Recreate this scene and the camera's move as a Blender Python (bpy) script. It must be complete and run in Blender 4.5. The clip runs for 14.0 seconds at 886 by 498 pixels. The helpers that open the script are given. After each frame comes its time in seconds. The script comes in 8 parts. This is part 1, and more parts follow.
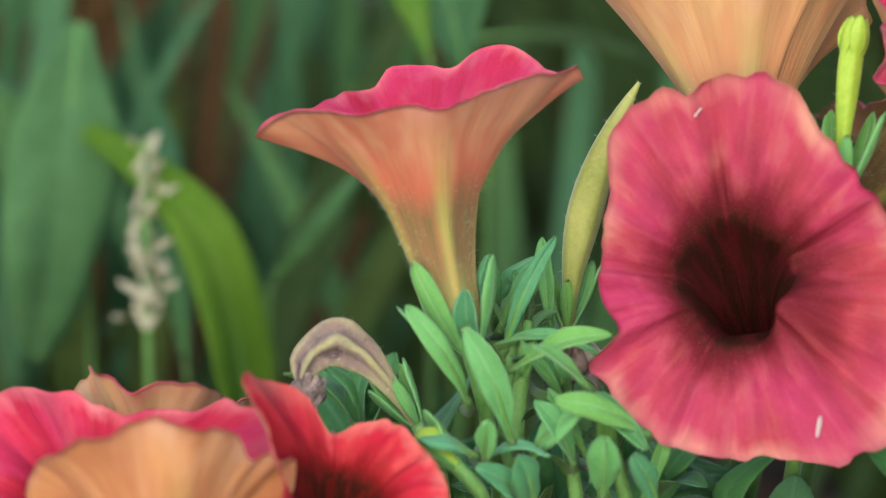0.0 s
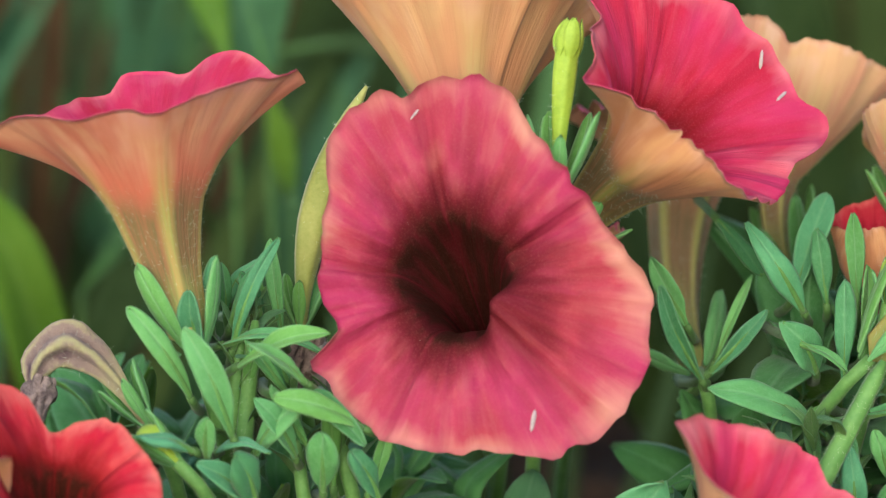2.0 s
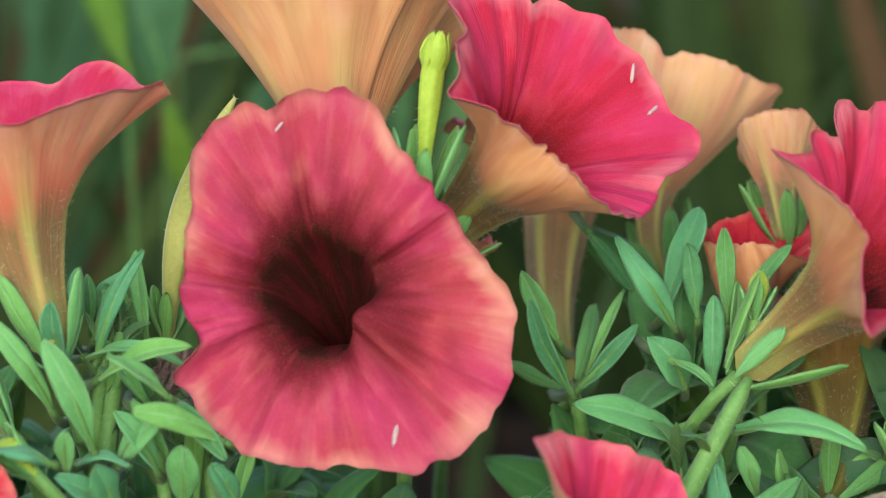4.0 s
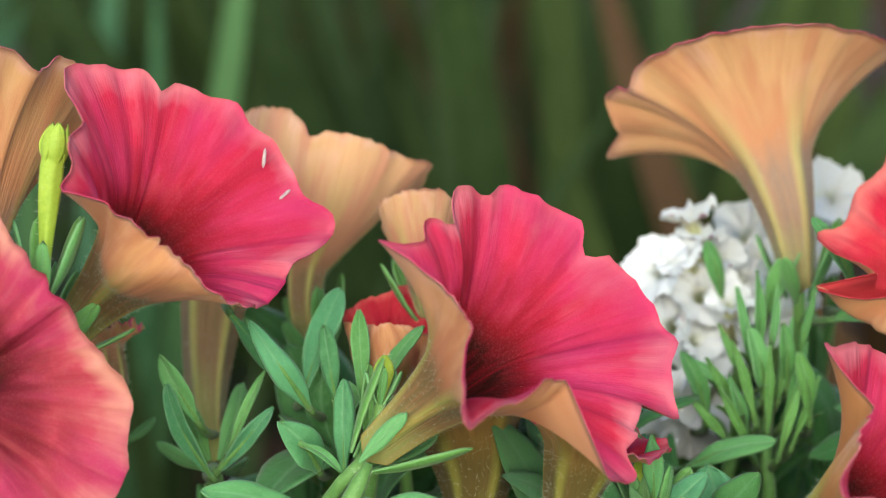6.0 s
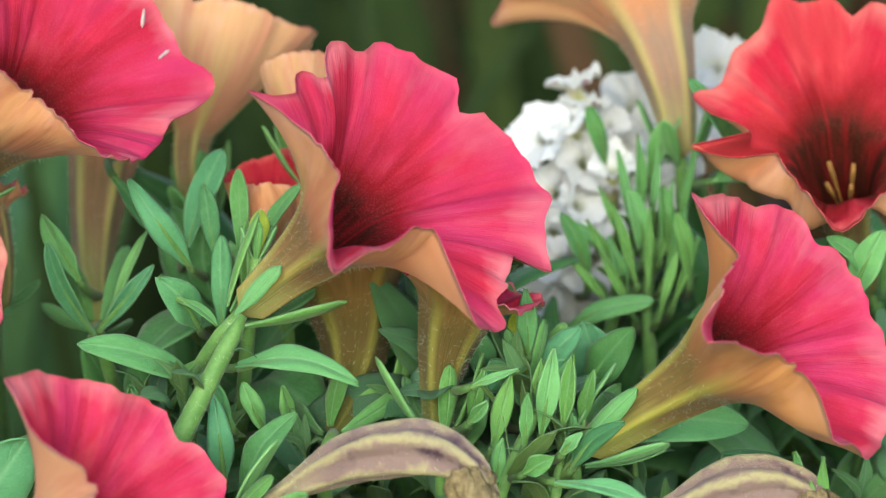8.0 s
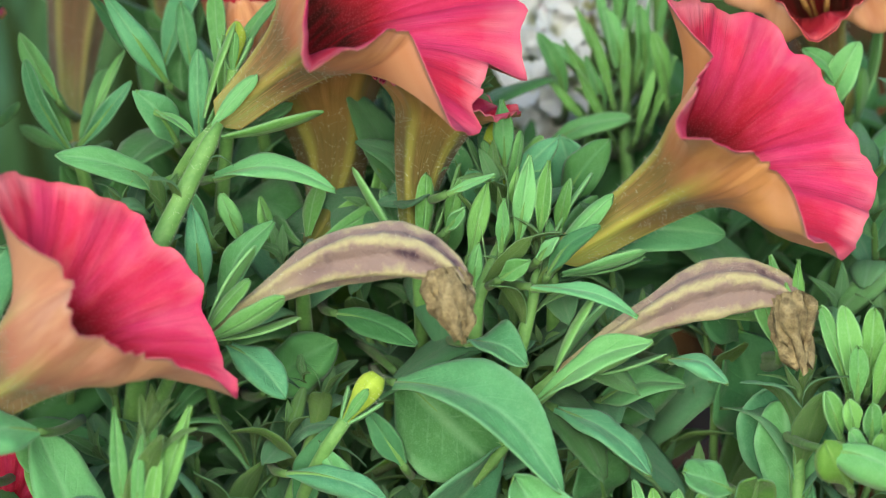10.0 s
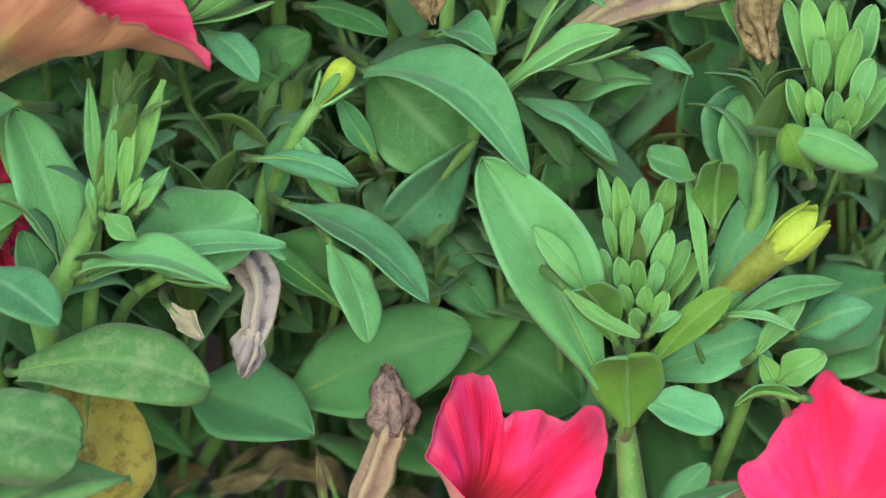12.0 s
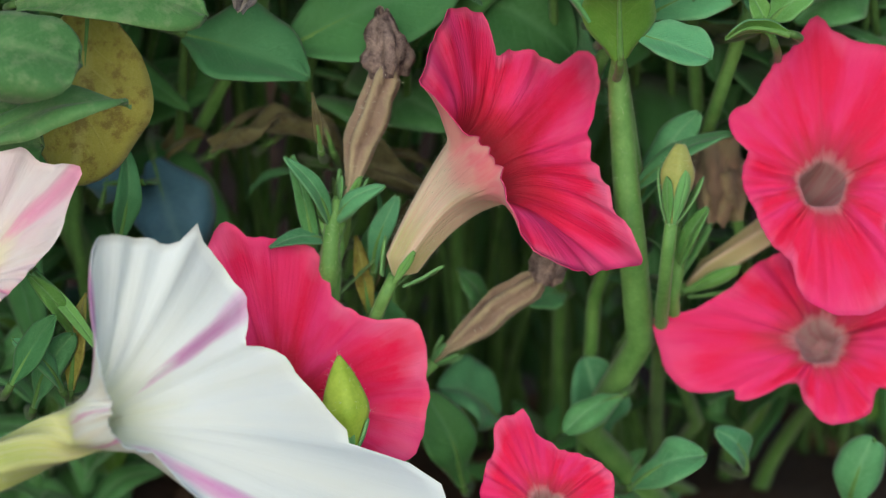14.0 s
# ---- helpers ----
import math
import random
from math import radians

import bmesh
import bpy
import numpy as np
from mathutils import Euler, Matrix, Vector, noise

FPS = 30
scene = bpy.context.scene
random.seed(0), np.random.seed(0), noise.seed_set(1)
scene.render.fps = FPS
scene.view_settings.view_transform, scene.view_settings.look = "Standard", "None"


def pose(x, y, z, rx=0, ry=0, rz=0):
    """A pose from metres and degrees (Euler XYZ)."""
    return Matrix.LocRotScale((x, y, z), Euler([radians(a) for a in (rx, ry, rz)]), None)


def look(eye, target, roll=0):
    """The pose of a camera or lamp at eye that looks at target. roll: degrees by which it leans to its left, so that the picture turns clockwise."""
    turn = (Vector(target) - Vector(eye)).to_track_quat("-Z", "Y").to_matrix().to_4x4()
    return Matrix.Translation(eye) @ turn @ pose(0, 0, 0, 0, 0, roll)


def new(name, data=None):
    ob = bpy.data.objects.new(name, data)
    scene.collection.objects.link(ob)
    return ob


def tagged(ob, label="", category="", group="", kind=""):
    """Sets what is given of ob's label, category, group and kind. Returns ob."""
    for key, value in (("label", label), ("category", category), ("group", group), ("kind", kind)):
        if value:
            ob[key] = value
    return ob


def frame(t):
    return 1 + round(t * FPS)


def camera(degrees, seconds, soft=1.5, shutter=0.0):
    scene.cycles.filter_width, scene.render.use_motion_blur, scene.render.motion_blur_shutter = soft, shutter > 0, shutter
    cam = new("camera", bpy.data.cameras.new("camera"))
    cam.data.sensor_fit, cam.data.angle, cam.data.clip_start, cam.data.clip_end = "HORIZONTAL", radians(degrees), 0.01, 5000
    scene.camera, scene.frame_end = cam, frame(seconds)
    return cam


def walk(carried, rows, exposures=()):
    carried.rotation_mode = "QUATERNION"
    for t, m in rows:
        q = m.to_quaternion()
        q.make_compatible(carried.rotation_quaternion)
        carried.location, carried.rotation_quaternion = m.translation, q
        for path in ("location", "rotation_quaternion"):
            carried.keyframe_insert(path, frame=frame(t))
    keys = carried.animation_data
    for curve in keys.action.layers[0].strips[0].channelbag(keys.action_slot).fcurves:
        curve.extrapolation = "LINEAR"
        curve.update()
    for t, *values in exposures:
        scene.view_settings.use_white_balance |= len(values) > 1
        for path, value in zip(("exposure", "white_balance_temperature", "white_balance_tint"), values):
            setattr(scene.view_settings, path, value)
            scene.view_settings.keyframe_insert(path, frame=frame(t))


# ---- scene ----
# ---- camera ----
cam = camera(16, 14.0, soft=1.1)
cam.data.dof.use_dof = True
cam.data.dof.focus_distance = 0.602
cam.data.dof.aperture_fstop = 12.5
walk(cam, [
    (0.0, pose(-0.0019, -0.5576, 0.4229, 76.068, -0.290, -0.321)),
    (0.5, pose(0.0128, -0.5636, 0.4242, 76.053, -0.380, -0.348)),
    (1.0, pose(0.0242, -0.5644, 0.4229, 76.216, -0.305, -0.722)),
    (1.5, pose(0.0346, -0.5691, 0.4224, 76.367, -0.231, -0.893)),
    (2.0, pose(0.0424, -0.5701, 0.4229, 76.363, 0.151, -1.113)),
    (2.2, pose(0.0401, -0.5702, 0.4223, 76.347, 0.037, -1.125)),
    (4.3, pose(0.0725, -0.5653, 0.4263, 76.351, -0.298, -1.801)),
    (4.5, pose(0.0834, -0.5635, 0.4301, 76.321, -0.114, -1.939)),
    (5.0, pose(0.0896, -0.5679, 0.4349, 76.266, -0.038, -2.168)),
    (5.5, pose(0.1079, -0.5689, 0.4416, 76.099, -0.039, -2.635)),
    (6.0, pose(0.1190, -0.5687, 0.4460, 75.955, 0.084, -3.035)),
    (6.5, pose(0.1280, -0.5756, 0.4474, 75.762, 0.175, -3.106)),
    (7.0, pose(0.1343, -0.5788, 0.4432, 75.712, 0.317, -3.164)),
    (7.5, pose(0.1435, -0.5819, 0.4381, 75.488, 0.555, -3.422)),
    (7.7, pose(0.1400, -0.5814, 0.4328, 75.450, 0.206, -3.296)),
    (9.8, pose(0.1427, -0.5892, 0.4046, 74.816, 0.169, -3.283)),
    (10.0, pose(0.1434, -0.5914, 0.3980, 74.757, 0.576, -3.426)),
    (10.5, pose(0.1343, -0.5864, 0.3859, 74.632, 0.294, -3.173)),
    (11.0, pose(0.1308, -0.5934, 0.3707, 74.507, 0.038, -3.071)),
    (11.5, pose(0.1390, -0.6063, 0.3609, 74.322, -0.151, -3.135)),
    (12.0, pose(0.1471, -0.6163, 0.3496, 74.151, -0.241, -3.251)),
    (12.5, pose(0.1412, -0.6235, 0.3411, 73.916, -0.280, -3.350)),
    (13.0, pose(0.1386, -0.6290, 0.3279, 73.757, -0.104, -3.393)),
    (13.5, pose(0.1440, -0.6334, 0.3155, 73.595, -0.176, -3.316)),
    (14.0, pose(0.1470, -0.6406, 0.2909, 73.489, -0.135, -3.290)),
], exposures=[(0, 1.26, 6900, 7), (7.7, 1.36, 6900, 7), (10, 1.43, 6900, 7), (11, 1.32, 6900, 7), (12.5, 1.10, 6900, 7), (14, 0.50, 6900, 7)])

# ---- light ----
world = bpy.data.worlds.new("sky")
scene.world = world
world.use_nodes = True
wn = world.node_tree.nodes
sky = wn.new("ShaderNodeTexSky")
sky.sky_type, sky.sun_disc = "NISHITA", False
sky.sun_elevation, sky.sun_rotation = radians(26), radians(190)
wn["Background"].inputs["Strength"].default_value = 0.15
world.node_tree.links.new(sky.outputs["Color"], wn["Background"].inputs["Color"])
sun = new("sun", bpy.data.lights.new("sun", "SUN"))
sun.data.energy, sun.data.angle, sun.data.color = 1.15, radians(60), (1.0, 0.93, 0.82)
sun.matrix_world = look((-0.15, -0.96, 0.48), (0, 0, 0))


# ---- node helpers ----
class Mat:
    """A node material with short ways to make and join nodes."""

    def __init__(self, name):
        self.m = bpy.data.materials.new(name)
        self.m.use_nodes = True
        self.t = self.m.node_tree
        self.out = self.t.nodes["Material Output"]
        self.bsdf = self.t.nodes["Principled BSDF"]

    def node(self, kind):
        return self.t.nodes.new(kind)

    def put(self, value, socket):
        if isinstance(value, bpy.types.NodeSocket):
            self.t.links.new(value, socket)
        else:
            socket.default_value = value

    def math(self, op, a, b=0.0, c=0.0):
        n = self.node("ShaderNodeMath")
        n.operation = op
        for v, s in zip((a, b, c), n.inputs):
            self.put(v, s)
        return n.outputs[0]

    def uv(self):
        n = self.node("ShaderNodeSeparateXYZ")
        self.t.links.new(self.node("ShaderNodeTexCoord").outputs["UV"], n.inputs[0])
        return n.outputs[0], n.outputs[1]

    def combine(self, x, y, z):
        n = self.node("ShaderNodeCombineXYZ")
        for v, s in zip((x, y, z), n.inputs):
            self.put(v, s)
        return n.outputs[0]

    def noise(self, vector, scale, detail=3.0, rough=0.5):
        n = self.node("ShaderNodeTexNoise")
        if vector is None:
            vector = self.node("ShaderNodeTexCoord").outputs["Object"]
        self.put(vector, n.inputs["Vector"])
        n.inputs["Scale"].default_value, n.inputs["Detail"].default_value = scale, detail
        n.inputs["Roughness"].default_value = rough
        return n.outputs["Fac"]

    def ramp(self, fac, *stops):
        n = self.node("ShaderNodeValToRGB")
        e = n.color_ramp.elements
        while len(e) < len(stops):
            e.new(0.5)
        for el, (pos, col) in zip(e, stops):
            el.position = pos
            el.color = (col, col, col, 1) if isinstance(col, (int, float)) else (*col, 1)
        self.put(fac, n.inputs[0])
        return n.outputs[0]

    def mix(self, fac, a, b, blend="MIX"):
        n = self.node("ShaderNodeMix")
        n.data_type, n.blend_type = "RGBA", blend
        for v, s in ((fac, n.inputs[0]), (a, n.inputs[6]), (b, n.inputs[7])):
            self.put((*v, 1) if isinstance(v, tuple) and len(v) == 3 else v, s)
        return n.outputs[2]

    def finish(self, color, rough=0.6, bump=None, bump_size=0.0003, thin=0.0, sheen=0.0, spec=0.35):
        self.put(color, self.bsdf.inputs["Base Color"])
        self.put(rough, self.bsdf.inputs["Roughness"])
        self.bsdf.inputs["Specular IOR Level"].default_value = spec
        self.bsdf.inputs["Sheen Weight"].default_value = sheen
        self.bsdf.inputs["Sheen Roughness"].default_value = 0.4
        if bump is not None:
            b = self.node("ShaderNodeBump")
            b.inputs["Distance"].default_value = bump_size
            self.put(bump, b.inputs["Height"])
            self.t.links.new(b.outputs[0], self.bsdf.inputs["Normal"])
        if thin:
            tr, mx = self.node("ShaderNodeBsdfTranslucent"), self.node("ShaderNodeMixShader")
            self.put(color, tr.inputs["Color"])
            mx.inputs[0].default_value = thin
            self.t.links.new(self.bsdf.outputs[0], mx.inputs[1])
            self.t.links.new(tr.outputs[0], mx.inputs[2])
            self.t.links.new(mx.outputs[0], self.out.inputs["Surface"])
        return self.m


def petal_inside(name, throat, deep, mid, other, edge, vein=0.45, throat_end=0.60, stripe=None, relief_size=0.0004):
    """The face of a corolla: v runs from the foot of the tube over the mouth (0.5) to the edge (1), u round it."""
    m = Mat(name)
    u, v = m.uv()
    rnd = m.math("MULTIPLY", m.node("ShaderNodeObjectInfo").outputs["Random"], 9.0)
    a = m.math("MULTIPLY", u, 2 * math.pi)
    ca, sa = m.math("COSINE", a), m.math("SINE", a)

    def round_noise(turns, along, scale, detail, rough=0.5):
        return m.noise(m.combine(m.math("ADD", m.math("MULTIPLY", ca, turns), rnd), m.math("MULTIPLY", sa, turns), m.math("MULTIPLY", v, along)), scale, detail, rough)

    fine = round_noise(9.0, 2.2, 2.0, 4.0, 0.6)
    broad = round_noise(2.4, 3.2, 1.5, 3.0)
    wide = round_noise(1.6, 1.5, 1.6, 3.0)
    vv = m.math("ADD", v, m.math("ADD", m.math("MULTIPLY", m.math("SUBTRACT", fine, 0.5), 0.05), m.math("MULTIPLY", m.math("SUBTRACT", broad, 0.5), 0.20)))
    col = m.ramp(vv, (0.36, throat), (throat_end - 0.08, throat), (throat_end + 0.03, deep), (throat_end + 0.20, mid), (0.92, mid), (1.0, edge))
    patch = m.ramp(wide, (0.40, 0.0), (0.64, 1.0))
    limb = m.ramp(v, (throat_end, 0.0), (throat_end + 0.15, 1.0))
    col = m.mix(m.math("MULTIPLY", patch, limb), col, other)
    if stripe:
        s = m.math("ABSOLUTE", m.math("SUBTRACT", m.math("FRACT", m.math("ADD", m.math("MULTIPLY", u, 5.0), m.math("MULTIPLY", wide, 0.25))), 0.5))
        s = m.ramp(s, (0.0, 1.0), (0.05, 0.75), (0.085, 0.0))
        s = m.math("MULTIPLY", s, m.ramp(m.math("ADD", v, m.math("MULTIPLY", broad, 0.5)), (0.85, 0.0), (1.12, 0.9)))
        col = m.mix(s, col, stripe)
    main = m.math("ABSOLUTE", m.math("SUBTRACT", m.math("FRACT", m.math("ADD", m.math("MULTIPLY", u, 5.0), 0.5)), 0.5))
    main = m.ramp(main, (0.0, 0.8), (0.05, 0.0))
    fade = m.ramp(v, (0.55, 1.0), (0.80, 0.55), (0.99, 0.10))
    lines = m.ramp(fine, (0.36, 1.0), (0.56, 0.0))
    bands = m.ramp(broad, (0.38, 1.0), (0.56, 0.0))
    dark = m.math("MAXIMUM", m.math("MULTIPLY", lines, vein * 0.28), m.math("MULTIPLY", main, vein * 1.5))
    dark = m.math("MULTIPLY", m.math("MAXIMUM", dark, m.math("MULTIPLY", bands, vein * 0.9)), fade)
    col = m.mix(dark, col, deep)
    light = m.math("MULTIPLY", m.ramp(fine, (0.50, 0.0), (0.78, 0.22)), m.ramp(v, (0.66, 0.0), (0.95, 0.8)))
    col = m.mix(light, col, edge)
    pale = m.math("MULTIPLY", m.ramp(broad, (0.54, 0.0), (0.76, 0.30)), limb)
    col = m.mix(pale, col, edge)
    grain = m.noise(None, 2600.0, 3.0, 0.65)
    col = m.mix(m.ramp(grain, (0.50, 0.0), (0.70, 0.10)), col, edge)
    relief = m.math("ADD", m.math("ADD", fine, m.math("MULTIPLY", broad, 0.8)), m.math("ADD", m.math("MULTIPLY", main, -0.6), m.math("MULTIPLY", grain, 0.15)))
    return m.finish(col, 0.65, relief, relief_size, 0.22, 0.0, 0.10)


def petal_outside(name, foot, brown, rib, limb, blush, edge, stripe=None, shift=0.0):
    """The back of a corolla: green foot, brown tube with pale ribs, light limb with a soft blush."""
    m = Mat(name)
    u, v = m.uv()
    rnd = m.math("MULTIPLY", m.node("ShaderNodeObjectInfo").outputs["Random"], 9.0)
    a = m.math("MULTIPLY", u, 2 * math.pi)
    ca, sa = m.math("COSINE", a), m.math("SINE", a)

    def round_noise(turns, along, scale, detail):
        return m.noise(m.combine(m.math("ADD", m.math("MULTIPLY", ca, turns), rnd), m.math("MULTIPLY", sa, turns), m.math("MULTIPLY", v, along)), scale, detail)

    fine = round_noise(8.0, 1.6, 2.0, 4.0)
    broad = round_noise(2.6, 1.8, 1.6, 2.0)
    wide = round_noise(1.6, 2.4, 1.7, 2.0)
    vv = m.math("ADD", v, m.math("ADD", m.math("MULTIPLY", m.math("SUBTRACT", wide, 0.5), 0.20), m.math("MULTIPLY", m.math("SUBTRACT", fine, 0.5), 0.05)))
    col = m.ramp(vv, (0.10, foot), (0.30, brown), (0.44 + shift, brown), (0.58 + shift, blush), (0.76 + 1.2 * shift, limb), (0.95, limb), (1.0, edge))
    tone = m.math("MULTIPLY", m.ramp(broad, (0.42, 0.0), (0.60, 0.75)), m.ramp(v, (0.50, 0.0), (0.66, 1.0)))
    col = m.mix(tone, col, blush)
    r = m.math("ABSOLUTE", m.math("SUBTRACT", m.math("FRACT", m.math("ADD", m.math("MULTIPLY", u, 5.0), 0.5)), 0.5))
    r = m.math("ADD", r, m.math("MULTIPLY", m.math("SUBTRACT", fine, 0.5), 0.06))
    r = m.math("MULTIPLY", m.ramp(r, (0.05, 1.0), (0.20, 0.0)), m.ramp(v, (0.46 + shift, 0.90), (0.86, 0.0)))
    col = m.mix(r, col, rib)
    if stripe:
        s = m.math("ABSOLUTE", m.math("SUBTRACT", m.math("FRACT", m.math("ADD", m.math("MULTIPLY", u, 5.0), m.math("MULTIPLY", wide, 0.3))), 0.5))
        s = m.math("MULTIPLY", m.ramp(s, (0.0, 1.0), (0.05, 0.7), (0.09, 0.0)), m.ramp(m.math("ADD", v, m.math("MULTIPLY", fine, 0.3)), (0.62, 0.0), (0.95, 0.9)))
        col = m.mix(s, col, stripe)
    streak = m.math("MULTIPLY", m.ramp(fine, (0.38, 1.0), (0.58, 0.0)), m.ramp(v, (0.5, 0.30), (1.0, 0.12)))
    col = m.mix(streak, col, blush)
    pale = m.math("MULTIPLY", m.ramp(wide, (0.50, 0.0), (0.70, 0.55)), m.ramp(v, (0.62, 0.0), (0.90, 1.0)))
    col = m.mix(pale, col, edge)
    grain = m.noise(None, 2600.0, 3.0, 0.65)
    col = m.mix(m.ramp(grain, (0.32, 0.10), (0.50, 0.0)), col, blush)
    relief = m.math("ADD", m.math("ADD", m.math("MULTIPLY", fine, 0.7), m.math("MULTIPLY", r, 0.9)), m.math("MULTIPLY", grain, 0.15))
    return m.finish(col, 0.68, relief, 0.0004, 0.30, 0.10, 0.16)


def leaf_surface(name, dark, mid, rib, spots=None, thin=0.24, amount=0.5, sheen=0.16, spec=0.22):
    """Leaf: u runs from foot to tip, v across with the midrib at 0.5."""
    m = Mat(name)
    u, v = m.uv()
    rnd = m.node("ShaderNodeObjectInfo").outputs["Random"]
    across = m.math("ABSOLUTE", m.math("SUBTRACT", v, 0.5))
    wide = m.noise(None, 90.0, 4.0, 0.6)
    fine = m.noise(None, 900.0, 3.0, 0.6)
    f = m.math("ADD", m.math("MULTIPLY", wide, 0.7), m.math("MULTIPLY", rnd, 0.45))
    col = m.ramp(f, (0.30, dark), (0.78, mid))
    hue = m.math("FRACT", m.math("MULTIPLY", rnd, 7.31))
    col = m.mix(1.0, col, m.ramp(hue, (0.15, (1.02, 1.0, 0.80)), (0.5, (0.90, 1.0, 1.06)), (0.9, (0.87, 0.97, 1.14))), "MULTIPLY")
    side = m.math("SINE", m.math("MULTIPLY", m.math("SUBTRACT", u, m.math("MULTIPLY", across, 0.7)), 44.0))
    veins = m.math("MULTIPLY", m.ramp(side, (0.86, 0.0), (0.99, 1.0)), m.ramp(across, (0.04, 0.9), (0.42, 0.0)))
    midrib = m.ramp(across, (0.012, 1.0), (0.075, 0.0))
    lines = m.math("MAXIMUM", m.math("MULTIPLY", veins, 0.14), m.math("MULTIPLY", midrib, 0.32))
    down = m.noise(None, 4200.0, 2.0, 0.7)
    col = m.mix(lines, col, rib)
    col = m.mix(m.ramp(across, (0.40, 0.0), (0.50, 0.32)), col, rib)
    col = m.mix(m.ramp(fine, (0.50, 0.0), (0.75, 0.16)), col, rib)
    if spots:
        s = m.ramp(m.noise(None, 260.0, 5.0, 0.7), (0.48, 0.0), (0.62, amount))
        col = m.mix(s, col, spots)
    col = m.mix(m.ramp(down, (0.50, 0.0), (0.66, 0.14)), col, rib)
    col = m.mix(m.ramp(down, (0.34, 0.14), (0.48, 0.0)), col, dark)
    bump = m.math("SUBTRACT", m.math("ADD", m.math("MULTIPLY", wide, 0.6), m.math("ADD", m.math("MULTIPLY", fine, 0.18), m.math("MULTIPLY", down, 0.10))), m.math("MULTIPLY", lines, 0.5))
    return m.finish(col, 0.60, bump, 0.0009, thin, sheen, spec)


def plain(name, a, b, scale, rough=0.7, bump=0.0004, thin=0.0, sheen=0.0, detail=4.0):
    m = Mat(name)
    n = m.noise(None, scale, detail, 0.6)
    n2 = m.noise(None, scale * 7, 3.0, 0.6)
    f = m.math("ADD", m.math("MULTIPLY", n, 0.7), m.math("MULTIPLY", n2, 0.3))
    return m.finish(m.ramp(f, (0.34, a), (0.66, b)), rough, f, bump, thin, sheen)


def withered(name, ridge, groove, tip):
    """Spent corolla: ribs and dark grooves round it, dry towards the tip."""
    m = Mat(name)
    u, v = m.uv()
    n = m.noise(None, 240.0, 4.0, 0.6)
    side = m.math("ABSOLUTE", m.math("SUBTRACT", m.math("FRACT", m.math("ADD", m.math("MULTIPLY", u, 5.0), m.math("MULTIPLY", m.math("SUBTRACT", n, 0.5), 0.8))), 0.5))
    mauve = m.math("MULTIPLY", m.ramp(side, (0.25, 1.0), (0.45, 0.0)), m.ramp(v, (0.08, 0.0), (0.30, 0.95)))
    col = m.mix(mauve, ridge, tip)
    line = m.math("MULTIPLY", m.ramp(side, (0.10, 1.0), (0.28, 0.0)), m.math("MULTIPLY", m.ramp(v, (0.25, 0.0), (0.5, 1.0)), m.ramp(n, (0.38, 0.3), (0.55, 1.0))))
    patch = m.ramp(m.noise(None, 90.0, 3.0), (0.44, 0.05), (0.58, 1.0))
    col = m.mix(m.math("MULTIPLY", line, patch), col, groove)
    fine = m.noise(None, 1500.0, 4.0, 0.65)
    col = m.mix(m.ramp(fine, (0.34, 0.3), (0.50, 0.0)), col, tip)
    return m.finish(col, 0.8, m.math("ADD", n, fine), 0.0005, 0.08, 0.15)


# ---- materials ----
RED_IN = petal_inside("crimson petal face", (0.040, 0.010, 0.006), (0.26, 0.007, 0.017), (0.52, 0.022, 0.063), (0.56, 0.036, 0.128), (0.65, 0.18, 0.22), 0.65)
BRICK_IN = petal_inside("dusky brick petal face", (0.042, 0.012, 0.007), (0.15, 0.012, 0.022), (0.41, 0.050, 0.080), (0.42, 0.036, 0.112), (0.57, 0.25, 0.20), 0.75, 0.62)
SCARLET_IN = petal_inside("scarlet petal face", (0.040, 0.012, 0.006), (0.25, 0.009, 0.014), (0.47, 0.014, 0.040), (0.52, 0.042, 0.055), (0.60, 0.15, 0.14), 0.62, 0.64)
ORANGE_OUT = petal_outside("orange petal back", (0.30, 0.36, 0.11), (0.18, 0.130, 0.055), (0.34, 0.34, 0.09), (0.66, 0.350, 0.165), (0.52, 0.210, 0.105), (0.70, 0.41, 0.27), shift=0.07)
OCHRE_OUT = petal_outside("ochre petal back", (0.30, 0.38, 0.09), (0.18, 0.140, 0.045), (0.38, 0.40, 0.08), (0.56, 0.285, 0.105), (0.40, 0.180, 0.070), (0.64, 0.36, 0.20), shift=0.07)
PEACH_OUT = petal_outside("peach petal back", (0.40, 0.48, 0.15), (0.25, 0.185, 0.095), (0.50, 0.52, 0.17), (0.66, 0.415, 0.215), (0.62, 0.300, 0.185), (0.70, 0.46, 0.31))
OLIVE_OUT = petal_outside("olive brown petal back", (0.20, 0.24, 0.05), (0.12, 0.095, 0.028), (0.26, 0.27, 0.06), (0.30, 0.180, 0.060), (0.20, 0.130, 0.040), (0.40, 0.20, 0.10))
SALMON_OUT = petal_outside("salmon petal back", (0.36, 0.42, 0.13), (0.27, 0.200, 0.095), (0.42, 0.42, 0.14), (0.57, 0.310, 0.180), (0.45, 0.190, 0.120), (0.64, 0.38, 0.26))
RUSSET_OUT = petal_outside("apricot petal back with russet blush", (0.36, 0.44, 0.14), (0.23, 0.170, 0.075), (0.42, 0.42, 0.13), (0.72, 0.370, 0.220), (0.62, 0.185, 0.115), (0.74, 0.37, 0.28), shift=0.03)
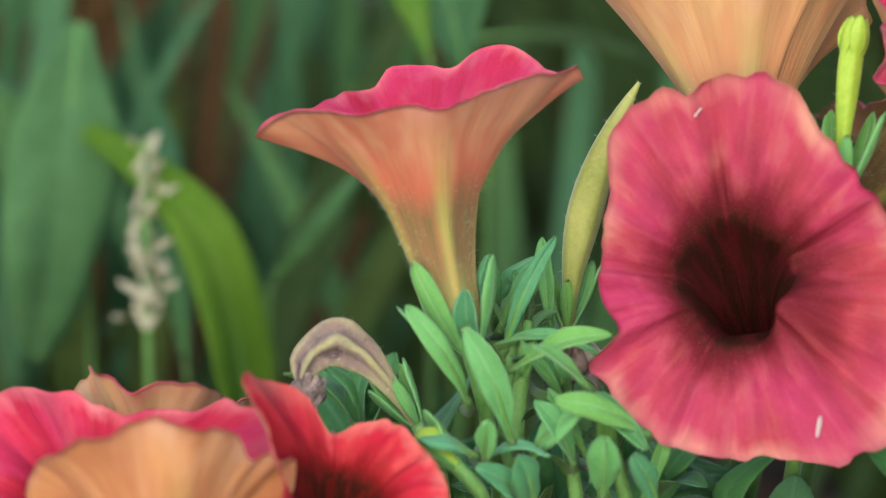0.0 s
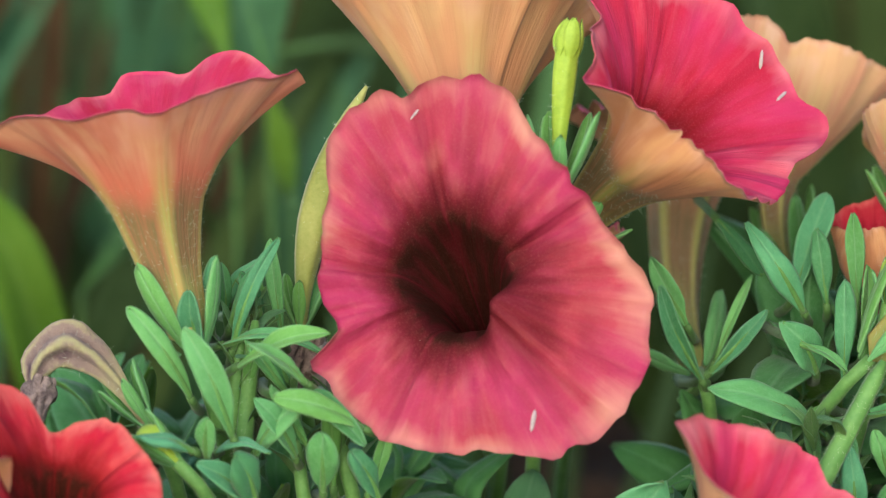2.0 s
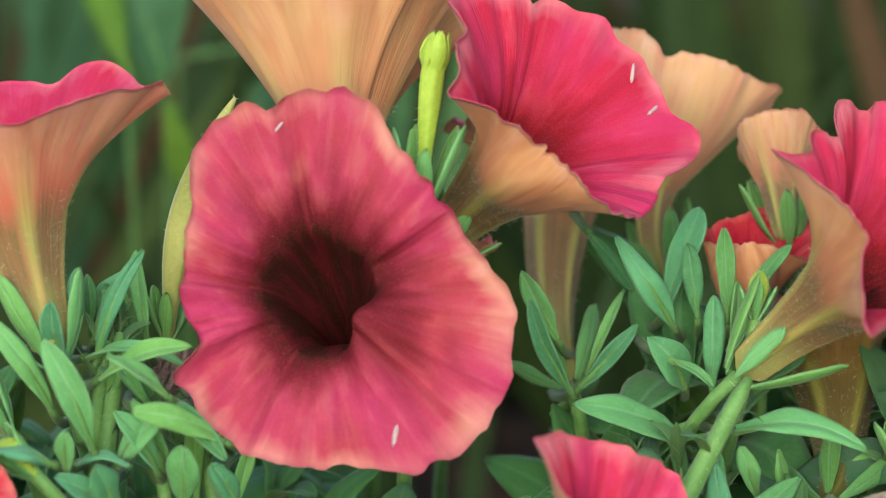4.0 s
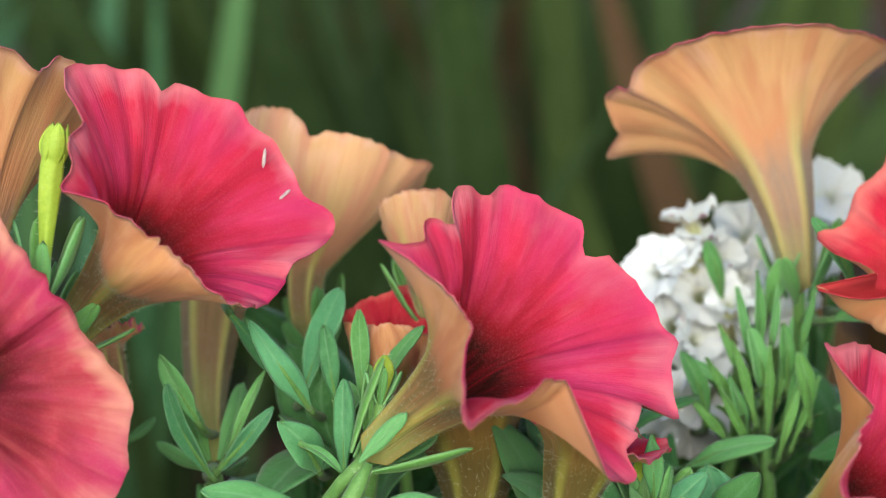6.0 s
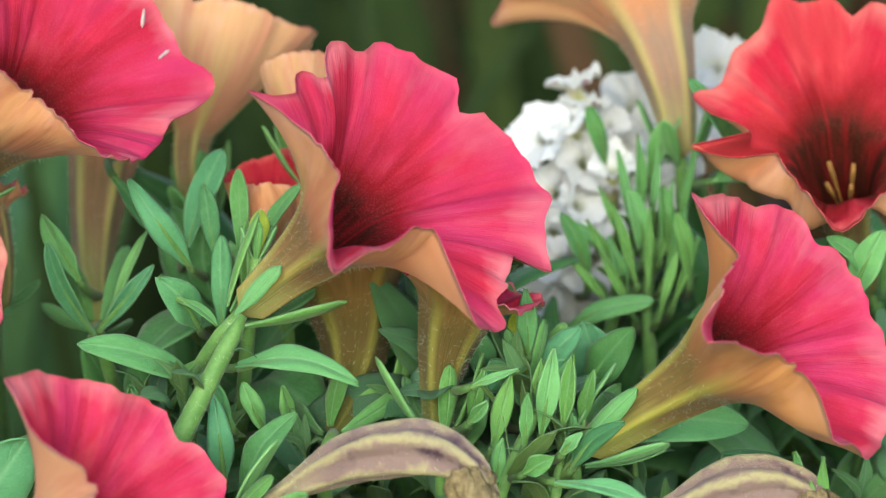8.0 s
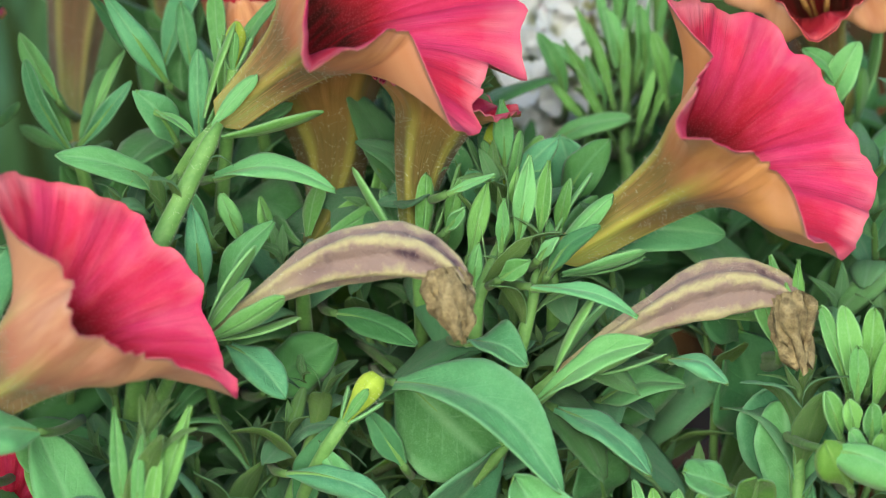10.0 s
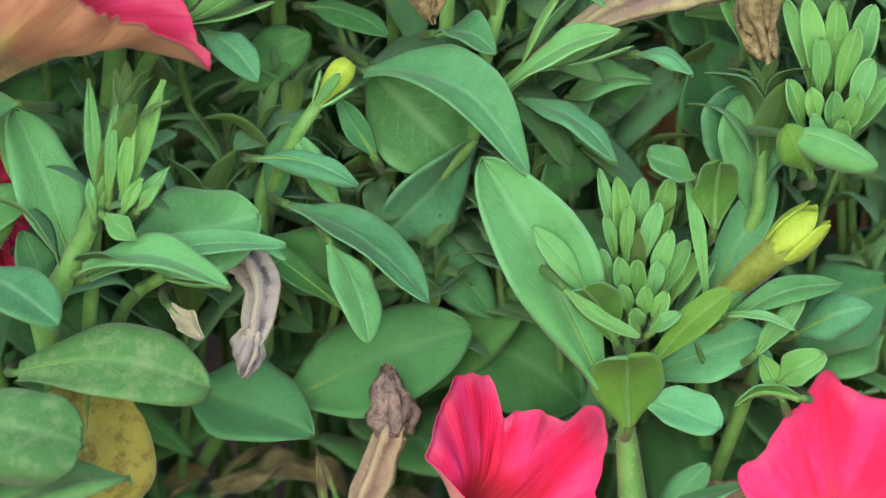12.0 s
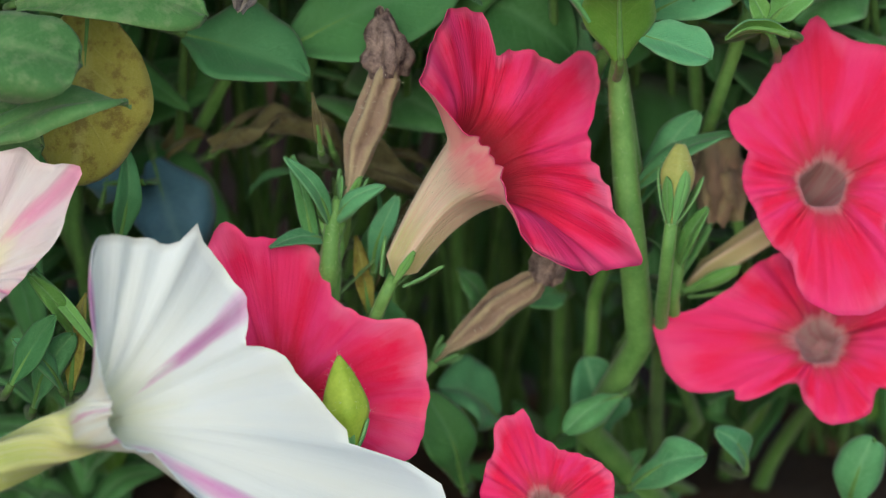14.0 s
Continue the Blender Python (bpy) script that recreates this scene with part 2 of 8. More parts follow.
APRICOT_OUT = petal_outside("pale apricot petal back with mauve panels", (0.40, 0.45, 0.20), (0.33, 0.235, 0.175), (0.50, 0.47, 0.19), (0.69, 0.430, 0.215), (0.60, 0.290, 0.150), (0.73, 0.45, 0.33), shift=0.02)
ROSE_IN = petal_inside("coral red petal face", (0.62, 0.42, 0.44), (0.56, 0.050, 0.100), (0.76, 0.014, 0.085), (0.78, 0.040, 0.200), (0.78, 0.10, 0.24), 0.35, 0.56)
ROSE_OUT = petal_outside("dull pink petal back", (0.52, 0.54, 0.26), (0.76, 0.66, 0.52), (0.74, 0.66, 0.50), (0.82, 0.26, 0.30), (0.82, 0.44, 0.41), (0.82, 0.18, 0.27))
ROSE_DEEP = petal_inside("coral red petal face with a red throat", (0.42, 0.030, 0.050), (0.54, 0.016, 0.050), (0.76, 0.013, 0.080), (0.78, 0.045, 0.200), (0.78, 0.14, 0.28), 0.45, 0.6)
WHITE_IN = petal_inside("white petal face", (0.68, 0.75, 0.58), (0.66, 0.73, 0.64), (0.69, 0.77, 0.80), (0.69, 0.76, 0.76), (0.71, 0.79, 0.83), 0.05, 0.56, (0.60, 0.22, 0.53), 0.0002)
WHITE_OUT = petal_outside("cream petal back", (0.50, 0.60, 0.16), (0.68, 0.72, 0.32), (0.60, 0.66, 0.28), (0.76, 0.80, 0.76), (0.72, 0.70, 0.62), (0.80, 0.84, 0.84), (0.60, 0.20, 0.46))
BLUSH_IN = petal_inside("blush petal face", (0.62, 0.62, 0.30), (0.72, 0.70, 0.52), (0.68, 0.56, 0.60), (0.70, 0.66, 0.68), (0.70, 0.52, 0.60), 0.06, 0.60, (0.72, 0.28, 0.46))
SNOW_IN = petal_inside("snow white petal face", (0.56, 0.64, 0.40), (0.66, 0.72, 0.62), (0.73, 0.79, 0.79), (0.74, 0.80, 0.84), (0.76, 0.82, 0.85), 0.10, 0.50, None, 0.0002)
LEAF = leaf_surface("petunia leaf", (0.052, 0.195, 0.072), (0.118, 0.38, 0.172), (0.24, 0.50, 0.27))
LEAF_PALE = leaf_surface("young petunia leaf", (0.085, 0.26, 0.060), (0.165, 0.43, 0.135), (0.29, 0.55, 0.29))
LEAF_LIGHT = leaf_surface("youngest petunia leaf", (0.105, 0.29, 0.075), (0.205, 0.465, 0.165), (0.34, 0.58, 0.30))
# Yellower green of the underside, darkened in the colour to stand for shade
LEAF_BACK = leaf_surface("underside of a petunia leaf", (0.060, 0.175, 0.028), (0.115, 0.28, 0.050), (0.22, 0.40, 0.12), thin=0.20)
# Darker copy of LEAF: shade of the inner clump put into the colour
LEAF_DARK = leaf_surface("petunia leaf in painted shade", (0.034, 0.145, 0.046), (0.078, 0.255, 0.092), (0.12, 0.31, 0.14))
LEAF_BLUE = leaf_surface("blue green leaf", (0.045, 0.120, 0.150), (0.090, 0.200, 0.240), (0.14, 0.27, 0.28))
LEAF_SPOT = leaf_surface("mildewed petunia leaf", (0.060, 0.18, 0.048), (0.120, 0.29, 0.09), (0.20, 0.38, 0.16), (0.32, 0.40, 0.23), amount=0.28)
LEAF_YELLOW = leaf_surface("yellowing petunia leaf", (0.16, 0.16, 0.030), (0.32, 0.31, 0.070), (0.46, 0.44, 0.18), (0.13, 0.075, 0.020), amount=0.65)
LEAF_BROWN = leaf_surface("withered brown leaf", (0.070, 0.060, 0.026), (0.165, 0.145, 0.065), (0.28, 0.25, 0.15), (0.05, 0.035, 0.02))
BLADE = leaf_surface("background blade", (0.034, 0.095, 0.040), (0.080, 0.182, 0.082), (0.08, 0.18, 0.08), thin=0.2, sheen=0.0, spec=0.08)
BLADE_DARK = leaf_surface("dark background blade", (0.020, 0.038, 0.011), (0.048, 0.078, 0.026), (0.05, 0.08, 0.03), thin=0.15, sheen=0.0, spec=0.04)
BLADE_BROWN = leaf_surface("dead background blade", (0.034, 0.020, 0.009), (0.085, 0.046, 0.022), (0.10, 0.06, 0.03), thin=0.12, sheen=0.0, spec=0.04)
BLADE_LIME = leaf_surface("lime background blade", (0.060, 0.140, 0.016), (0.105, 0.200, 0.028), (0.14, 0.24, 0.05), thin=0.2, sheen=0.0, spec=0.08)
STEM = plain("green stem", (0.070, 0.20, 0.045), (0.145, 0.32, 0.088), 180.0, 0.6, 0.0004, 0.08, 0.15)
# Darker copy of STEM for inner stalks, whose shade is in the colour
STEM_DARK = plain("stem in painted shade", (0.040, 0.11, 0.026), (0.085, 0.19, 0.05), 180.0, 0.6, 0.0004, 0.05, 0.1)
BUD = plain("yellow green bud", (0.22, 0.37, 0.035), (0.40, 0.55, 0.075), 160.0, 0.6, 0.0004, 0.15, 0.1)
OLIVE = plain("olive green bud", (0.12, 0.16, 0.022), (0.25, 0.33, 0.06), 160.0, 0.6, 0.0004, 0.12, 0.3)
BUD_PALE = plain("pale furled bud", (0.26, 0.32, 0.08), (0.42, 0.44, 0.15), 160.0, 0.65, 0.0004, 0.12, 0.3)
SPENT = withered("spent petunia tan", (0.37, 0.345, 0.185), (0.045, 0.022, 0.040), (0.225, 0.160, 0.145))
SPENT_GREY = withered("spent petunia grey", (0.37, 0.35, 0.30), (0.045, 0.042, 0.058), (0.30, 0.29, 0.30))
SPENT_BROWN = withered("spent petunia brown", (0.37, 0.31, 0.20), (0.12, 0.072, 0.062), (0.28, 0.20, 0.15))
CRUMPLE = plain("crumpled dry petal", (0.085, 0.060, 0.026), (0.40, 0.33, 0.17), 520.0, 0.85, 0.0016, 0.05)
CRUMPLE_DARK = plain("dark crumpled petal", (0.065, 0.042, 0.048), (0.38, 0.29, 0.26), 460.0, 0.85, 0.0012, 0.05)
HAIR = plain("white plant hair", (0.62, 0.70, 0.56), (0.74, 0.80, 0.68), 50.0, 0.5, 0.0, 0.5)
POLLEN = plain("yellow stamen", (0.16, 0.075, 0.018), (0.29, 0.155, 0.035), 300.0)
PLUME = plain("pale seed head", (0.34, 0.33, 0.24), (0.56, 0.54, 0.42), 200.0, 0.8, 0.001, 0.2)
DROP = plain("white speck", (0.34, 0.27, 0.27), (0.56, 0.48, 0.47), 1500.0)
CHIP = plain("bark chip", (0.035, 0.018, 0.011), (0.15, 0.085, 0.05), 60.0, 0.9, 0.001)


# ---- mesh helpers ----
from mathutils.bvhtree import BVHTree

V = Vector


def bez(p, q, r, s):
    return p * (1 - s) ** 2 + q * 2 * s * (1 - s) + r * s * s


def ease(x):
    x = min(1.0, max(0.0, x))
    return x * x * (3 - 2 * x)


def thing(name, at, label, category, group=""):
    ob = new(name)
    ob.empty_display_size = 0.005
    ob.location = at
    return tagged(ob, label, category, group)


def mesh(name, verts, faces, mats, uvs=None, slots=None, smooth=True, seam=False):
    me = bpy.data.meshes.new(name)
    me.from_pydata([tuple(v) for v in verts], [], faces)
    for m in mats:
        me.materials.append(m)
    if smooth:
        me.polygons.foreach_set("use_smooth", [True] * len(me.polygons))
    if slots is not None:
        me.polygons.foreach_set("material_index", slots)
    if uvs is not None:
        layer = me.uv_layers.new(name="UVMap")
        idx = np.empty(len(me.loops), dtype=np.int32)
        me.loops.foreach_get("vertex_index", idx)
        at = np.asarray(uvs, dtype=np.float32)[idx]
        if seam:
            quad = at.reshape(-1, 4, 2)
            split = np.ptp(quad[:, :, 0], axis=1) > 0.5
            quad[:, :, 0] += (split[:, None] & (quad[:, :, 0] < 0.5)).astype(np.float32)
        layer.data.foreach_set("uv", at.ravel())
    me.update()
    return me


def part(name, me, parent, label="", kind=""):
    """Links a mesh, given in the world's metres, as a part of a thing."""
    me.transform(Matrix.Translation(-V(parent.location)))
    ob = new(name, me)
    ob.parent = parent
    return tagged(ob, label, kind=kind)


def shell(name, grid, uv, mats, thick, wrap):
    """A thin solid from a grid of points: front, back and the rim between them. wrap: the columns close to a ring."""
    g = np.array(grid)
    rows, cols = g.shape[:2]
    if wrap:
        dc = np.roll(g, -1, 1) - np.roll(g, 1, 1)
    else:
        dc = np.gradient(g, axis=1)
    dr = np.gradient(g, axis=0)
    n = np.cross(dc, dr)
    n /= np.linalg.norm(n, axis=2, keepdims=True) + 1e-12
    back = g + n * thick if wrap else g - n * thick
    verts = np.concatenate([g.reshape(-1, 3), back.reshape(-1, 3)])
    uvs = np.concatenate([np.array(uv).reshape(-1, 2)] * 2)
    k, faces, slots = rows * cols, [], []
    span = cols if wrap else cols - 1
    for i in range(rows - 1):
        for j in range(span):
            a, b = i * cols + j, i * cols + (j + 1) % cols
            c, d = b + cols, a + cols
            front, rear = (a, b, c, d), (d + k, c + k, b + k, a + k)
            faces += [front[::-1], rear[::-1]] if wrap else [front, rear]
            slots += [0, len(mats) - 1]
    edge = [(i, j) for i in (rows - 1,) for j in range(span)]
    for i, j in edge:
        a, b = i * cols + j, i * cols + (j + 1) % cols
        faces.append((a, b, b + k, a + k))
        slots.append(0)
    if not wrap:
        for i in range(rows - 1):
            a, b = i * cols, (i + 1) * cols
            faces.append((a, b, b + k, a + k))
            c, d = a + cols - 1, b + cols - 1
            faces.append((d, c, c + k, d + k))
            slots += [0, 0]
    return mesh(name, verts, faces, mats, uvs, slots, seam=wrap)


def tube_mesh(name, path, radii, mat, sides=9, uv_turns=True, ribs=0.0, close=True, seed=0):
    """A round tube along points, with a radius at each."""
    pts = [V(p) for p in path]
    verts, faces, uvs = [], [], []
    ref = V((0.31, 0.17, 0.93))
    for i, p in enumerate(pts):
        t = (pts[min(i + 1, len(pts) - 1)] - pts[max(i - 1, 0)]).normalized()
        x = (ref - t * ref.dot(t)).normalized()
        ref = x
        y = t.cross(x)
        for j in range(sides):
            a = 2 * math.pi * j / sides
            r = radii[i] * (1 + ribs * math.cos(5 * a) + (0.9 * ribs * noise.noise(V((math.cos(a) * 2, math.sin(a) * 2, i * 0.25 + seed))) if ribs else 0))
            verts.append(p + (x * math.cos(a) + y * math.sin(a)) * r)
            uvs.append((j / sides, i / (len(pts) - 1)))
    for i in range(len(pts) - 1):
        for j in range(sides):
            a, b = i * sides + j, i * sides + (j + 1) % sides
            faces.append((a, b, b + sides, a + sides))
    if close:
        faces.append(tuple(range(sides))[::-1])
        faces.append(tuple(range(len(verts) - sides, len(verts))))
    return mesh(name, verts, faces, [mat], uvs)


def fuzz_mesh(points, length, rng, width=0.000022):
    """Fine hairs: thin blades from (place, direction) pairs."""
    verts, faces = [], []
    for p, d in points:
        d = (d + V((rng.gauss(0, 0.35), rng.gauss(0, 0.35), rng.gauss(0, 0.35)))).normalized()
        s = d.cross(V((rng.gauss(0, 1), rng.gauss(0, 1), rng.gauss(0, 1)))).normalized() * width
        n = len(verts)
        verts += [p - s, p + s, p + d.cross(s) * 1.2, p + d * length * rng.uniform(0.5, 1.2)]
        faces += [(n, n + 1, n + 3), (n + 1, n + 2, n + 3), (n + 2, n, n + 3)]
    return mesh("fuzz", verts, faces, [HAIR], smooth=False)


def leaf_grid(base, tip, width, normal, bulge=0.12, fold=0.18, peak=0.45, wave=0.05, seed=0, point=1.0, rows=13, cols=9, hook=0.0, twist=0.0, roll=0.0):
    """Points of a leaf blade: stalk end, tip, greatest width, the way its face looks, rise of the middle,
    depth of the fold along the midrib, where it is widest, unevenness of the edge."""
    base, tip, normal = V(base), V(tip), V(normal)
    along = tip - base
    length = along.length
    along.normalize()
    normal = (normal - along * normal.dot(along)).normalized()
    side = along.cross(normal)
    grid, uv = [], []
    for i in range(rows):
        u = 1 - (1 - i / (rows - 1)) ** 1.35
        if u < peak:
            w = 0.22 + 0.78 * ease(u / peak) ** 0.72
        else:
            w = max(0.0, 1 - ((u - peak) / (1 - peak)) ** 2.2) ** (0.66 * point)
        w = 0.5 * width * max(w, 0.03)
        lift = bulge * length * math.sin(math.pi * u) - hook * length * max(0.0, u - 0.55) ** 2 * 2.2
        mid = base + along * (length * u) + normal * lift
        turn = twist * (u - 0.25)
        sd, nm = side * math.cos(turn) + normal * math.sin(turn), normal * math.cos(turn) - side * math.sin(turn)
        line, uvl = [], []
        for j in range(cols):
            v = 2 * j / (cols - 1) - 1
            wob = noise.noise(V((u * 3.1, v * 1.3, seed * 3.7)))
            rise = fold * abs(v) ** 1.3 * w - roll * abs(v) ** 4 * w + wave * width * wob * (abs(v) + 0.2)
            line.append(mid + sd * (v * w * (1 - 0.25 * fold * abs(v) - 0.2 * roll * abs(v) ** 4) * (1 + 0.16 * wob)) + nm * rise)
            uvl.append((u, 0.5 + 0.5 * v))
        grid.append(line)
        uv.append(uvl)
    return grid, uv


def leaf(base, tip, width, normal, mat=None, bulge=0.12, fold=0.18, peak=0.45, wave=0.05, point=1.0, hook=0.0, seed=0, label="soft grey-green petunia leaf with a pale midrib", root=None, wild=1.0):
    """One leaf: blade, midrib, stalk that runs back to the stems. wild: how far it twists, folds and hooks by chance."""
    mat = mat or LEAF
    rng = random.Random(seed * 31 + 7)
    t = thing("petunia_leaf", base, label, "leaf", "petunia leaves")
    grid, uv = leaf_grid(base, tip, width, normal, bulge, fold + wild * rng.uniform(-0.1, 0.3), peak, wave + 0.09, seed, point, 17, 11, hook + wild * rng.uniform(0.0, 0.35), wild * rng.uniform(-0.9, 0.9), wild * rng.uniform(0.0, 0.6))
    part("blade", shell("blade", grid, uv, [mat, LEAF_BACK] if mat in (LEAF, LEAF_PALE, LEAF_DARK) else [mat], 0.0004, False), t)
    c = len(grid[0]) // 2
    mid = [row[c] - V(normal).normalized() * 0.0005 for row in grid]
    part("midrib", tube_mesh("midrib", mid, [0.0007 * (1 - 0.8 * i / 16) for i in range(17)], STEM, 6), t)
    b = V(base)
    back = (b - V(grid[3][c])).normalized()
    root = V(root) if root else b + back * 0.006 + V((rng.uniform(-0.003, 0.003), 0.028, -0.006))
    path = [bez(b, b + back * 0.005, root, s / 7) for s in range(8)]
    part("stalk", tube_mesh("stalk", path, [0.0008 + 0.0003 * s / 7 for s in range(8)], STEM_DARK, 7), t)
    return t


def stem_path(top, way, seed, foot=None):
    """From the foot of a flower down into the plant and the soil."""
    rng = random.Random(seed + 991)
    top = V(top)
    if foot is None:
        foot = V((top.x + rng.uniform(-0.012, 0.012), top.y + rng.uniform(0.07, 0.11), 0.0))
    foot = V(foot)
    knee = top + V(way).normalized() * 0.03
    knee2 = V((foot.x, foot.y, max(0.05, knee.z - 0.05)))
    pts = []
    for i in range(15):
        s = i / 14
        pts.append(top * (1 - s) ** 3 + knee * 3 * s * (1 - s) ** 2 + knee2 * 3 * s * s * (1 - s) + foot * s**3)
    return pts


def sepals(t, base, way, length, seed, mat=None, spread=0.5, radius=0.003):
    rng = random.Random(seed + 5)
    way = V(way).normalized()
    x = way.orthogonal().normalized()
    y = way.cross(x)
    for k in range(5):
        a = 2 * math.pi * k / 5 + rng.uniform(-0.25, 0.25) + seed
        out = x * math.cos(a) + y * math.sin(a)
        ln = length * rng.uniform(0.8, 1.2)
        b = V(base) + out * radius * 0.6
        tip = b + way * ln * 0.9 + out * ln * spread * rng.uniform(0.6, 1.3)
        grid, uv = leaf_grid(b, tip, ln * 0.24, out * -1 + way * 0.2, -0.05, 0.25, 0.55, 0.04, seed + k, 0.8, 8, 5)
        part("sepal", shell("sepal", grid, uv, [mat or LEAF_PALE], 0.0005, False), t)


def petunia(base, mouth, face, limb, inside, outside, throat=0.0075, mid=40, tips=(15, 15, 15, 15, 15), sizes=(1, 1, 1, 1, 1), angles=None, roll=90, notch=0.16, point=0.05,
            ruffle=0.0018, seed=0, foot_r=0.0022, label="", group="red petunias", hairs=950, stamen=None, sepal=0.017, root=None, name="petunia_flower", cols=140, oval=None, ragged=1.0, wobble=22, rises=None, folds=(), crease=1.0, flare=0.22, belly=0.6):
    """A funnel flower. base: foot of the tube; mouth: where tube turns into limb; face: the way it looks; limb: length from mouth to edge.
    angles: where the lobes stand round the mouth, in degrees, or evenly from roll on.
    oval: degrees and ratio of a pinched mouth; ragged: unevenness of the edge.
    rises: in place of mid and tips, how high the edge of each lobe stands over the mouth, and sizes are then its reach from the axis, both in limbs.
    folds: bulges of the limb: degrees round the mouth, half width, place from mouth to edge, half length, lift and push inwards in metres.
    flare: how soon the limb spreads from the mouth to the reach of its edge.
    belly: how far the limb swells out where its edge stands steep over the mouth.
    crease: depth of the grooves that run to the lobes' tips, and of the swelling between them.
    mid: angle of the limb from flat (90: straight on like the tube); tips: that angle at the edge of each of the five lobes; sizes: their lengths."""
    base, mouth, n = V(base), V(mouth), V(face).normalized()
    rng = random.Random(seed)
    t = thing(name, base, label, "flower", group)
    right = (V((1, 0, 0)) - n * n.x).normalized()
    up = n.cross(right)
    length = (mouth - base).length
    knee = mouth - n * length * 0.5

    stands = angles or [roll + 72 * k for k in range(5)]
    count = len(stands)
    steps = [(q - stands[0]) % 360 for q in stands] + [360]

    def place(a):
        """How far round the lobes an angle lies: whole at the middle of a lobe."""
        d = (math.degrees(a) - stands[0]) % 360
        k = max(i for i in range(count) if steps[i] <= d + 1e-6)
        return k + (d - steps[k]) / max(1e-3, steps[k + 1] - steps[k])

    def lobe(values, x):
        k = int(x)
        f = ease(x - k)
        return values[k % count] * (1 - f) + values[(k + 1) % count] * f

    def glide(values, x):
        """A smooth ring through the lobes' values that does not overshoot."""
        k = int(x) % count
        f = x - int(x)
        v = [values[(k + d) % count] for d in (-1, 0, 1, 2)]
        h = [max(1e-3, (steps[(k + d) % count + 1] - steps[(k + d) % count])) for d in (-1, 0, 1)]
        g = [(v[d + 1] - v[d]) / h[d] for d in range(3)]
        m0 = 0.0 if g[0] * g[1] <= 0 else 2 * g[0] * g[1] / (g[0] + g[1])
        m1 = 0.0 if g[1] * g[2] <= 0 else 2 * g[1] * g[2] / (g[1] + g[2])
        return v[1] * (1 + 2 * f) * (1 - f) ** 2 + m0 * h[1] * f * (1 - f) ** 2 + v[2] * f * f * (3 - 2 * f) - m1 * h[1] * f * f * (1 - f)

    tube_rows, limb_rows = 13, 20
    grid, uv = [], []
    turns = [2 * math.pi * j / cols for j in range(cols)]
    where = [place(a) for a in turns]
    fives = where if count == 5 else [(math.degrees(a) - roll) / 72 % 5 for a in turns]
    us = [x / 5 % 1.0 for x in fives]
    for i in range(tube_rows):
        s = i / (tube_rows - 1)
        c = bez(base, knee, mouth, s)
        tg = ((knee - base) * (1 - s) + (mouth - knee) * s).normalized()
        x = (right - tg * right.dot(tg)).normalized()
        y = tg.cross(x)
        r = foot_r + (throat - foot_r) * (0.62 * s + 0.38 * s**2.4)
        row = []
        if i == 0:
            r = 0.0002
        for a, x5 in zip(turns, fives):
            rr = r * (1 + 0.06 * math.cos(2 * math.pi * x5))
            if oval:
                rr *= 1 - (1 - oval[1]) * math.sin(a - radians(oval[0])) ** 2 * s
            row.append(c + (x * math.cos(a) + y * math.sin(a)) * rr)
        grid.append(row)
        uv.append([(u, 0.5 * s) for u in us])
    if rises:
        tips = [mid] * count
    rho = [throat * (1 + 0.06 * math.cos(2 * math.pi * x5)) for x5 in fives]
    ax = [0.0] * cols
    for i in range(1, limb_rows + 1):
        w = i / limb_rows
        row = []
        for j, a in enumerate(turns):
            b = math.pi * fives[j]
            k = abs(math.cos(b))
            reach = limb * lobe(sizes, where[j]) * (1 - notch * (1 - k**0.6) ** 1.2 + point * k**26)
            reach *= 1 + ragged * 0.06 * noise.noise(V((math.cos(a) * 3, math.sin(a) * 3, seed * 1.9))) + ragged * 0.026 * noise.noise(V((math.cos(a) * 9, math.sin(a) * 9, seed * 1.3)))
            phi = 78 + (mid - 78) * ease(w / 0.55)
            phi += (lobe(tips, where[j]) - mid) * w**1.7
            phi += wobble * noise.noise(V((math.cos(a) * 1.7, math.sin(a) * 1.7, w * 1.2 + seed * 2.3))) * w
            ds = reach / limb_rows
            rho[j] += math.cos(radians(phi)) * ds
            ax[j] += math.sin(radians(phi)) * ds
            pleat = noise.noise(V((math.cos(a) * 7, math.sin(a) * 7, seed + w * 0.8)))
            edge = noise.noise(V((math.cos(a) * 11, math.sin(a) * 11, seed * 0.7)))
            if rises:
                edge_r = limb * glide(sizes, where[j]) * (1 + ragged * 0.03 * noise.noise(V((math.cos(a) * 9, math.sin(a) * 9, seed * 1.3))))
                edge_h = limb * glide(rises, where[j])
                foot = throat * (1 + 0.06 * math.cos(2 * math.pi * fives[j]))
                lean = foot + flare * (edge_r - foot) + belly * max(0.0, edge_h - edge_r)
                rise = 0.5 * edge_h + 0.16 * max(0.0, edge_r - foot)
                rho[j] = foot * (1 - w) ** 2 + lean * 2 * w * (1 - w) + edge_r * w * w
                ax[j] = rise * 2 * w * (1 - w) + edge_h * w * w + 0.0016 * noise.noise(V((math.cos(a) * 1.7, math.sin(a) * 1.7, w * 1.2 + seed * 2.3))) * math.sin(math.pi * w)
            groove = -0.0016 * math.exp(-((math.sin(b) / 0.15) ** 2)) * ease(w * 2) * (1 - 0.5 * w)
            groove += 0.0011 * (math.sin(b) ** 2 - 0.35) * math.sin(math.pi * min(1.0, w * 1.05)) + 0.0004 * noise.noise(V((math.cos(a) * 12, math.sin(a) * 12, seed + 4.0))) * ease(w * 3) * (1 - 0.4 * w)
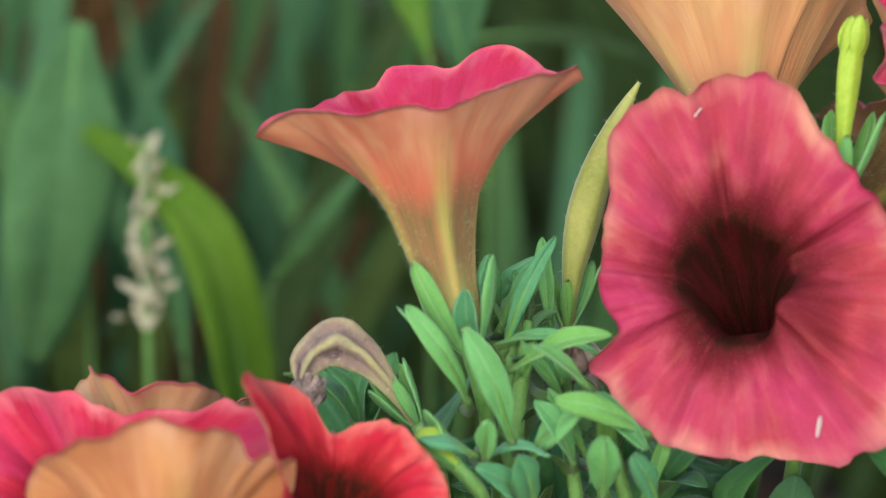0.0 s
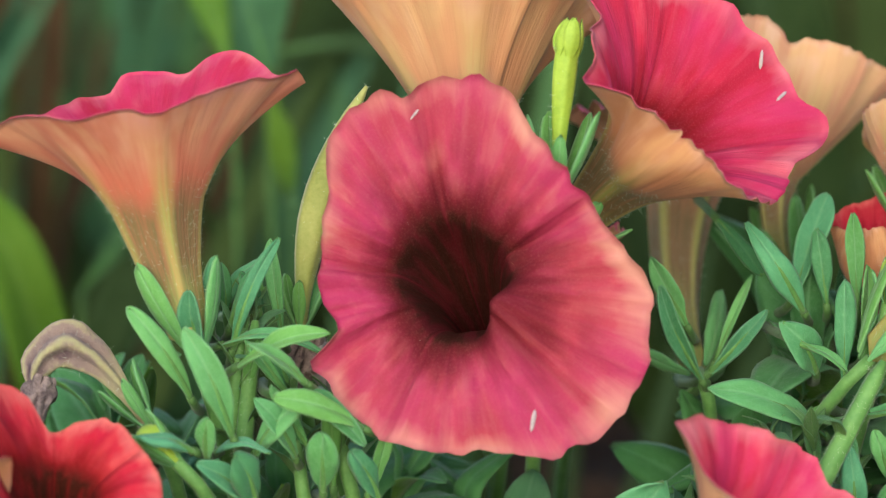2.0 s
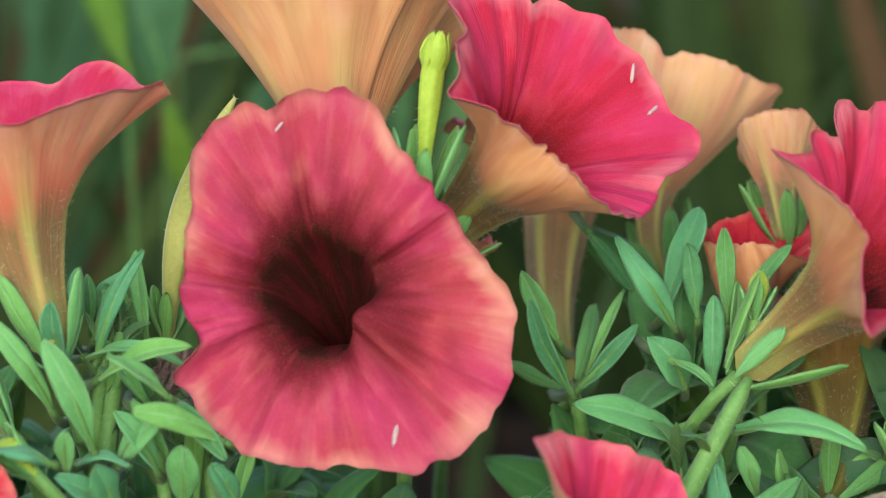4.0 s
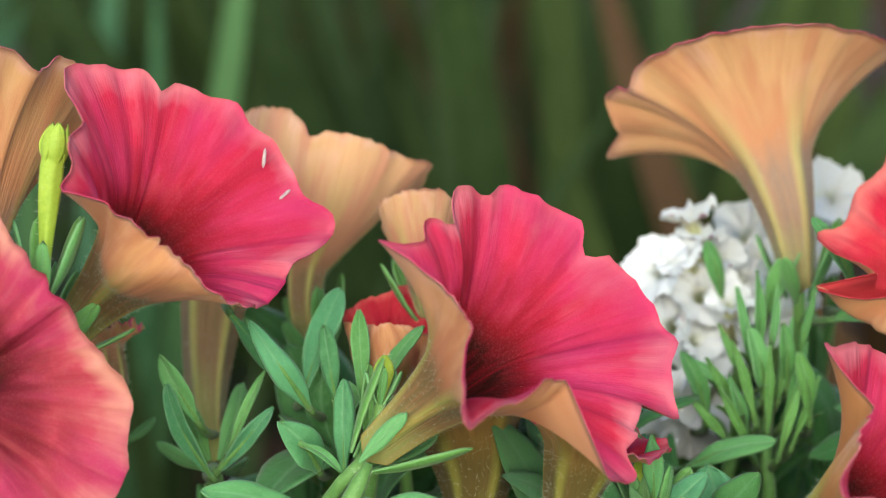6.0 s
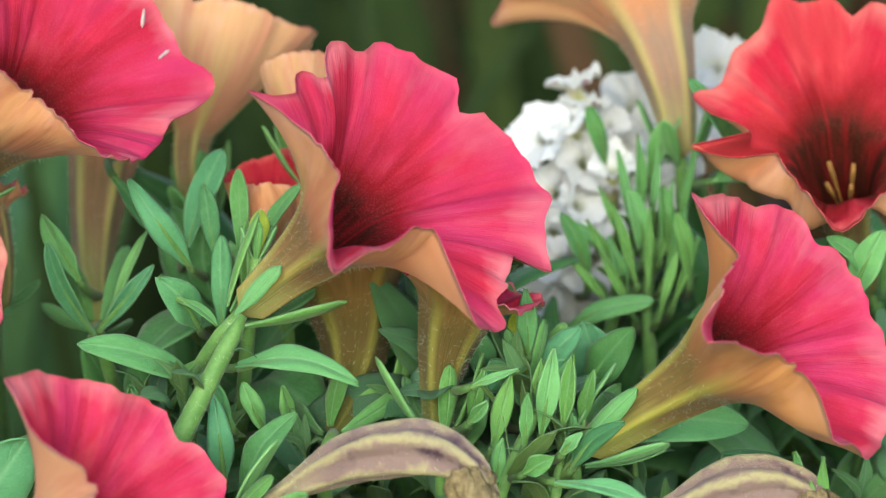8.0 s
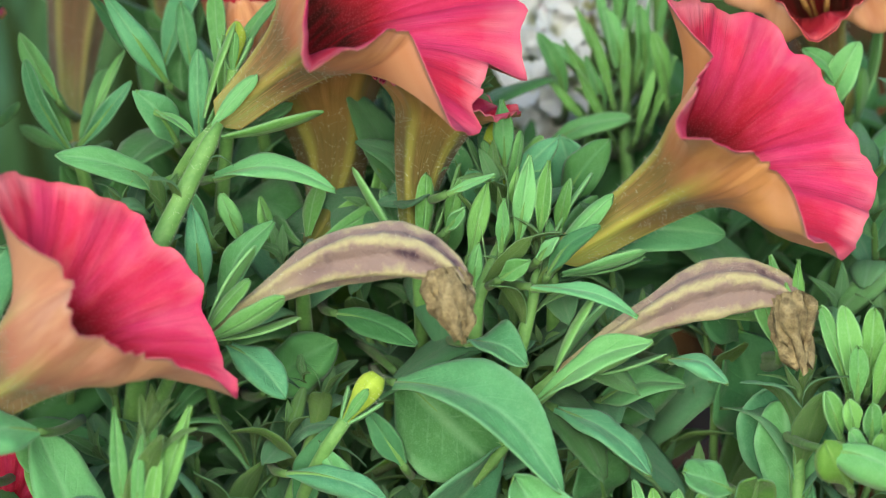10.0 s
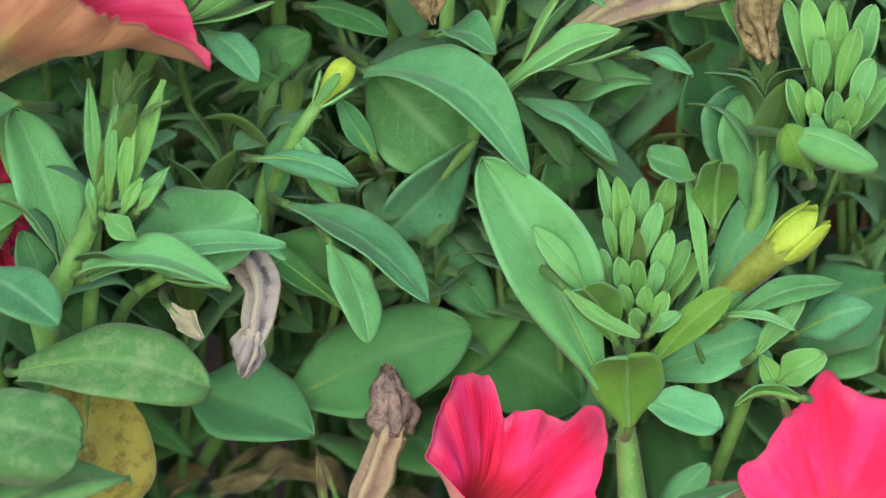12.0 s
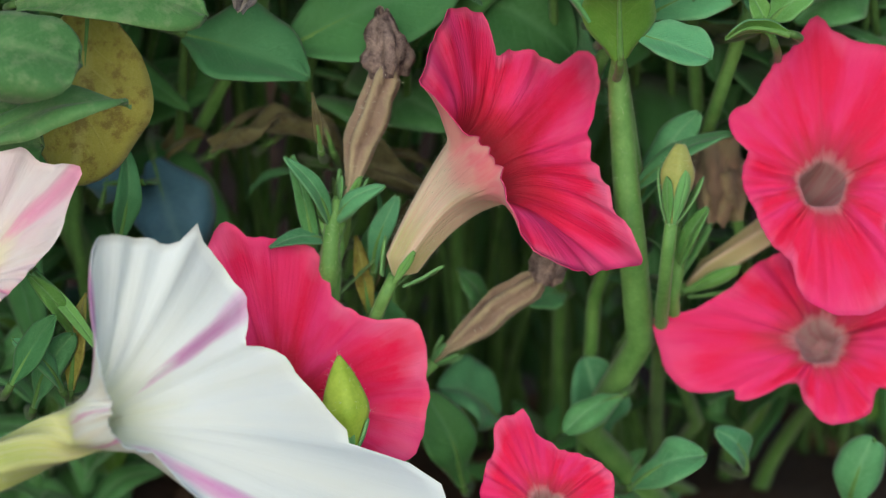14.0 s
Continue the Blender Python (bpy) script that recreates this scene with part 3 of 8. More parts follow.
            z = ax[j] + ruffle * (0.9 * pleat * w**0.8 + 0.6 * edge * w**3.5) + groove * crease * limb / 0.04
            out = max(rho[j], 0.001)
            for fa, fw, fc, fl, lift, push in folds:
                g = math.exp(-(((math.degrees(a) - fa + 180) % 360 - 180) / fw) ** 2 - ((w - fc) / fl) ** 2)
                z += lift * g
                out = max(0.001, out - push * g)
            if oval:
                out *= 1 - (1 - oval[1]) * math.sin(a - radians(oval[0])) ** 2 * (1 - ease(w / 0.65))
            row.append(mouth + n * z + (right * math.cos(a) + up * math.sin(a)) * out)
        grid.append(row)
        uv.append([(u, 0.5 + 0.5 * w) for u in us])
    part("corolla", shell("corolla", grid, uv, [inside, outside], 0.00022, True), t)
    if hairs:
        pts = []
        for _ in range(hairs):
            i, j = rng.randrange(1, tube_rows + 3), rng.randrange(cols)
            p = grid[i][j].lerp(grid[i + 1][j], rng.random())
            ctr = sum((grid[i][m] for m in range(0, cols, 10)), V()) / (cols // 10)
            out = (p - ctr).normalized()
            pts.append((p + out * 0.0003, out))
        part("fuzz", fuzz_mesh(pts, 0.0011, rng), t, kind="stuff")
    if stamen:
        for k in range(4):
            a = 2 * math.pi * k / 4 + 0.6
            d = (right * math.cos(a) + up * math.sin(a)) * throat * 0.42
            foot = bez(base, knee, mouth, 0.5)
            path = [foot.lerp(mouth + d - n * throat * 0.3, s / 5) for s in range(6)]
            part("stamen", tube_mesh("stamen", path, [0.0003, 0.0003, 0.0003, 0.0003, 0.0006 if stamen is POLLEN else throat * 0.34, 0.0005 if stamen is POLLEN else throat * 0.25], stamen, 8), t)
    way = (base - knee).normalized()
    if sepal:
        sepals(t, base - (knee - base).normalized() * 0.001, (knee - base), sepal, seed, radius=foot_r + 0.001)
    path = stem_path(base, way, seed, root)
    part("stem", tube_mesh("stem", path, [0.0013 + 0.0007 * i / 14 for i in range(15)], STEM, 8), t)
    return t


def speck(flower, near, way, length, tilt):
    """A white fleck stuck to the face of a petal, found along a line."""
    limb = [c for c in flower.children if c.name.startswith("corolla")][0]
    at = V(flower.location)
    tree = BVHTree.FromPolygons([v.co + at for v in limb.data.vertices], [tuple(q.vertices) for q in limb.data.polygons])
    hit, n, _, _ = tree.ray_cast(V(near), V(way))
    if hit is None:
        return
    n = n if n.dot(V(way)) < 0 else -n
    x = V((math.sin(tilt), 0, math.cos(tilt)))
    x = (x - n * x.dot(n)).normalized()
    path = [hit + n * 0.0002 + x * length * (s / 6 - 0.5) for s in range(7)]
    part("white_fleck", tube_mesh("white_fleck", path, [0.0001] + [length * 0.11 * (0.6 + 0.4 * math.sin(0.52 * s) + 0.12 * math.sin(5.0 * s + tilt * 9)) for s in range(1, 6)] + [0.0001], DROP, 7), flower, "dried white fleck on the petal")


def bud(base, tip, width, mat, seed=0, label="", knee=None, sepal=0.014, peak=0.7, spread=0.35, root=None, blunt=0.25, petals=None):
    """A furled bud on its stalk, with a twisted, ribbed body and five sepals."""
    base, tip = V(base), V(tip)
    rng = random.Random(seed)
    t = thing("petunia_bud", base, label, "flower bud", "flower buds")
    k = V(knee) if knee else (base + tip) / 2
    path, radii = [], []
    for i in range(16):
        s = i / 15
        path.append(bez(base, k, tip, s))
        w = (0.35 + 0.65 * ease(s / peak)) if s < peak else 1 - (1 - blunt) * ((s - peak) / (1 - peak)) ** 1.6
        radii.append(0.5 * width * w)
    me = tube_mesh("body", path, radii, mat, 20, ribs=0.07, seed=seed)
    part("body", me, t)
    pts = []
    for _ in range(160):
        v = me.vertices[rng.randrange(len(me.vertices))]
        p = V(v.co) + base
        pts.append((p, V(v.normal)))
    part("fuzz", fuzz_mesh(pts, 0.0011, rng), t, kind="stuff")
    if petals:
        way = (tip - k).normalized()
        x = way.orthogonal().normalized()
        y = way.cross(x)
        for i in range(5):
            a = 2 * math.pi * i / 5 + 0.4
            out = x * math.cos(a) + y * math.sin(a)
            b = tip - way * width * 1.5 + out * width * 0.42
            grid, uv = leaf_grid(b, tip + way * width * 0.35 + out * width * rng.uniform(0.2, 0.6), width * 0.75, out, 0.12, -0.35, 0.5, 0.08, seed + i, 1.0, 8, 7)
            part("petal_tip", shell("petal_tip", grid, uv, [petals], 0.0004, False), t, "unfolding yellow petal tip")
    if sepal:
        sepals(t, base, k - base, sepal, seed, spread=spread, radius=0.5 * width * 0.4)
    pth = stem_path(base, base - k, seed, root)
    part("stem", tube_mesh("stem", pth, [0.0013 + 0.0006 * i / 14 for i in range(15)], STEM, 8), t)
    return t


def spent(base, knee, end, width, mat, crumple, seed=0, label="", tip_size=0.010, drop=(0, 0, -1), root=None, sepal=0.018, hang=None, slim=0.4):
    """A withered flower: a ribbed, drooping tube and a crumpled, hanging limb."""
    base, knee, end = V(base), V(knee), V(end)
    rng = random.Random(seed)
    t = thing("spent_flower", base, label, "withered flower", "spent flowers")
    path, radii = [], []
    for i in range(22):
        s = i / 21
        path.append(bez(base, knee, end, s) + V((noise.noise(V((s * 4, seed, 0))), noise.noise(V((0, s * 4, seed))), 0)) * 0.0008)
        swell = ease(s / 0.5) if s < 0.5 else 1 - (1 - slim) * ease((s - 0.5) / 0.5)
        swell *= 1 - 0.75 * ease((s - 0.86) / 0.14)
        radii.append(width * 0.5 * (0.22 + 0.78 * swell if s < 0.5 else swell) * (1 + 0.07 * noise.noise(V((s * 9, seed, 3)))))
    me = tube_mesh("tube", path, radii, mat, 50, ribs=0.2, seed=seed)
    part("tube", me, t)
    pts = []
    for _ in range(200):
        v = me.vertices[rng.randrange(len(me.vertices))]
        pts.append((V(v.co) + base, V(v.normal)))
    part("fuzz", fuzz_mesh(pts, 0.0012, rng), t, kind="stuff")
    end = V(hang) if hang else end
    d = V(drop).normalized()
    x = d.orthogonal().normalized()
    y = d.cross(x)
    grid, uv = [], []
    for i in range(16):
        s = i / 15
        row, uvl = [], []
        for j in range(36):
            a = 2 * math.pi * j / 36
            f = noise.noise(V((math.cos(a) * 2.6, math.sin(a) * 2.6, s * 2.2 + seed)))
            g = noise.noise(V((math.cos(a) * 5, math.sin(a) * 5, s * 5 + seed)))
            r = tip_size * 0.36 * (0.22 + 0.78 * math.sin(math.pi * (0.22 + 0.76 * s))) * (1 + 0.8 * f + 0.5 * g)
            row.append(end + d * (tip_size * (1.35 * s - 0.25) * (1 + 0.25 * f)) + (x * math.cos(a) + y * math.sin(a)) * r)
            uvl.append((j / 36, s))
        grid.append(row)
        uv.append(uvl)
    part("withered_limb", shell("withered_limb", grid, uv, [crumple], 0.0004, True), t, "crumpled dry brown petals")
    if sepal:
        sepals(t, base, knee - base, sepal, seed, spread=0.4, radius=width * 0.2)
    pth = stem_path(base, base - knee, seed, root)
    part("stem", tube_mesh("stem", pth, [0.0013 + 0.0006 * i / 14 for i in range(15)], STEM, 8), t)
    return t


# leaf shapes that the shoots share, one metre long along +y, facing +z
def unit_leaf(width, peak, bulge, fold, seed, mat, hook=0.0, point=1.0):
    grid, uv = leaf_grid((0, 0, 0), (0, 1, 0), width, (0, 0, 1), bulge, fold, peak, 0.12, seed, point, 11, 7, hook, 0.5 * math.sin(seed * 2.1), 0.25 + 0.25 * math.cos(seed))
    return shell("leaf", grid, uv, [mat, LEAF_BACK], 0.013, False)


SHAPES = {
    "mid": [unit_leaf(0.40 + 0.03 * k, 0.48 + 0.03 * (k % 3), 0.05 + 0.04 * (k % 3), 0.2 + 0.1 * (k % 2), 40 + k, LEAF, 0.3 * (k % 3)) for k in range(6)],
    "pale": [unit_leaf(0.26 + 0.03 * k, 0.50, 0.03 + 0.03 * k, 0.3, 60 + k, LEAF_PALE, 0.25 * k, 1.3) for k in range(4)],
    "dark": [unit_leaf(0.38 + 0.03 * k, 0.46, 0.06 + 0.03 * k, 0.2, 80 + k, LEAF_DARK, 0.4 * k) for k in range(4)],
    "spike": [unit_leaf(0.23 + 0.02 * k, 0.50, 0.02, 0.3, 90 + k, LEAF_LIGHT, 0.1 * k, 1.3) for k in range(3)],
}


def leaf_pose(at, way, face, size):
    y = V(way).normalized()
    z = V(face)
    z = (z - y * z.dot(y)).normalized()
    x = y.cross(z)
    m = Matrix((x, y, z)).transposed().to_4x4()
    return Matrix.Translation(at) @ m @ Matrix.Scale(size, 4)


def shoot(base, tip, count, size, kind="mid", seed=0, spread=55, label="leafy green petunia shoot", root=None, crown=5, first=0.15, stem_r=0.0013, stem=None):
    """A leafy stem. The leaves stand round it, smaller and steeper towards the tip; crown: small upright leaves at its end."""
    base, tip = V(base), V(tip)
    rng = random.Random(seed)
    t = thing("petunia_shoot", base, label, "plant shoot", "petunia shoots")
    axis = (tip - base).normalized()
    length = (tip - base).length
    bow = base.lerp(tip, 0.5) + V((rng.gauss(0, 0.06), rng.gauss(0, 0.06), 0)) * length
    root = V(root) if root else V((base.x + rng.uniform(-0.035, 0.035), base.y + rng.uniform(0.06, 0.11), 0.0))
    pts = [bez(root, (root + base) / 2 + V((rng.uniform(-0.02, 0.02), 0.02, 0)) - axis * 0.02, base, s / 6) for s in range(6)] + [bez(base, bow, tip, s / 8) for s in range(9)]
    part("stem", tube_mesh("stem", pts, [stem_r * (1.4 - 0.6 * i / 14) * (0.5 if i == 14 else 1) for i in range(15)], stem or STEM, 7), t)
    if stem_r >= 0.0016:
        hairs = [(p.lerp(q, rng.random()), V((rng.gauss(0, 1), rng.gauss(0, 1), rng.gauss(0, 0.3))).normalized()) for p, q in zip(pts[5:], pts[6:]) for _ in range(26)]
        part("fuzz", fuzz_mesh([(p + d * stem_r * 0.9, d) for p, d in hairs], 0.0013, rng), t, kind="stuff")
    x = axis.orthogonal().normalized()
    y = axis.cross(x)
    turn = rng.uniform(0, 6.28)
    total = count + crown
    for k in range(total):
        top = k >= count
        s = first + (1 - first) * min(1.0, k / max(1, count))
        a = turn + k * 2.4 + rng.uniform(-0.3, 0.3)
        out = x * math.cos(a) + y * math.sin(a)
        tilt = radians(rng.uniform(12, 34) if top else spread * (1.15 - 0.45 * s) + rng.uniform(-12, 12))
        way = axis * math.cos(tilt) + out * math.sin(tilt)
        face = axis * math.sin(tilt) - out * math.cos(tilt)
        shapes = SHAPES["pale" if top and kind != "dark" and kind != "spike" else kind]
        ln = size * (rng.uniform(0.32, 0.6) if top else (1.05 - 0.4 * s) * rng.uniform(0.8, 1.2))
        ob = new("leaf", shapes[rng.randrange(len(shapes))])
        ob.parent = t
        ob.matrix_basis = Matrix.Translation(-base) @ leaf_pose(bez(base, bow, tip, min(1.0, s)), way, face, ln)
    return t


# ---- ground ----
def ground_height(x, y):
    hill = 0.035 * math.exp(-((y - 0.04) / 0.12) ** 2) * math.exp(-((x - 0.12) / 0.35) ** 2)
    return hill + 0.006 * noise.noise(V((x * 22, y * 22, 0))) + 0.003 * noise.noise(V((x * 70, y * 70, 3)))


soil = Mat("dark crumbly soil")
n1, n2, n3 = soil.noise(None, 9.0, 5.0, 0.6), soil.noise(None, 70.0, 5.0, 0.65), soil.noise(None, 420.0, 4.0, 0.6)
sc = soil.mix(n2, (0.018, 0.010, 0.006), (0.070, 0.036, 0.022))
sc = soil.mix(soil.ramp(n1, (0.45, 0.0), (0.65, 0.7)), sc, (0.070, 0.028, 0.018))
sc = soil.mix(soil.ramp(n3, (0.58, 0.0), (0.7, 0.5)), sc, (0.13, 0.10, 0.075))
SOIL = soil.finish(sc, 0.95, soil.math("ADD", n2, n3), 0.006)

axis_x = [-80, -20, -6, -2, -1.0] + [-0.6 + 0.025 * i for i in range(57)] + [1.3, 2.2, 6, 20, 80]
axis_y = [-80, -20, -6, -2, -0.9] + [-0.5 + 0.025 * i for i in range(73)] + [1.7, 3, 8, 30, 120]
gv = [(x, y, ground_height(x, y)) for y in axis_y for x in axis_x]
gc = len(axis_x)
gf = [(j * gc + i, j * gc + i + 1, (j + 1) * gc + i + 1, (j + 1) * gc + i) for j in range(len(axis_y) - 1) for i in range(gc - 1)]
tagged(new("ground", mesh("ground", gv, gf, [SOIL])), "dark brown crumbly garden soil of the flower bed", "ground", kind="structure")

# bark chips and crumbs on the soil
rng = random.Random(4)
cv, cf = [], []
for _ in range(1500):
    x, y = rng.uniform(-0.45, 0.75), rng.uniform(-0.2, 1.2)
    s = rng.uniform(0.003, 0.014)
    m = Matrix.Translation((x, y, ground_height(x, y) + s * 0.15)) @ Euler((rng.uniform(-0.5, 0.5), rng.uniform(-0.5, 0.5), rng.uniform(0, 6.3))).to_matrix().to_4x4()
    n = len(cv)
    for a, b, c in ((-1, -0.5, -0.2), (1, -0.4, -0.2), (0.9, 0.5, -0.2), (-0.8, 0.45, -0.2), (-0.8, -0.3, 0.2), (0.8, -0.3, 0.25), (0.7, 0.35, 0.2), (-0.7, 0.3, 0.2)):
        cv.append(m @ V((a * s * rng.uniform(0.8, 1.2), b * s * rng.uniform(0.7, 1.2), c * s)))
    cf += [(n + 3, n + 2, n + 1, n), (n + 4, n + 5, n + 6, n + 7), (n, n + 1, n + 5, n + 4), (n + 1, n + 2, n + 6, n + 5), (n + 2, n + 3, n + 7, n + 6), (n + 3, n, n + 4, n + 7)]
tagged(new("bark_mulch", mesh("bark_mulch", cv, cf, [CHIP], smooth=False)), "loose brown bark chips strewn over the soil", "mulch", kind="stuff")


# ---- garden behind ----
def blade_plant(x, y, count, height, mat, seed, width=0.016, lean=0.35, label="tuft of dark green strap leaves, out of focus"):
    """A tuft of long strap leaves that rise from the soil."""
    rng = random.Random(seed)
    z = ground_height(x, y)
    t = thing("strap_leaf_plant", (x, y, z - 0.002), label, "garden plant", "plants behind the petunias")
    for k in range(count):
        a = rng.uniform(0, 6.28)
        h = height * rng.uniform(0.65, 1.15)
        out = V((math.cos(a), math.sin(a) * 0.6, 0))
        b = V((x, y, z - 0.004)) + out * rng.uniform(0, 0.014)
        tip = b + V((0, 0, h)) + out * h * lean * rng.uniform(0.2, 1.2)
        grid, uv = leaf_grid(b, tip, width * rng.uniform(0.7, 1.4), V((0, -1, 0.3)) + out * rng.uniform(-0.7, 0.7), rng.uniform(-0.05, 0.10), 0.25, 0.4, 0.05, seed + k, 1.0, 14, 5, rng.uniform(0, 0.35))
        part("leaf_blade", shell("leaf_blade", grid, uv, [mat], 0.0006, False), t)
    return t


rng = random.Random(11)
for k in range(90):
    x, y = rng.uniform(-0.35, 0.62), rng.uniform(0.42, 1.15)
    pick = rng.random()
    if x > 0.15 + 0.13 * (y + 0.58) and pick > 0.30:
        continue
    dead = 0.6 if x > 0.25 else 0.20
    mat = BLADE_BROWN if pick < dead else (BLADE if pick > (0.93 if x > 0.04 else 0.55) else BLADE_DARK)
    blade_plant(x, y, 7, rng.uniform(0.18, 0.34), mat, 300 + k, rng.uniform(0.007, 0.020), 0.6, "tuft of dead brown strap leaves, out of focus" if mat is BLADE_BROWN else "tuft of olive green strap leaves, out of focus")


# ---- upper row of flowers ----
petunia((0.0062, -0.0012, 0.2669), (-0.0004, 0.0051, 0.2924), (-0.151, 0.03, 0.988), 0.03, RED_IN, RUSSET_OUT, angles=(5, 11, 33, 46, 58, 69, 76, 90, 99, 107, 123, 141, 160, 174, 194, 216, 240, 266, 282, 294, 308, 331, 348), sizes=(1.00, 1.05, 1.00, 1.06, 1.08, 1.08, 1.02, 1.03, 1.01, 0.98, 0.88, 0.83, 0.92, 1.01, 0.83, 0.73, 0.70, 0.70, 0.72, 0.73, 0.74, 0.79, 0.89), rises=(0.69, 0.57, 0.60, 0.68, 0.75, 0.72, 0.64, 0.69, 0.70, 0.59, 0.62, 0.60, 0.62, 0.54, 0.70, 0.74, 0.70, 0.73, 0.68, 0.70, 0.73, 0.74, 0.70), throat=0.0084, flare=0.40, seed=1, crease=0.45, foot_r=0.0034, ragged=0.15, ruffle=0.0004, roll=70, label="upright crimson petunia seen from the side with apricot-orange petal backs")
dusky = petunia((0.0647, 0.0341, 0.2508), (0.0559, -0.0013, 0.2783), (-0.116, -0.942, 0.314), 0.0403, BRICK_IN, PEACH_OUT, throat=0.0116, angles=(13, 40, 64, 78, 99, 105, 110, 126, 144, 171, 204, 209, 232, 256, 278, 301, 314, 335, 352), sizes=(0.77, 0.71, 0.79, 0.93, 0.94, 0.87, 0.93, 0.94, 0.71, 0.62, 0.59, 0.77, 0.77, 0.8, 0.79, 0.93, 0.98, 0.95, 0.91), rises=(0.24, 0.26, 0.25, 0.22, 0.21, 0.2, 0.22, 0.16, 0.25, 0.24, 0.21, 0.08, 0.18, 0.24, 0.16, 0.24, 0.18, 0.21, 0.16), seed=2, oval=(125, 0.86), ragged=1.6, ruffle=0.0026, folds=((-34, 30, 0.24, 0.21, 0.0085, 0.0070), (-24, 22, 0.56, 0.14, -0.0055, 0.0), (-78, 14, 0.4, 0.25, -0.003, 0.0), (14, 13, 0.35, 0.3, -0.003, 0.0)), crease=1.5, roll=100, label="large dusky brick-red petunia facing out with a dark brown throat")
speck(dusky, (0.0451, -0.1155, 0.3329), (0.0229, 0.9808, -0.1935), 0.0025, 0.9)
speck(dusky, (0.0624, -0.1264, 0.2891), (0.06, 0.9558, -0.2878), 0.0042, 0.1)
petunia((0.0599, 0.0309, 0.2799), (0.0587, 0.0311, 0.3014), (-0.05, 0.422, 0.905), 0.032, RED_IN, APRICOT_OUT, angles=(5, 18, 50, 81, 109, 143, 190, 207, 222, 239, 253, 259, 270, 282, 292, 304, 310, 324, 345), sizes=(0.82, 0.91, 0.83, 0.84, 0.82, 0.78, 0.89, 0.89, 0.89, 0.93, 0.97, 1.02, 1.04, 1.04, 0.96, 0.90, 0.82, 0.78, 0.80), rises=(0.77, 0.66, 0.84, 0.95, 1.00, 1.01, 0.97, 0.99, 0.91, 0.95, 0.89, 0.93, 0.92, 0.90, 0.86, 0.76, 0.81, 0.91, 0.90), throat=0.0076, flare=0.36, seed=3, ruffle=0.0007, crease=0.45, ragged=0.7, roll=60, label="upright petunia showing pale orange petal backs")
bright = petunia((0.076, 0.0258, 0.2794), (0.0904, 0.0178, 0.2969), (0.529, -0.595, 0.605), 0.0436, RED_IN, ORANGE_OUT, throat=0.0080, angles=(2, 15, 20, 33, 47, 59, 66, 78, 86, 93, 97, 108, 126, 151, 171, 176, 184, 193, 214, 233, 259, 281, 304), sizes=(0.63, 0.86, 0.94, 0.81, 0.82, 0.81, 0.83, 0.81, 0.81, 0.73, 0.8, 0.82, 0.86, 0.59, 0.63, 0.57, 0.59, 0.45, 0.34, 0.29, 0.33, 0.42, 0.47), rises=(0.31, 0.32, 0.33, 0.32, 0.32, 0.31, 0.33, 0.31, 0.32, 0.31, 0.31, 0.31, 0.32, 0.49, 0.56, 0.51, 0.45, 0.54, 0.56, 0.57, 0.59, 0.58, 0.51), seed=4, foot_r=0.0034, ragged=0.5, roll=90, label="crimson petunia with orange petal backs and a dark throat, fully open")
speck(bright, (0.1093, -0.1129, 0.3434), (0.0424, 0.9795, -0.197), 0.0038, 0.4)
speck(bright, (0.1123, -0.1142, 0.3381), (0.0489, 0.9768, -0.2084), 0.0033, 0.9)
petunia((0.1047, 0.0341, 0.2508), (0.1045, 0.0742, 0.2751), (0.137, 0.435, 0.89), 0.0273, RED_IN, PEACH_OUT, seed=5, throat=0.0067, mid=45, label="petunia with a long brown-ribbed tube and pale orange petal backs")
petunia((0.1261, 0.0636, 0.2635), (0.1241, 0.0684, 0.2829), (0.222, 0.323, 0.92), 0.026, RED_IN, PEACH_OUT, angles=(23, 71, 100, 135, 160, 183, 217, 242, 252, 271, 304, 326, 352), sizes=(0.75, 0.75, 0.90, 0.90, 0.85, 0.66, 0.58, 0.56, 0.59, 0.57, 0.60, 0.62, 0.82), rises=(0.76, 0.56, 0.45, 0.65, 0.99, 1.18, 1.18, 1.08, 0.99, 1.05, 1.04, 1.01, 1.01), throat=0.0038, flare=0.4, seed=6, ruffle=0.0007, crease=0.45, roll=70, label="petunia leaning aside with pale orange petal backs")
petunia((0.1341, 0.0027, 0.2619), (0.1525, -0.001, 0.2793), (0.532, -0.585, 0.612), 0.0424, RED_IN, ORANGE_OUT, angles=(5, 18, 27, 36, 47, 50, 60, 73, 86, 93, 101, 108, 119, 132, 143, 153, 162, 163, 170, 191, 202, 218, 229, 239, 243, 251, 274, 295, 297, 298, 314, 325, 349, 350), sizes=(0.90, 1.00, 1.00, 0.94, 0.86, 0.77, 0.91, 0.87, 0.86, 0.76, 0.77, 0.76, 0.57, 0.63, 0.57, 0.64, 0.76, 0.67, 0.50, 0.41, 0.40, 0.50, 0.65, 0.77, 0.60, 0.50, 0.30, 0.31, 0.51, 0.75, 0.81, 0.70, 0.69, 0.94), rises=(0.35, 0.35, 0.33, 0.33, 0.33, 0.31, 0.33, 0.33, 0.33, 0.33, 0.35, 0.35, 0.38, 0.38, 0.40, 0.41, 0.45, 0.47, 0.52, 0.57, 0.59, 0.59, 0.59, 0.59, 0.59, 0.59, 0.59, 0.59, 0.57, 0.54, 0.47, 0.42, 0.40, 0.38), throat=0.008, seed=7, foot_r=0.0034, ragged=0.5, roll=95, label="crimson petunia with orange petal backs and a dark throat, fully open")
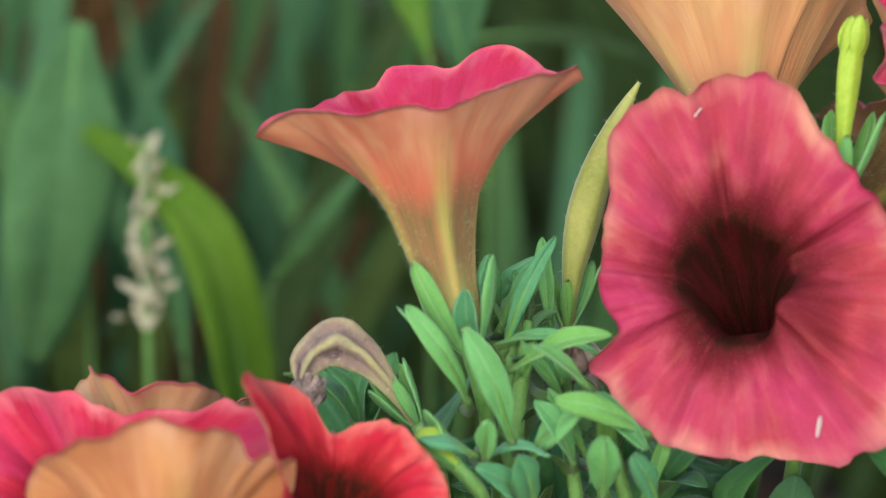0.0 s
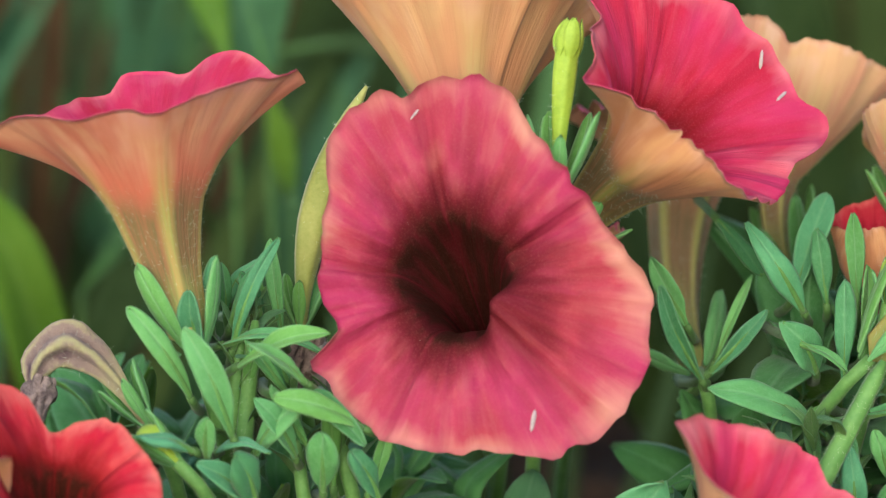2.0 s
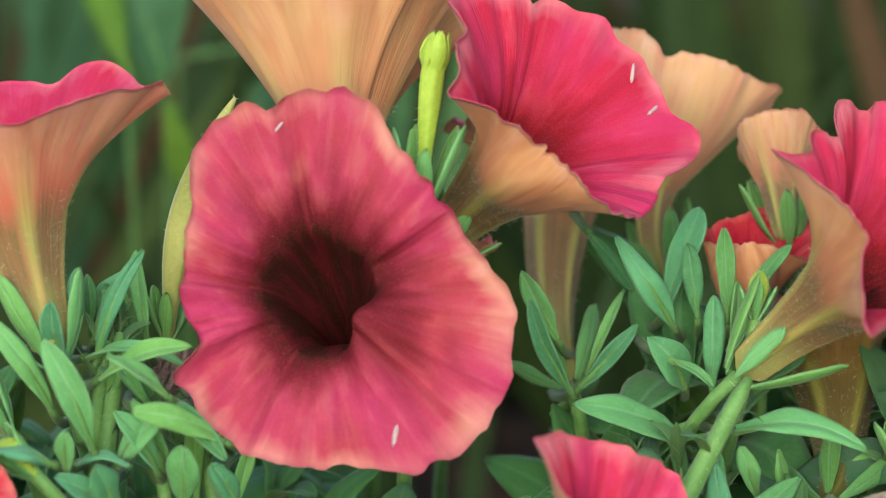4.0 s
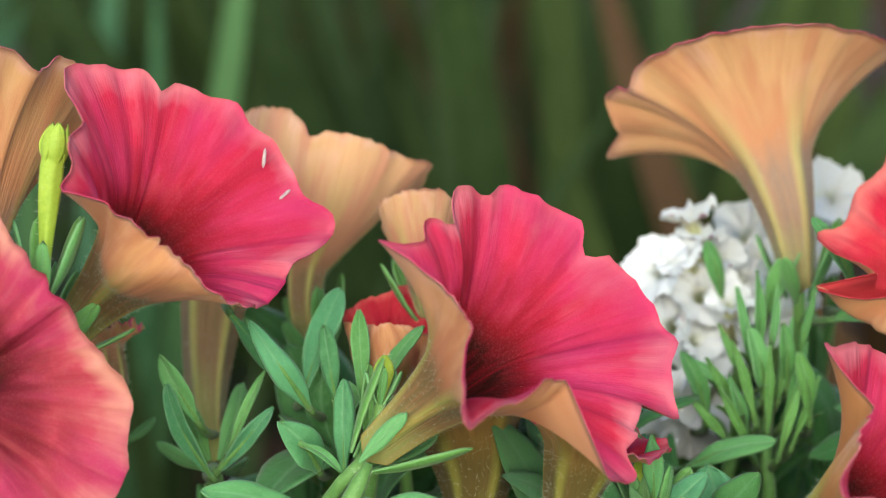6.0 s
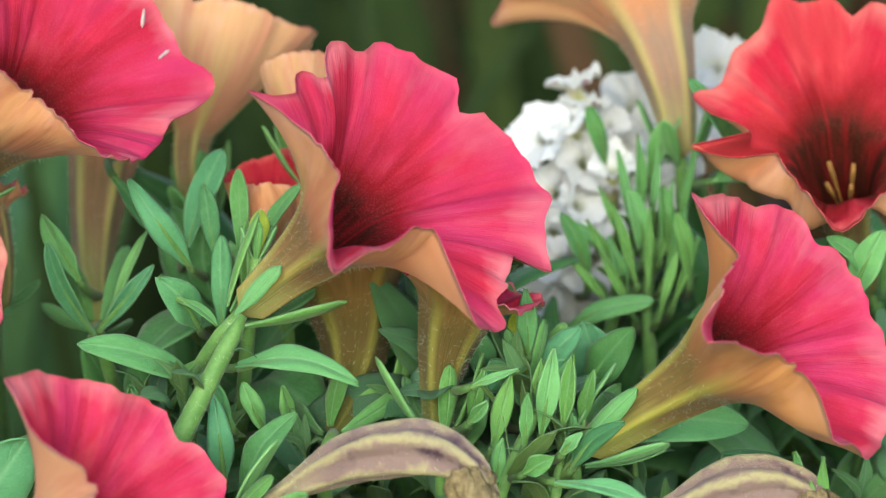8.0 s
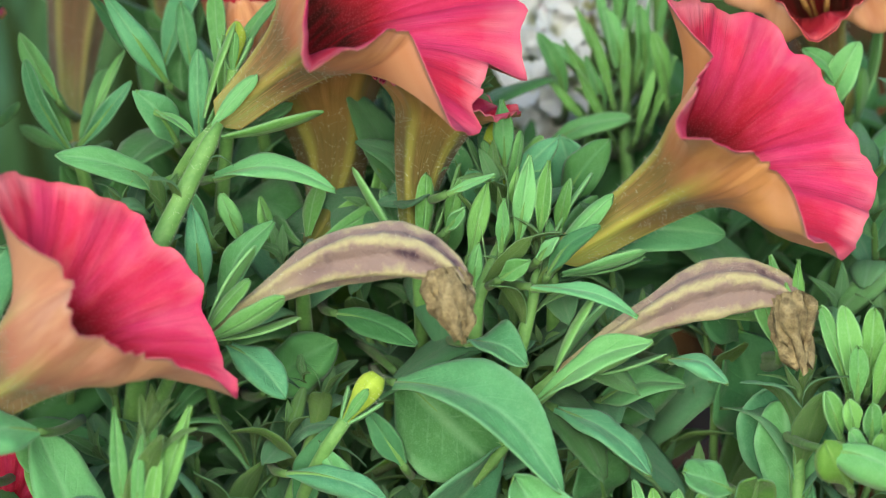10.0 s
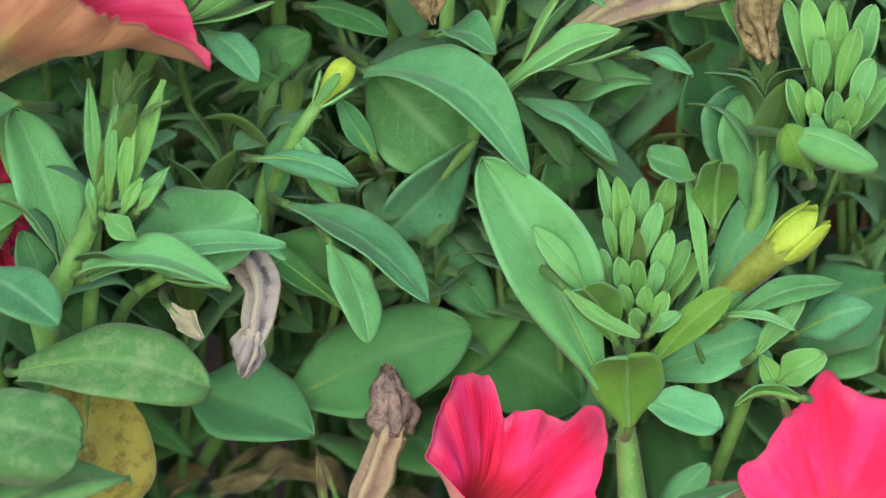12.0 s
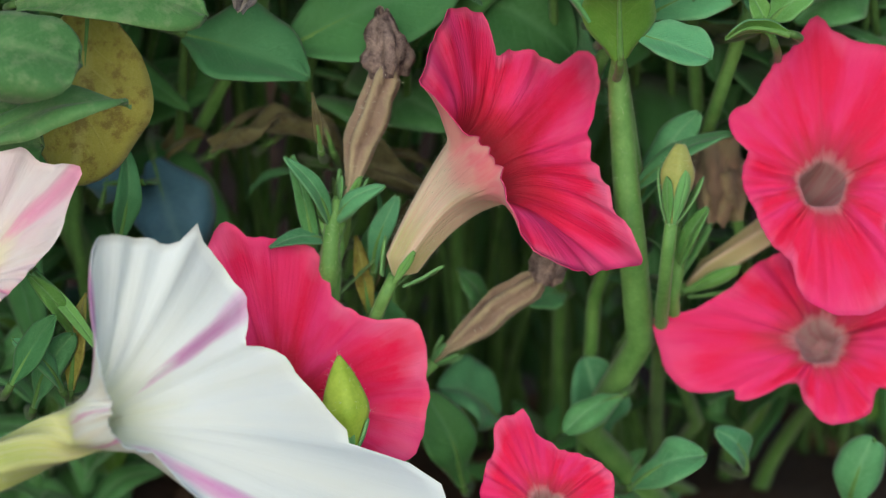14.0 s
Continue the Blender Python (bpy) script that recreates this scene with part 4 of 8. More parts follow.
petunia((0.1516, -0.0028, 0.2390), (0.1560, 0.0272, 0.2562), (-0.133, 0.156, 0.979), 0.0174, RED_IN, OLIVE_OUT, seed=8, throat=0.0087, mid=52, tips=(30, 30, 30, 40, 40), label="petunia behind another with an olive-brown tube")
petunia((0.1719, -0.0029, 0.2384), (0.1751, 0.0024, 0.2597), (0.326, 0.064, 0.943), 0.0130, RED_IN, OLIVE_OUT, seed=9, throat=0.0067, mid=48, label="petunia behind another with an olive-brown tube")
petunia((0.1488, 0.0456, 0.2775), (0.1473, 0.0486, 0.2888), (-0.1, 0.35, 0.931), 0.014, RED_IN, PEACH_OUT, angles=(17, 58, 90, 120, 168, 215, 233, 266, 295, 324), sizes=(0.68, 0.95, 1.12, 0.81, 0.50, 0.60, 0.63, 0.67, 0.76, 0.68), rises=(0.45, 0.30, 0.32, 0.48, 0.75, 0.89, 0.94, 0.97, 0.93, 0.76), throat=0.004, crease=0.4, seed=10, ruffle=0.0007, label="small petunia with pale orange petal back behind a red one")
petunia((0.1424, 0.037, 0.2548), (0.1404, 0.0364, 0.2682), (-0.151, -0.1, 0.983), 0.014, SCARLET_IN, ORANGE_OUT, angles=(19, 52, 69, 90, 124, 149, 167, 216, 287, 323, 345), sizes=(1.18, 1.34, 1.19, 0.95, 0.77, 0.64, 0.40, 0.22, 0.28, 0.49, 0.95), rises=(0.63, 0.80, 0.94, 0.91, 0.89, 0.88, 0.85, 0.88, 0.92, 0.84, 0.55), throat=0.005, crease=0.5, seed=330, ragged=0.5, ruffle=0.0006, roll=80, label="small scarlet petunia cupped upwards with an orange petal back")
petunia((0.2271, 0.0651, 0.2767), (0.2216, 0.0682, 0.3037), (-0.28, 0.381, 0.881), 0.034, RED_IN, APRICOT_OUT, angles=(32, 64, 97, 132, 160, 171, 180, 188, 197, 202, 212, 227, 246, 269, 292, 321, 343, 358), sizes=(0.95, 0.93, 0.90, 0.87, 0.97, 0.84, 0.87, 0.90, 0.87, 0.84, 0.84, 0.81, 0.80, 0.81, 0.84, 0.87, 0.92, 0.95), rises=(0.50, 0.58, 0.51, 0.45, 0.40, 0.49, 0.55, 0.68, 0.70, 0.65, 0.73, 0.77, 0.75, 0.71, 0.63, 0.52, 0.45, 0.45), throat=0.0078, foot_r=0.003, flare=0.3, seed=11, ruffle=0.0007, crease=0.45, ragged=0.7, roll=80, label="upright petunia showing pale apricot petal backs with brown ribs")
petunia((0.2659, 0.0494, 0.2504), (0.2553, 0.0333, 0.2815), (-0.128, -0.71, 0.693), 0.034, SCARLET_IN, ORANGE_OUT, angles=(7, 41, 62, 73, 80, 88, 99, 103, 117, 129, 145, 155, 173, 173, 175, 193, 238, 255, 260, 274, 282, 304, 322, 343), sizes=(0.82, 0.94, 1.09, 1.08, 0.93, 1.07, 1.06, 1.15, 0.92, 0.91, 0.81, 0.91, 0.50, 0.70, 0.85, 0.35, 0.42, 0.54, 0.60, 0.56, 0.48, 0.40, 0.45, 0.73), rises=(0.21, 0.17, 0.18, 0.19, 0.21, 0.20, 0.24, 0.25, 0.29, 0.31, 0.31, 0.34, 0.41, 0.36, 0.30, 0.38, 0.39, 0.35, 0.31, 0.32, 0.34, 0.34, 0.29, 0.24), throat=0.0085, folds=((192, 26, 0.6, 0.3, -0.006, -0.009), (240, 20, 0.55, 0.3, -0.004, -0.005), (312, 22, 0.6, 0.3, -0.006, -0.007)), seed=12, ragged=0.7, roll=100, stamen=POLLEN, label="scarlet petunia, dark throat, yellow stamens, folded orange lip")
petunia((0.1992, -0.0077, 0.2357), (0.2231, -0.0124, 0.2539), (0.548, -0.597, 0.586), 0.0374, RED_IN, OCHRE_OUT, angles=(13, 27, 39, 47, 56, 66, 76, 87, 100, 119, 130, 134, 138, 144, 187, 207, 213, 224, 244, 274, 281, 285, 298, 311, 337, 358), sizes=(0.84, 0.85, 0.91, 0.88, 0.81, 0.87, 0.83, 0.77, 0.76, 0.74, 0.78, 0.63, 0.48, 0.40, 0.51, 0.71, 0.52, 0.43, 0.30, 0.35, 0.47, 0.65, 0.69, 0.79, 0.80, 0.89), rises=(0.43, 0.40, 0.40, 0.40, 0.37, 0.40, 0.40, 0.40, 0.43, 0.48, 0.53, 0.56, 0.59, 0.64, 0.67, 0.67, 0.67, 0.67, 0.67, 0.67, 0.67, 0.64, 0.61, 0.53, 0.48, 0.45), throat=0.0074, folds=((300, 40, 0.6, 0.3, -0.001, -0.0030),), belly=0.3, seed=13, foot_r=0.0034, ragged=0.4, roll=95, label="crimson petunia with orange petal backs and a dark throat, fully open")
petunia((0.077, -0.0388, 0.2095), (0.1009, -0.0397, 0.23), (0.549, -0.592, 0.591), 0.0393, RED_IN, SALMON_OUT, angles=(3, 12, 19, 26, 34, 45, 51, 57, 65, 73, 83, 92, 109, 118, 130, 138, 142, 146, 150, 156, 165, 177, 214, 234, 269, 289, 305, 318, 326, 332, 337, 342, 353), sizes=(0.72, 0.71, 0.70, 0.75, 0.73, 0.72, 0.65, 0.69, 0.74, 0.72, 0.67, 0.70, 0.71, 0.74, 0.75, 0.77, 0.66, 0.55, 0.44, 0.32, 0.22, 0.16, 0.24, 0.26, 0.23, 0.29, 0.30, 0.37, 0.45, 0.53, 0.67, 0.82, 0.73), rises=(0.43, 0.38, 0.38, 0.38, 0.38, 0.37, 0.36, 0.38, 0.38, 0.38, 0.38, 0.38, 0.38, 0.41, 0.44, 0.48, 0.51, 0.53, 0.56, 0.60, 0.62, 0.64, 0.64, 0.64, 0.64, 0.64, 0.64, 0.64, 0.64, 0.61, 0.59, 0.51, 0.46), throat=0.0082, folds=((325, 32, 0.6, 0.3, -0.001, -0.0030),), belly=0.12, seed=14, foot_r=0.0034, ragged=0.4, roll=95, label="crimson petunia with salmon petal backs, one lobe folded over")
petunia((-0.0124, -0.0291, 0.2245), (-0.0167, -0.034, 0.2462), (0.143, -0.599, 0.788), 0.0336, SCARLET_IN, ORANGE_OUT, throat=0.0059, angles=(29, 59, 76, 99, 105, 111, 127, 158, 167, 185, 215, 233, 258, 283, 320, 359), sizes=(0.46, 0.47, 0.42, 0.35, 0.42, 0.54, 0.66, 0.62, 0.51, 0.41, 0.4, 0.55, 0.74, 0.96, 0.62, 0.53), rises=(0.32, 0.26, 0.21, 0.18, 0.21, 0.26, 0.35, 0.74, 0.71, 0.65, 0.57, 0.5, 0.37, 0.26, 0.29, 0.32), seed=15, crease=0.5, ruffle=0.0010, ragged=0.5, roll=95, label="scarlet petunia with orange petal backs, lobes folded")
petunia((-0.0472, -0.04, 0.2222), (-0.0459, -0.0445, 0.2371), (-0.031, 0.271, 0.962), 0.0317, SCARLET_IN, ORANGE_OUT, throat=0.0073, mid=65, angles=(5, 180, 205, 243, 265, 295, 330, 358), sizes=(0.67, 0.74, 0.82, 0.96, 0.96, 1, 0.78, 0.82), tips=(0, -10, 30, 40, 60, 40, 40, 30), wobble=8, seed=16, crease=0.5, ruffle=0.0010, notch=0.04, point=0.03, ragged=0.7, roll=70, label="petunia raised like a cup, orange-brown petal backs")
petunia((-0.0576, -0.0197, 0.2209), (-0.0581, -0.0244, 0.2352), (-0.022, -0.553, 0.833), 0.0377, RED_IN, PEACH_OUT, throat=0.0061, mid=25, angles=(13, 33, 40, 55, 80, 96, 106, 131, 162), sizes=(0.9, 1, 0.87, 0.65, 0.55, 0.61, 0.74, 0.81, 1), tips=(10, 0, 20, 10, 20, 20, 10, 30, 10), wobble=8, seed=17, crease=0.5, ruffle=0.0010, notch=0.05, point=0.03, ragged=0.7, roll=70, label="crimson petunia behind an upright one")
petunia((-0.05, 0.0012, 0.222), (-0.0511, -0.005, 0.2388), (0.037, 0.54, 0.841), 0.0252, RED_IN, PEACH_OUT, throat=0.0057, mid=60, angles=(0, 180, 215, 248, 262, 285, 325), sizes=(0.95, 0.9, 0.9, 0.95, 1, 0.9, 0.8), tips=(40, 50, 60, 20, -10, 20, 50), wobble=8, seed=18, crease=0.5, ruffle=0.0010, notch=0.05, point=0.03, ragged=0.7, roll=80, label="petunia from behind with apricot petal backs")

# ---- lower flowers ----
petunia((0.172, -0.0481, 0.1096), (0.1885, -0.0517, 0.1326), (0.567, -0.566, 0.598), 0.0342, ROSE_DEEP, ROSE_OUT, angles=(21, 32, 52, 57, 58, 69, 87, 95, 106, 127, 143, 172, 179, 198, 234, 260, 276, 290, 314, 330, 346), sizes=(0.66, 0.77, 1.05, 0.98, 0.82, 0.75, 0.65, 0.59, 0.80, 0.82, 0.75, 0.70, 0.42, 0.29, 0.29, 0.52, 0.66, 0.81, 0.89, 1.01, 0.77), rises=(0.23, 0.23, 0.29, 0.29, 0.29, 0.29, 0.29, 0.29, 0.35, 0.41, 0.41, 0.41, 0.29, 0.35, 0.38, 0.38, 0.32, 0.35, 0.35, 0.35, 0.29), throat=0.008, seed=19, sepal=0.007, foot_r=0.003, ragged=0.8, roll=100, group="coral petunias", label="coral-red petunia with a dull pink tube, edges slightly withered")
petunia((0.2335, -0.0216, 0.0985), (0.258, -0.0383, 0.1243), (-0.155, -0.913, 0.376), 0.033, ROSE_IN, ROSE_OUT, angles=(21, 45, 62, 74, 84, 89, 101, 114, 129, 140, 151, 154, 172, 199, 222, 238, 247, 256, 269, 281, 293, 308, 324, 356), sizes=(0.67, 0.82, 0.92, 0.89, 0.93, 1.03, 0.85, 0.75, 0.66, 0.70, 0.60, 0.49, 0.49, 0.44, 0.47, 0.49, 0.52, 0.67, 0.77, 0.82, 0.83, 0.69, 0.46, 0.48), rises=(0.09, 0.09, 0.09, 0.09, 0.09, 0.09, 0.09, 0.09, 0.09, 0.09, 0.09, 0.09, 0.09, 0.09, 0.09, 0.09, 0.09, 0.09, 0.09, 0.09, 0.09, 0.09, 0.09, 0.09), throat=0.0045, foot_r=0.0022, seed=20, sepal=0.012, group="coral petunias", label="bright coral-red petunia with a pale greyish throat")
petunia((0.2621, -0.0271, 0.0854), (0.2594, -0.034, 0.0899), (-0.03, -0.857, 0.514), 0.033, ROSE_IN, ROSE_OUT, ragged=0.3, angles=(12, 37, 60, 84, 105, 125, 145, 157, 166, 171, 182, 193, 200, 206, 209, 213, 219, 223, 228, 236, 257, 273, 298, 315, 324, 346), sizes=(0.64, 0.63, 0.61, 0.61, 0.60, 0.61, 0.63, 0.71, 0.82, 1.05, 1.01, 0.97, 0.90, 0.74, 0.62, 0.66, 0.60, 0.50, 0.38, 0.32, 0.44, 0.54, 0.55, 0.46, 0.57, 0.66), rises=(0.08, 0.08, 0.08, 0.08, 0.08, 0.08, 0.08, 0.08, 0.08, 0.08, 0.08, 0.08, 0.08, 0.08, 0.08, 0.08, 0.08, 0.08, 0.08, 0.08, 0.08, 0.08, 0.08, 0.08, 0.08, 0.08), throat=0.0046, seed=21, sepal=0, group="coral petunias", label="bright coral-red petunia with a pale greyish throat")
petunia((0.0923, -0.1038, 0.0893), (0.1152, -0.0965, 0.0973), (0.42, -0.799, 0.43), 0.036, WHITE_IN, WHITE_OUT, angles=(8, 20, 25, 29, 36, 46, 62, 68, 68, 71, 78, 87, 97, 109, 112, 122, 157, 309, 314, 322, 334, 344, 351, 355, 356, 357, 359), sizes=(1.16, 1.05, 0.97, 0.85, 0.96, 1.01, 1.05, 1.09, 1.03, 0.93, 0.93, 0.89, 0.89, 0.61, 0.47, 0.25, 0.08, 0.25, 0.49, 0.87, 1.38, 1.78, 1.92, 1.69, 1.54, 1.38, 1.36), rises=(0.19, 0.19, 0.19, 0.19, 0.22, 0.22, 0.28, 0.33, 0.31, 0.28, 0.31, 0.33, 0.39, 0.42, 0.42, 0.42, 0.42, 0.39, 0.36, 0.28, 0.25, 0.22, 0.17, 0.17, 0.14, 0.14, 0.19), throat=0.0048, belly=0.15, seed=22, sepal=0, foot_r=0.004, ruffle=0.0022, crease=0.35, ragged=0.7, roll=85, group="white petunias", label="white petunia with mauve stripes and a yellow-green tube")
petunia((0.1469, -0.0403, 0.0557), (0.1485, -0.0584, 0.0864), (0.153, -0.789, 0.595), 0.028, ROSE_DEEP, ROSE_OUT, angles=(17, 30, 45, 63, 69, 80, 99, 105, 113, 127, 153, 230, 295, 320, 340, 359), sizes=(1.09, 1.17, 0.89, 0.87, 1.04, 1.19, 1.22, 1.36, 1.25, 0.95, 0.51, 0.28, 0.40, 0.74, 1.01, 1.04), rises=(0.14, 0.14, 0.14, 0.14, 0.14, 0.14, 0.14, 0.14, 0.14, 0.14, 0.14, 0.14, 0.14, 0.14, 0.14, 0.14), throat=0.005, seed=23, group="coral petunias", label="bright coral-red petunia with a pale greyish throat")
petunia((0.079, -0.0685, 0.1003), (0.0909, -0.0743, 0.1181), (0.202, -0.838, 0.507), 0.02, BLUSH_IN, WHITE_OUT, angles=(4, 27, 39, 45, 56, 68, 77, 98, 130, 179, 267, 323), sizes=(0.55, 0.96, 1.21, 1.48, 1.31, 1.31, 1.20, 1.00, 0.70, 0.39, 0.41, 0.39), rises=(0.25, 0.25, 0.25, 0.25, 0.25, 0.25, 0.25, 0.25, 0.25, 0.25, 0.25, 0.25), throat=0.004, crease=0.3, seed=24, group="white petunias", label="blush-white petunia with pink markings")
petunia((0.2013, -0.0533, 0.0476), (0.2004, -0.0682, 0.0675), (-0.047, -0.796, 0.604), 0.017, ROSE_IN, ROSE_OUT, angles=(27, 69, 96, 99, 116, 131, 171, 215, 264, 308, 356), sizes=(0.85, 0.69, 0.90, 1.16, 1.16, 0.88, 0.75, 0.70, 0.69, 0.73, 0.77), rises=(0.18, 0.18, 0.18, 0.18, 0.18, 0.18, 0.18, 0.18, 0.18, 0.18, 0.18), throat=0.0038, crease=0.6, seed=25, roll=105, group="coral petunias", label="bright coral-red petunia with a pale greyish throat")
petunia((0.0912, 0.0007, 0.1581), (0.0917, -0.0127, 0.1871), (0.204, -0.893, 0.401), 0.0145, RED_IN, ORANGE_OUT, seed=26, throat=0.0036, mid=25, roll=70, label="crimson petunia half hidden behind leaves", sepal=0.01)
petunia((0.0838, 0.0497, 0.2513), (0.0845, 0.0445, 0.2719), (-0.2, 0.48, 0.854), 0.0072, RED_IN, PEACH_OUT, seed=27, throat=0.0021, mid=40, label="small crimson petunia with peach petal back behind the stems", sepal=0.008)

# ---- small white flowers ----
petunia((0.2086, 0.087, 0.277), (0.2061, 0.0795, 0.2882), (-0.296, -0.048, 0.954), 0.0067, SNOW_IN, WHITE_OUT, seed=28, throat=0.0013, mid=30, tips=[-10, 5, 40, 0, 30], roll=60, ruffle=0.0022, hairs=0, sepal=0.006, foot_r=0.0009, cols=50, group="small white flowers", name="small_white_flower", label="small ruffled white flower in a dense cluster")
petunia((0.203, 0.0844, 0.2666), (0.2001, 0.077, 0.278), (-0.521, -0.628, 0.578), 0.0083, SNOW_IN, WHITE_OUT, seed=29, throat=0.0013, mid=30, tips=[10, 40, -10, 20, 0], roll=97, ruffle=0.0022, hairs=0, sepal=0.006, foot_r=0.0009, cols=50, group="small white flowers", name="small_white_flower", label="small ruffled white flower in a dense cluster")
petunia((0.2219, 0.1053, 0.2677), (0.2205, 0.0979, 0.2792), (0.167, -0.623, 0.764), 0.0094, SNOW_IN, WHITE_OUT, seed=30, throat=0.0014, mid=30, tips=[-10, 5, 40, 0, 30], roll=134, ruffle=0.0022, hairs=0, sepal=0.006, foot_r=0.0009, cols=50, group="small white flowers", name="small_white_flower", label="small ruffled white flower in a dense cluster")
petunia((0.2091, 0.0831, 0.2613), (0.2076, 0.0757, 0.2728), (0.06, -0.784, 0.618), 0.0091, SNOW_IN, WHITE_OUT, seed=31, throat=0.0013, mid=30, tips=[10, 40, -10, 20, 0], roll=171, ruffle=0.0022, hairs=0, sepal=0.006, foot_r=0.0009, cols=50, group="small white flowers", name="small_white_flower", label="small ruffled white flower in a dense cluster")
petunia((0.2046, 0.0816, 0.2554), (0.2019, 0.0742, 0.267), (-0.442, -0.792, 0.421), 0.0073, SNOW_IN, WHITE_OUT, seed=32, throat=0.0013, mid=30, tips=[-10, 5, 40, 0, 30], roll=208, ruffle=0.0022, hairs=0, sepal=0.006, foot_r=0.0009, cols=50, group="small white flowers", name="small_white_flower", label="small ruffled white flower in a dense cluster")
petunia((0.2172, 0.0885, 0.2623), (0.2161, 0.0811, 0.2738), (0.27, -0.673, 0.688), 0.0080, SNOW_IN, WHITE_OUT, seed=33, throat=0.0013, mid=30, tips=[10, 40, -10, 20, 0], roll=245, ruffle=0.0022, hairs=0, sepal=0.006, foot_r=0.0009, cols=50, group="small white flowers", name="small_white_flower", label="small ruffled white flower in a dense cluster")
petunia((0.2226, 0.0818, 0.2562), (0.221, 0.0744, 0.2677), (0.052, -0.936, 0.348), 0.0085, SNOW_IN, WHITE_OUT, seed=34, throat=0.0013, mid=30, tips=[-10, 5, 40, 0, 30], roll=282, ruffle=0.0022, hairs=0, sepal=0.006, foot_r=0.0009, cols=50, group="small white flowers", name="small_white_flower", label="small ruffled white flower in a dense cluster")
petunia((0.2035, 0.0794, 0.2464), (0.2011, 0.072, 0.2581), (-0.365, -0.93, 0.036), 0.0085, SNOW_IN, WHITE_OUT, seed=35, throat=0.0013, mid=30, tips=[10, 40, -10, 20, 0], roll=319, ruffle=0.0022, hairs=0, sepal=0.006, foot_r=0.0009, cols=50, group="small white flowers", name="small_white_flower", label="small ruffled white flower in a dense cluster")
petunia((0.2097, 0.0734, 0.2429), (0.2085, 0.066, 0.2546), (0.148, -0.979, 0.143), 0.0090, SNOW_IN, WHITE_OUT, seed=36, throat=0.0013, mid=30, tips=[-10, 5, 40, 0, 30], roll=356, ruffle=0.0022, hairs=0, sepal=0.006, foot_r=0.0009, cols=50, group="small white flowers", name="small_white_flower", label="small ruffled white flower in a dense cluster")
petunia((0.2403, 0.1075, 0.2766), (0.2384, 0.1001, 0.288), (0.065, -0.709, 0.702), 0.0088, SNOW_IN, WHITE_OUT, seed=37, throat=0.0014, mid=30, tips=[10, 40, -10, 20, 0], roll=393, ruffle=0.0022, hairs=0, sepal=0.006, foot_r=0.0009, cols=50, group="small white flowers", name="small_white_flower", label="small ruffled white flower in a dense cluster")
petunia((0.2152, 0.0855, 0.2502), (0.2134, 0.0781, 0.2619), (-0.05, -0.899, 0.436), 0.0092, SNOW_IN, WHITE_OUT, seed=38, throat=0.0013, mid=30, tips=[-10, 5, 40, 0, 30], roll=430, ruffle=0.0022, hairs=0, sepal=0.006, foot_r=0.0009, cols=50, group="small white flowers", name="small_white_flower", label="small ruffled white flower in a dense cluster")
petunia((0.2079, 0.0767, 0.2355), (0.2058, 0.0693, 0.2474), (-0.258, -0.953, -0.159), 0.0073, SNOW_IN, WHITE_OUT, seed=39, throat=0.0013, mid=30, tips=[10, 40, -10, 20, 0], roll=467, ruffle=0.0022, hairs=0, sepal=0.006, foot_r=0.0009, cols=50, group="small white flowers", name="small_white_flower", label="small ruffled white flower in a dense cluster")
petunia((0.1997, 0.0758, 0.2321), (0.1971, 0.0685, 0.244), (-0.451, -0.829, 0.33), 0.0073, SNOW_IN, WHITE_OUT, seed=40, throat=0.0013, mid=30, tips=[-10, 5, 40, 0, 30], roll=504, ruffle=0.0022, hairs=0, sepal=0.006, foot_r=0.0009, cols=50, group="small white flowers", name="small_white_flower", label="small ruffled white flower in a dense cluster")
petunia((0.229, 0.0998, 0.2663), (0.228, 0.0924, 0.2778), (0.393, -0.607, 0.691), 0.0068, SNOW_IN, WHITE_OUT, seed=41, throat=0.0014, mid=30, tips=[10, 40, -10, 20, 0], roll=541, ruffle=0.0022, hairs=0, sepal=0.006, foot_r=0.0009, cols=50, group="small white flowers", name="small_white_flower", label="small ruffled white flower in a dense cluster")
petunia((0.2199, 0.0835, 0.2422), (0.2188, 0.0761, 0.254), (0.263, -0.936, 0.235), 0.0073, SNOW_IN, WHITE_OUT, seed=42, throat=0.0013, mid=30, tips=[-10, 5, 40, 0, 30], roll=578, ruffle=0.0022, hairs=0, sepal=0.006, foot_r=0.0009, cols=50, group="small white flowers", name="small_white_flower", label="small ruffled white flower in a dense cluster")
petunia((0.2347, 0.1065, 0.2723), (0.2326, 0.099, 0.2839), (-0.041, -0.782, 0.622), 0.0075, SNOW_IN, WHITE_OUT, seed=43, throat=0.0014, mid=30, tips=[10, 40, -10, 20, 0], roll=615, ruffle=0.0022, hairs=0, sepal=0.006, foot_r=0.0009, cols=50, group="small white flowers", name="small_white_flower", label="small ruffled white flower in a dense cluster")
petunia((0.2077, 0.0831, 0.2697), (0.2045, 0.0757, 0.281), (-0.621, -0.302, 0.723), 0.0061, SNOW_IN, WHITE_OUT, seed=44, throat=0.0013, mid=30, tips=[-10, 5, 40, 0, 30], roll=652, ruffle=0.0022, hairs=0, sepal=0.006, foot_r=0.0009, cols=50, group="small white flowers", name="small_white_flower", label="small ruffled white flower in a dense cluster")
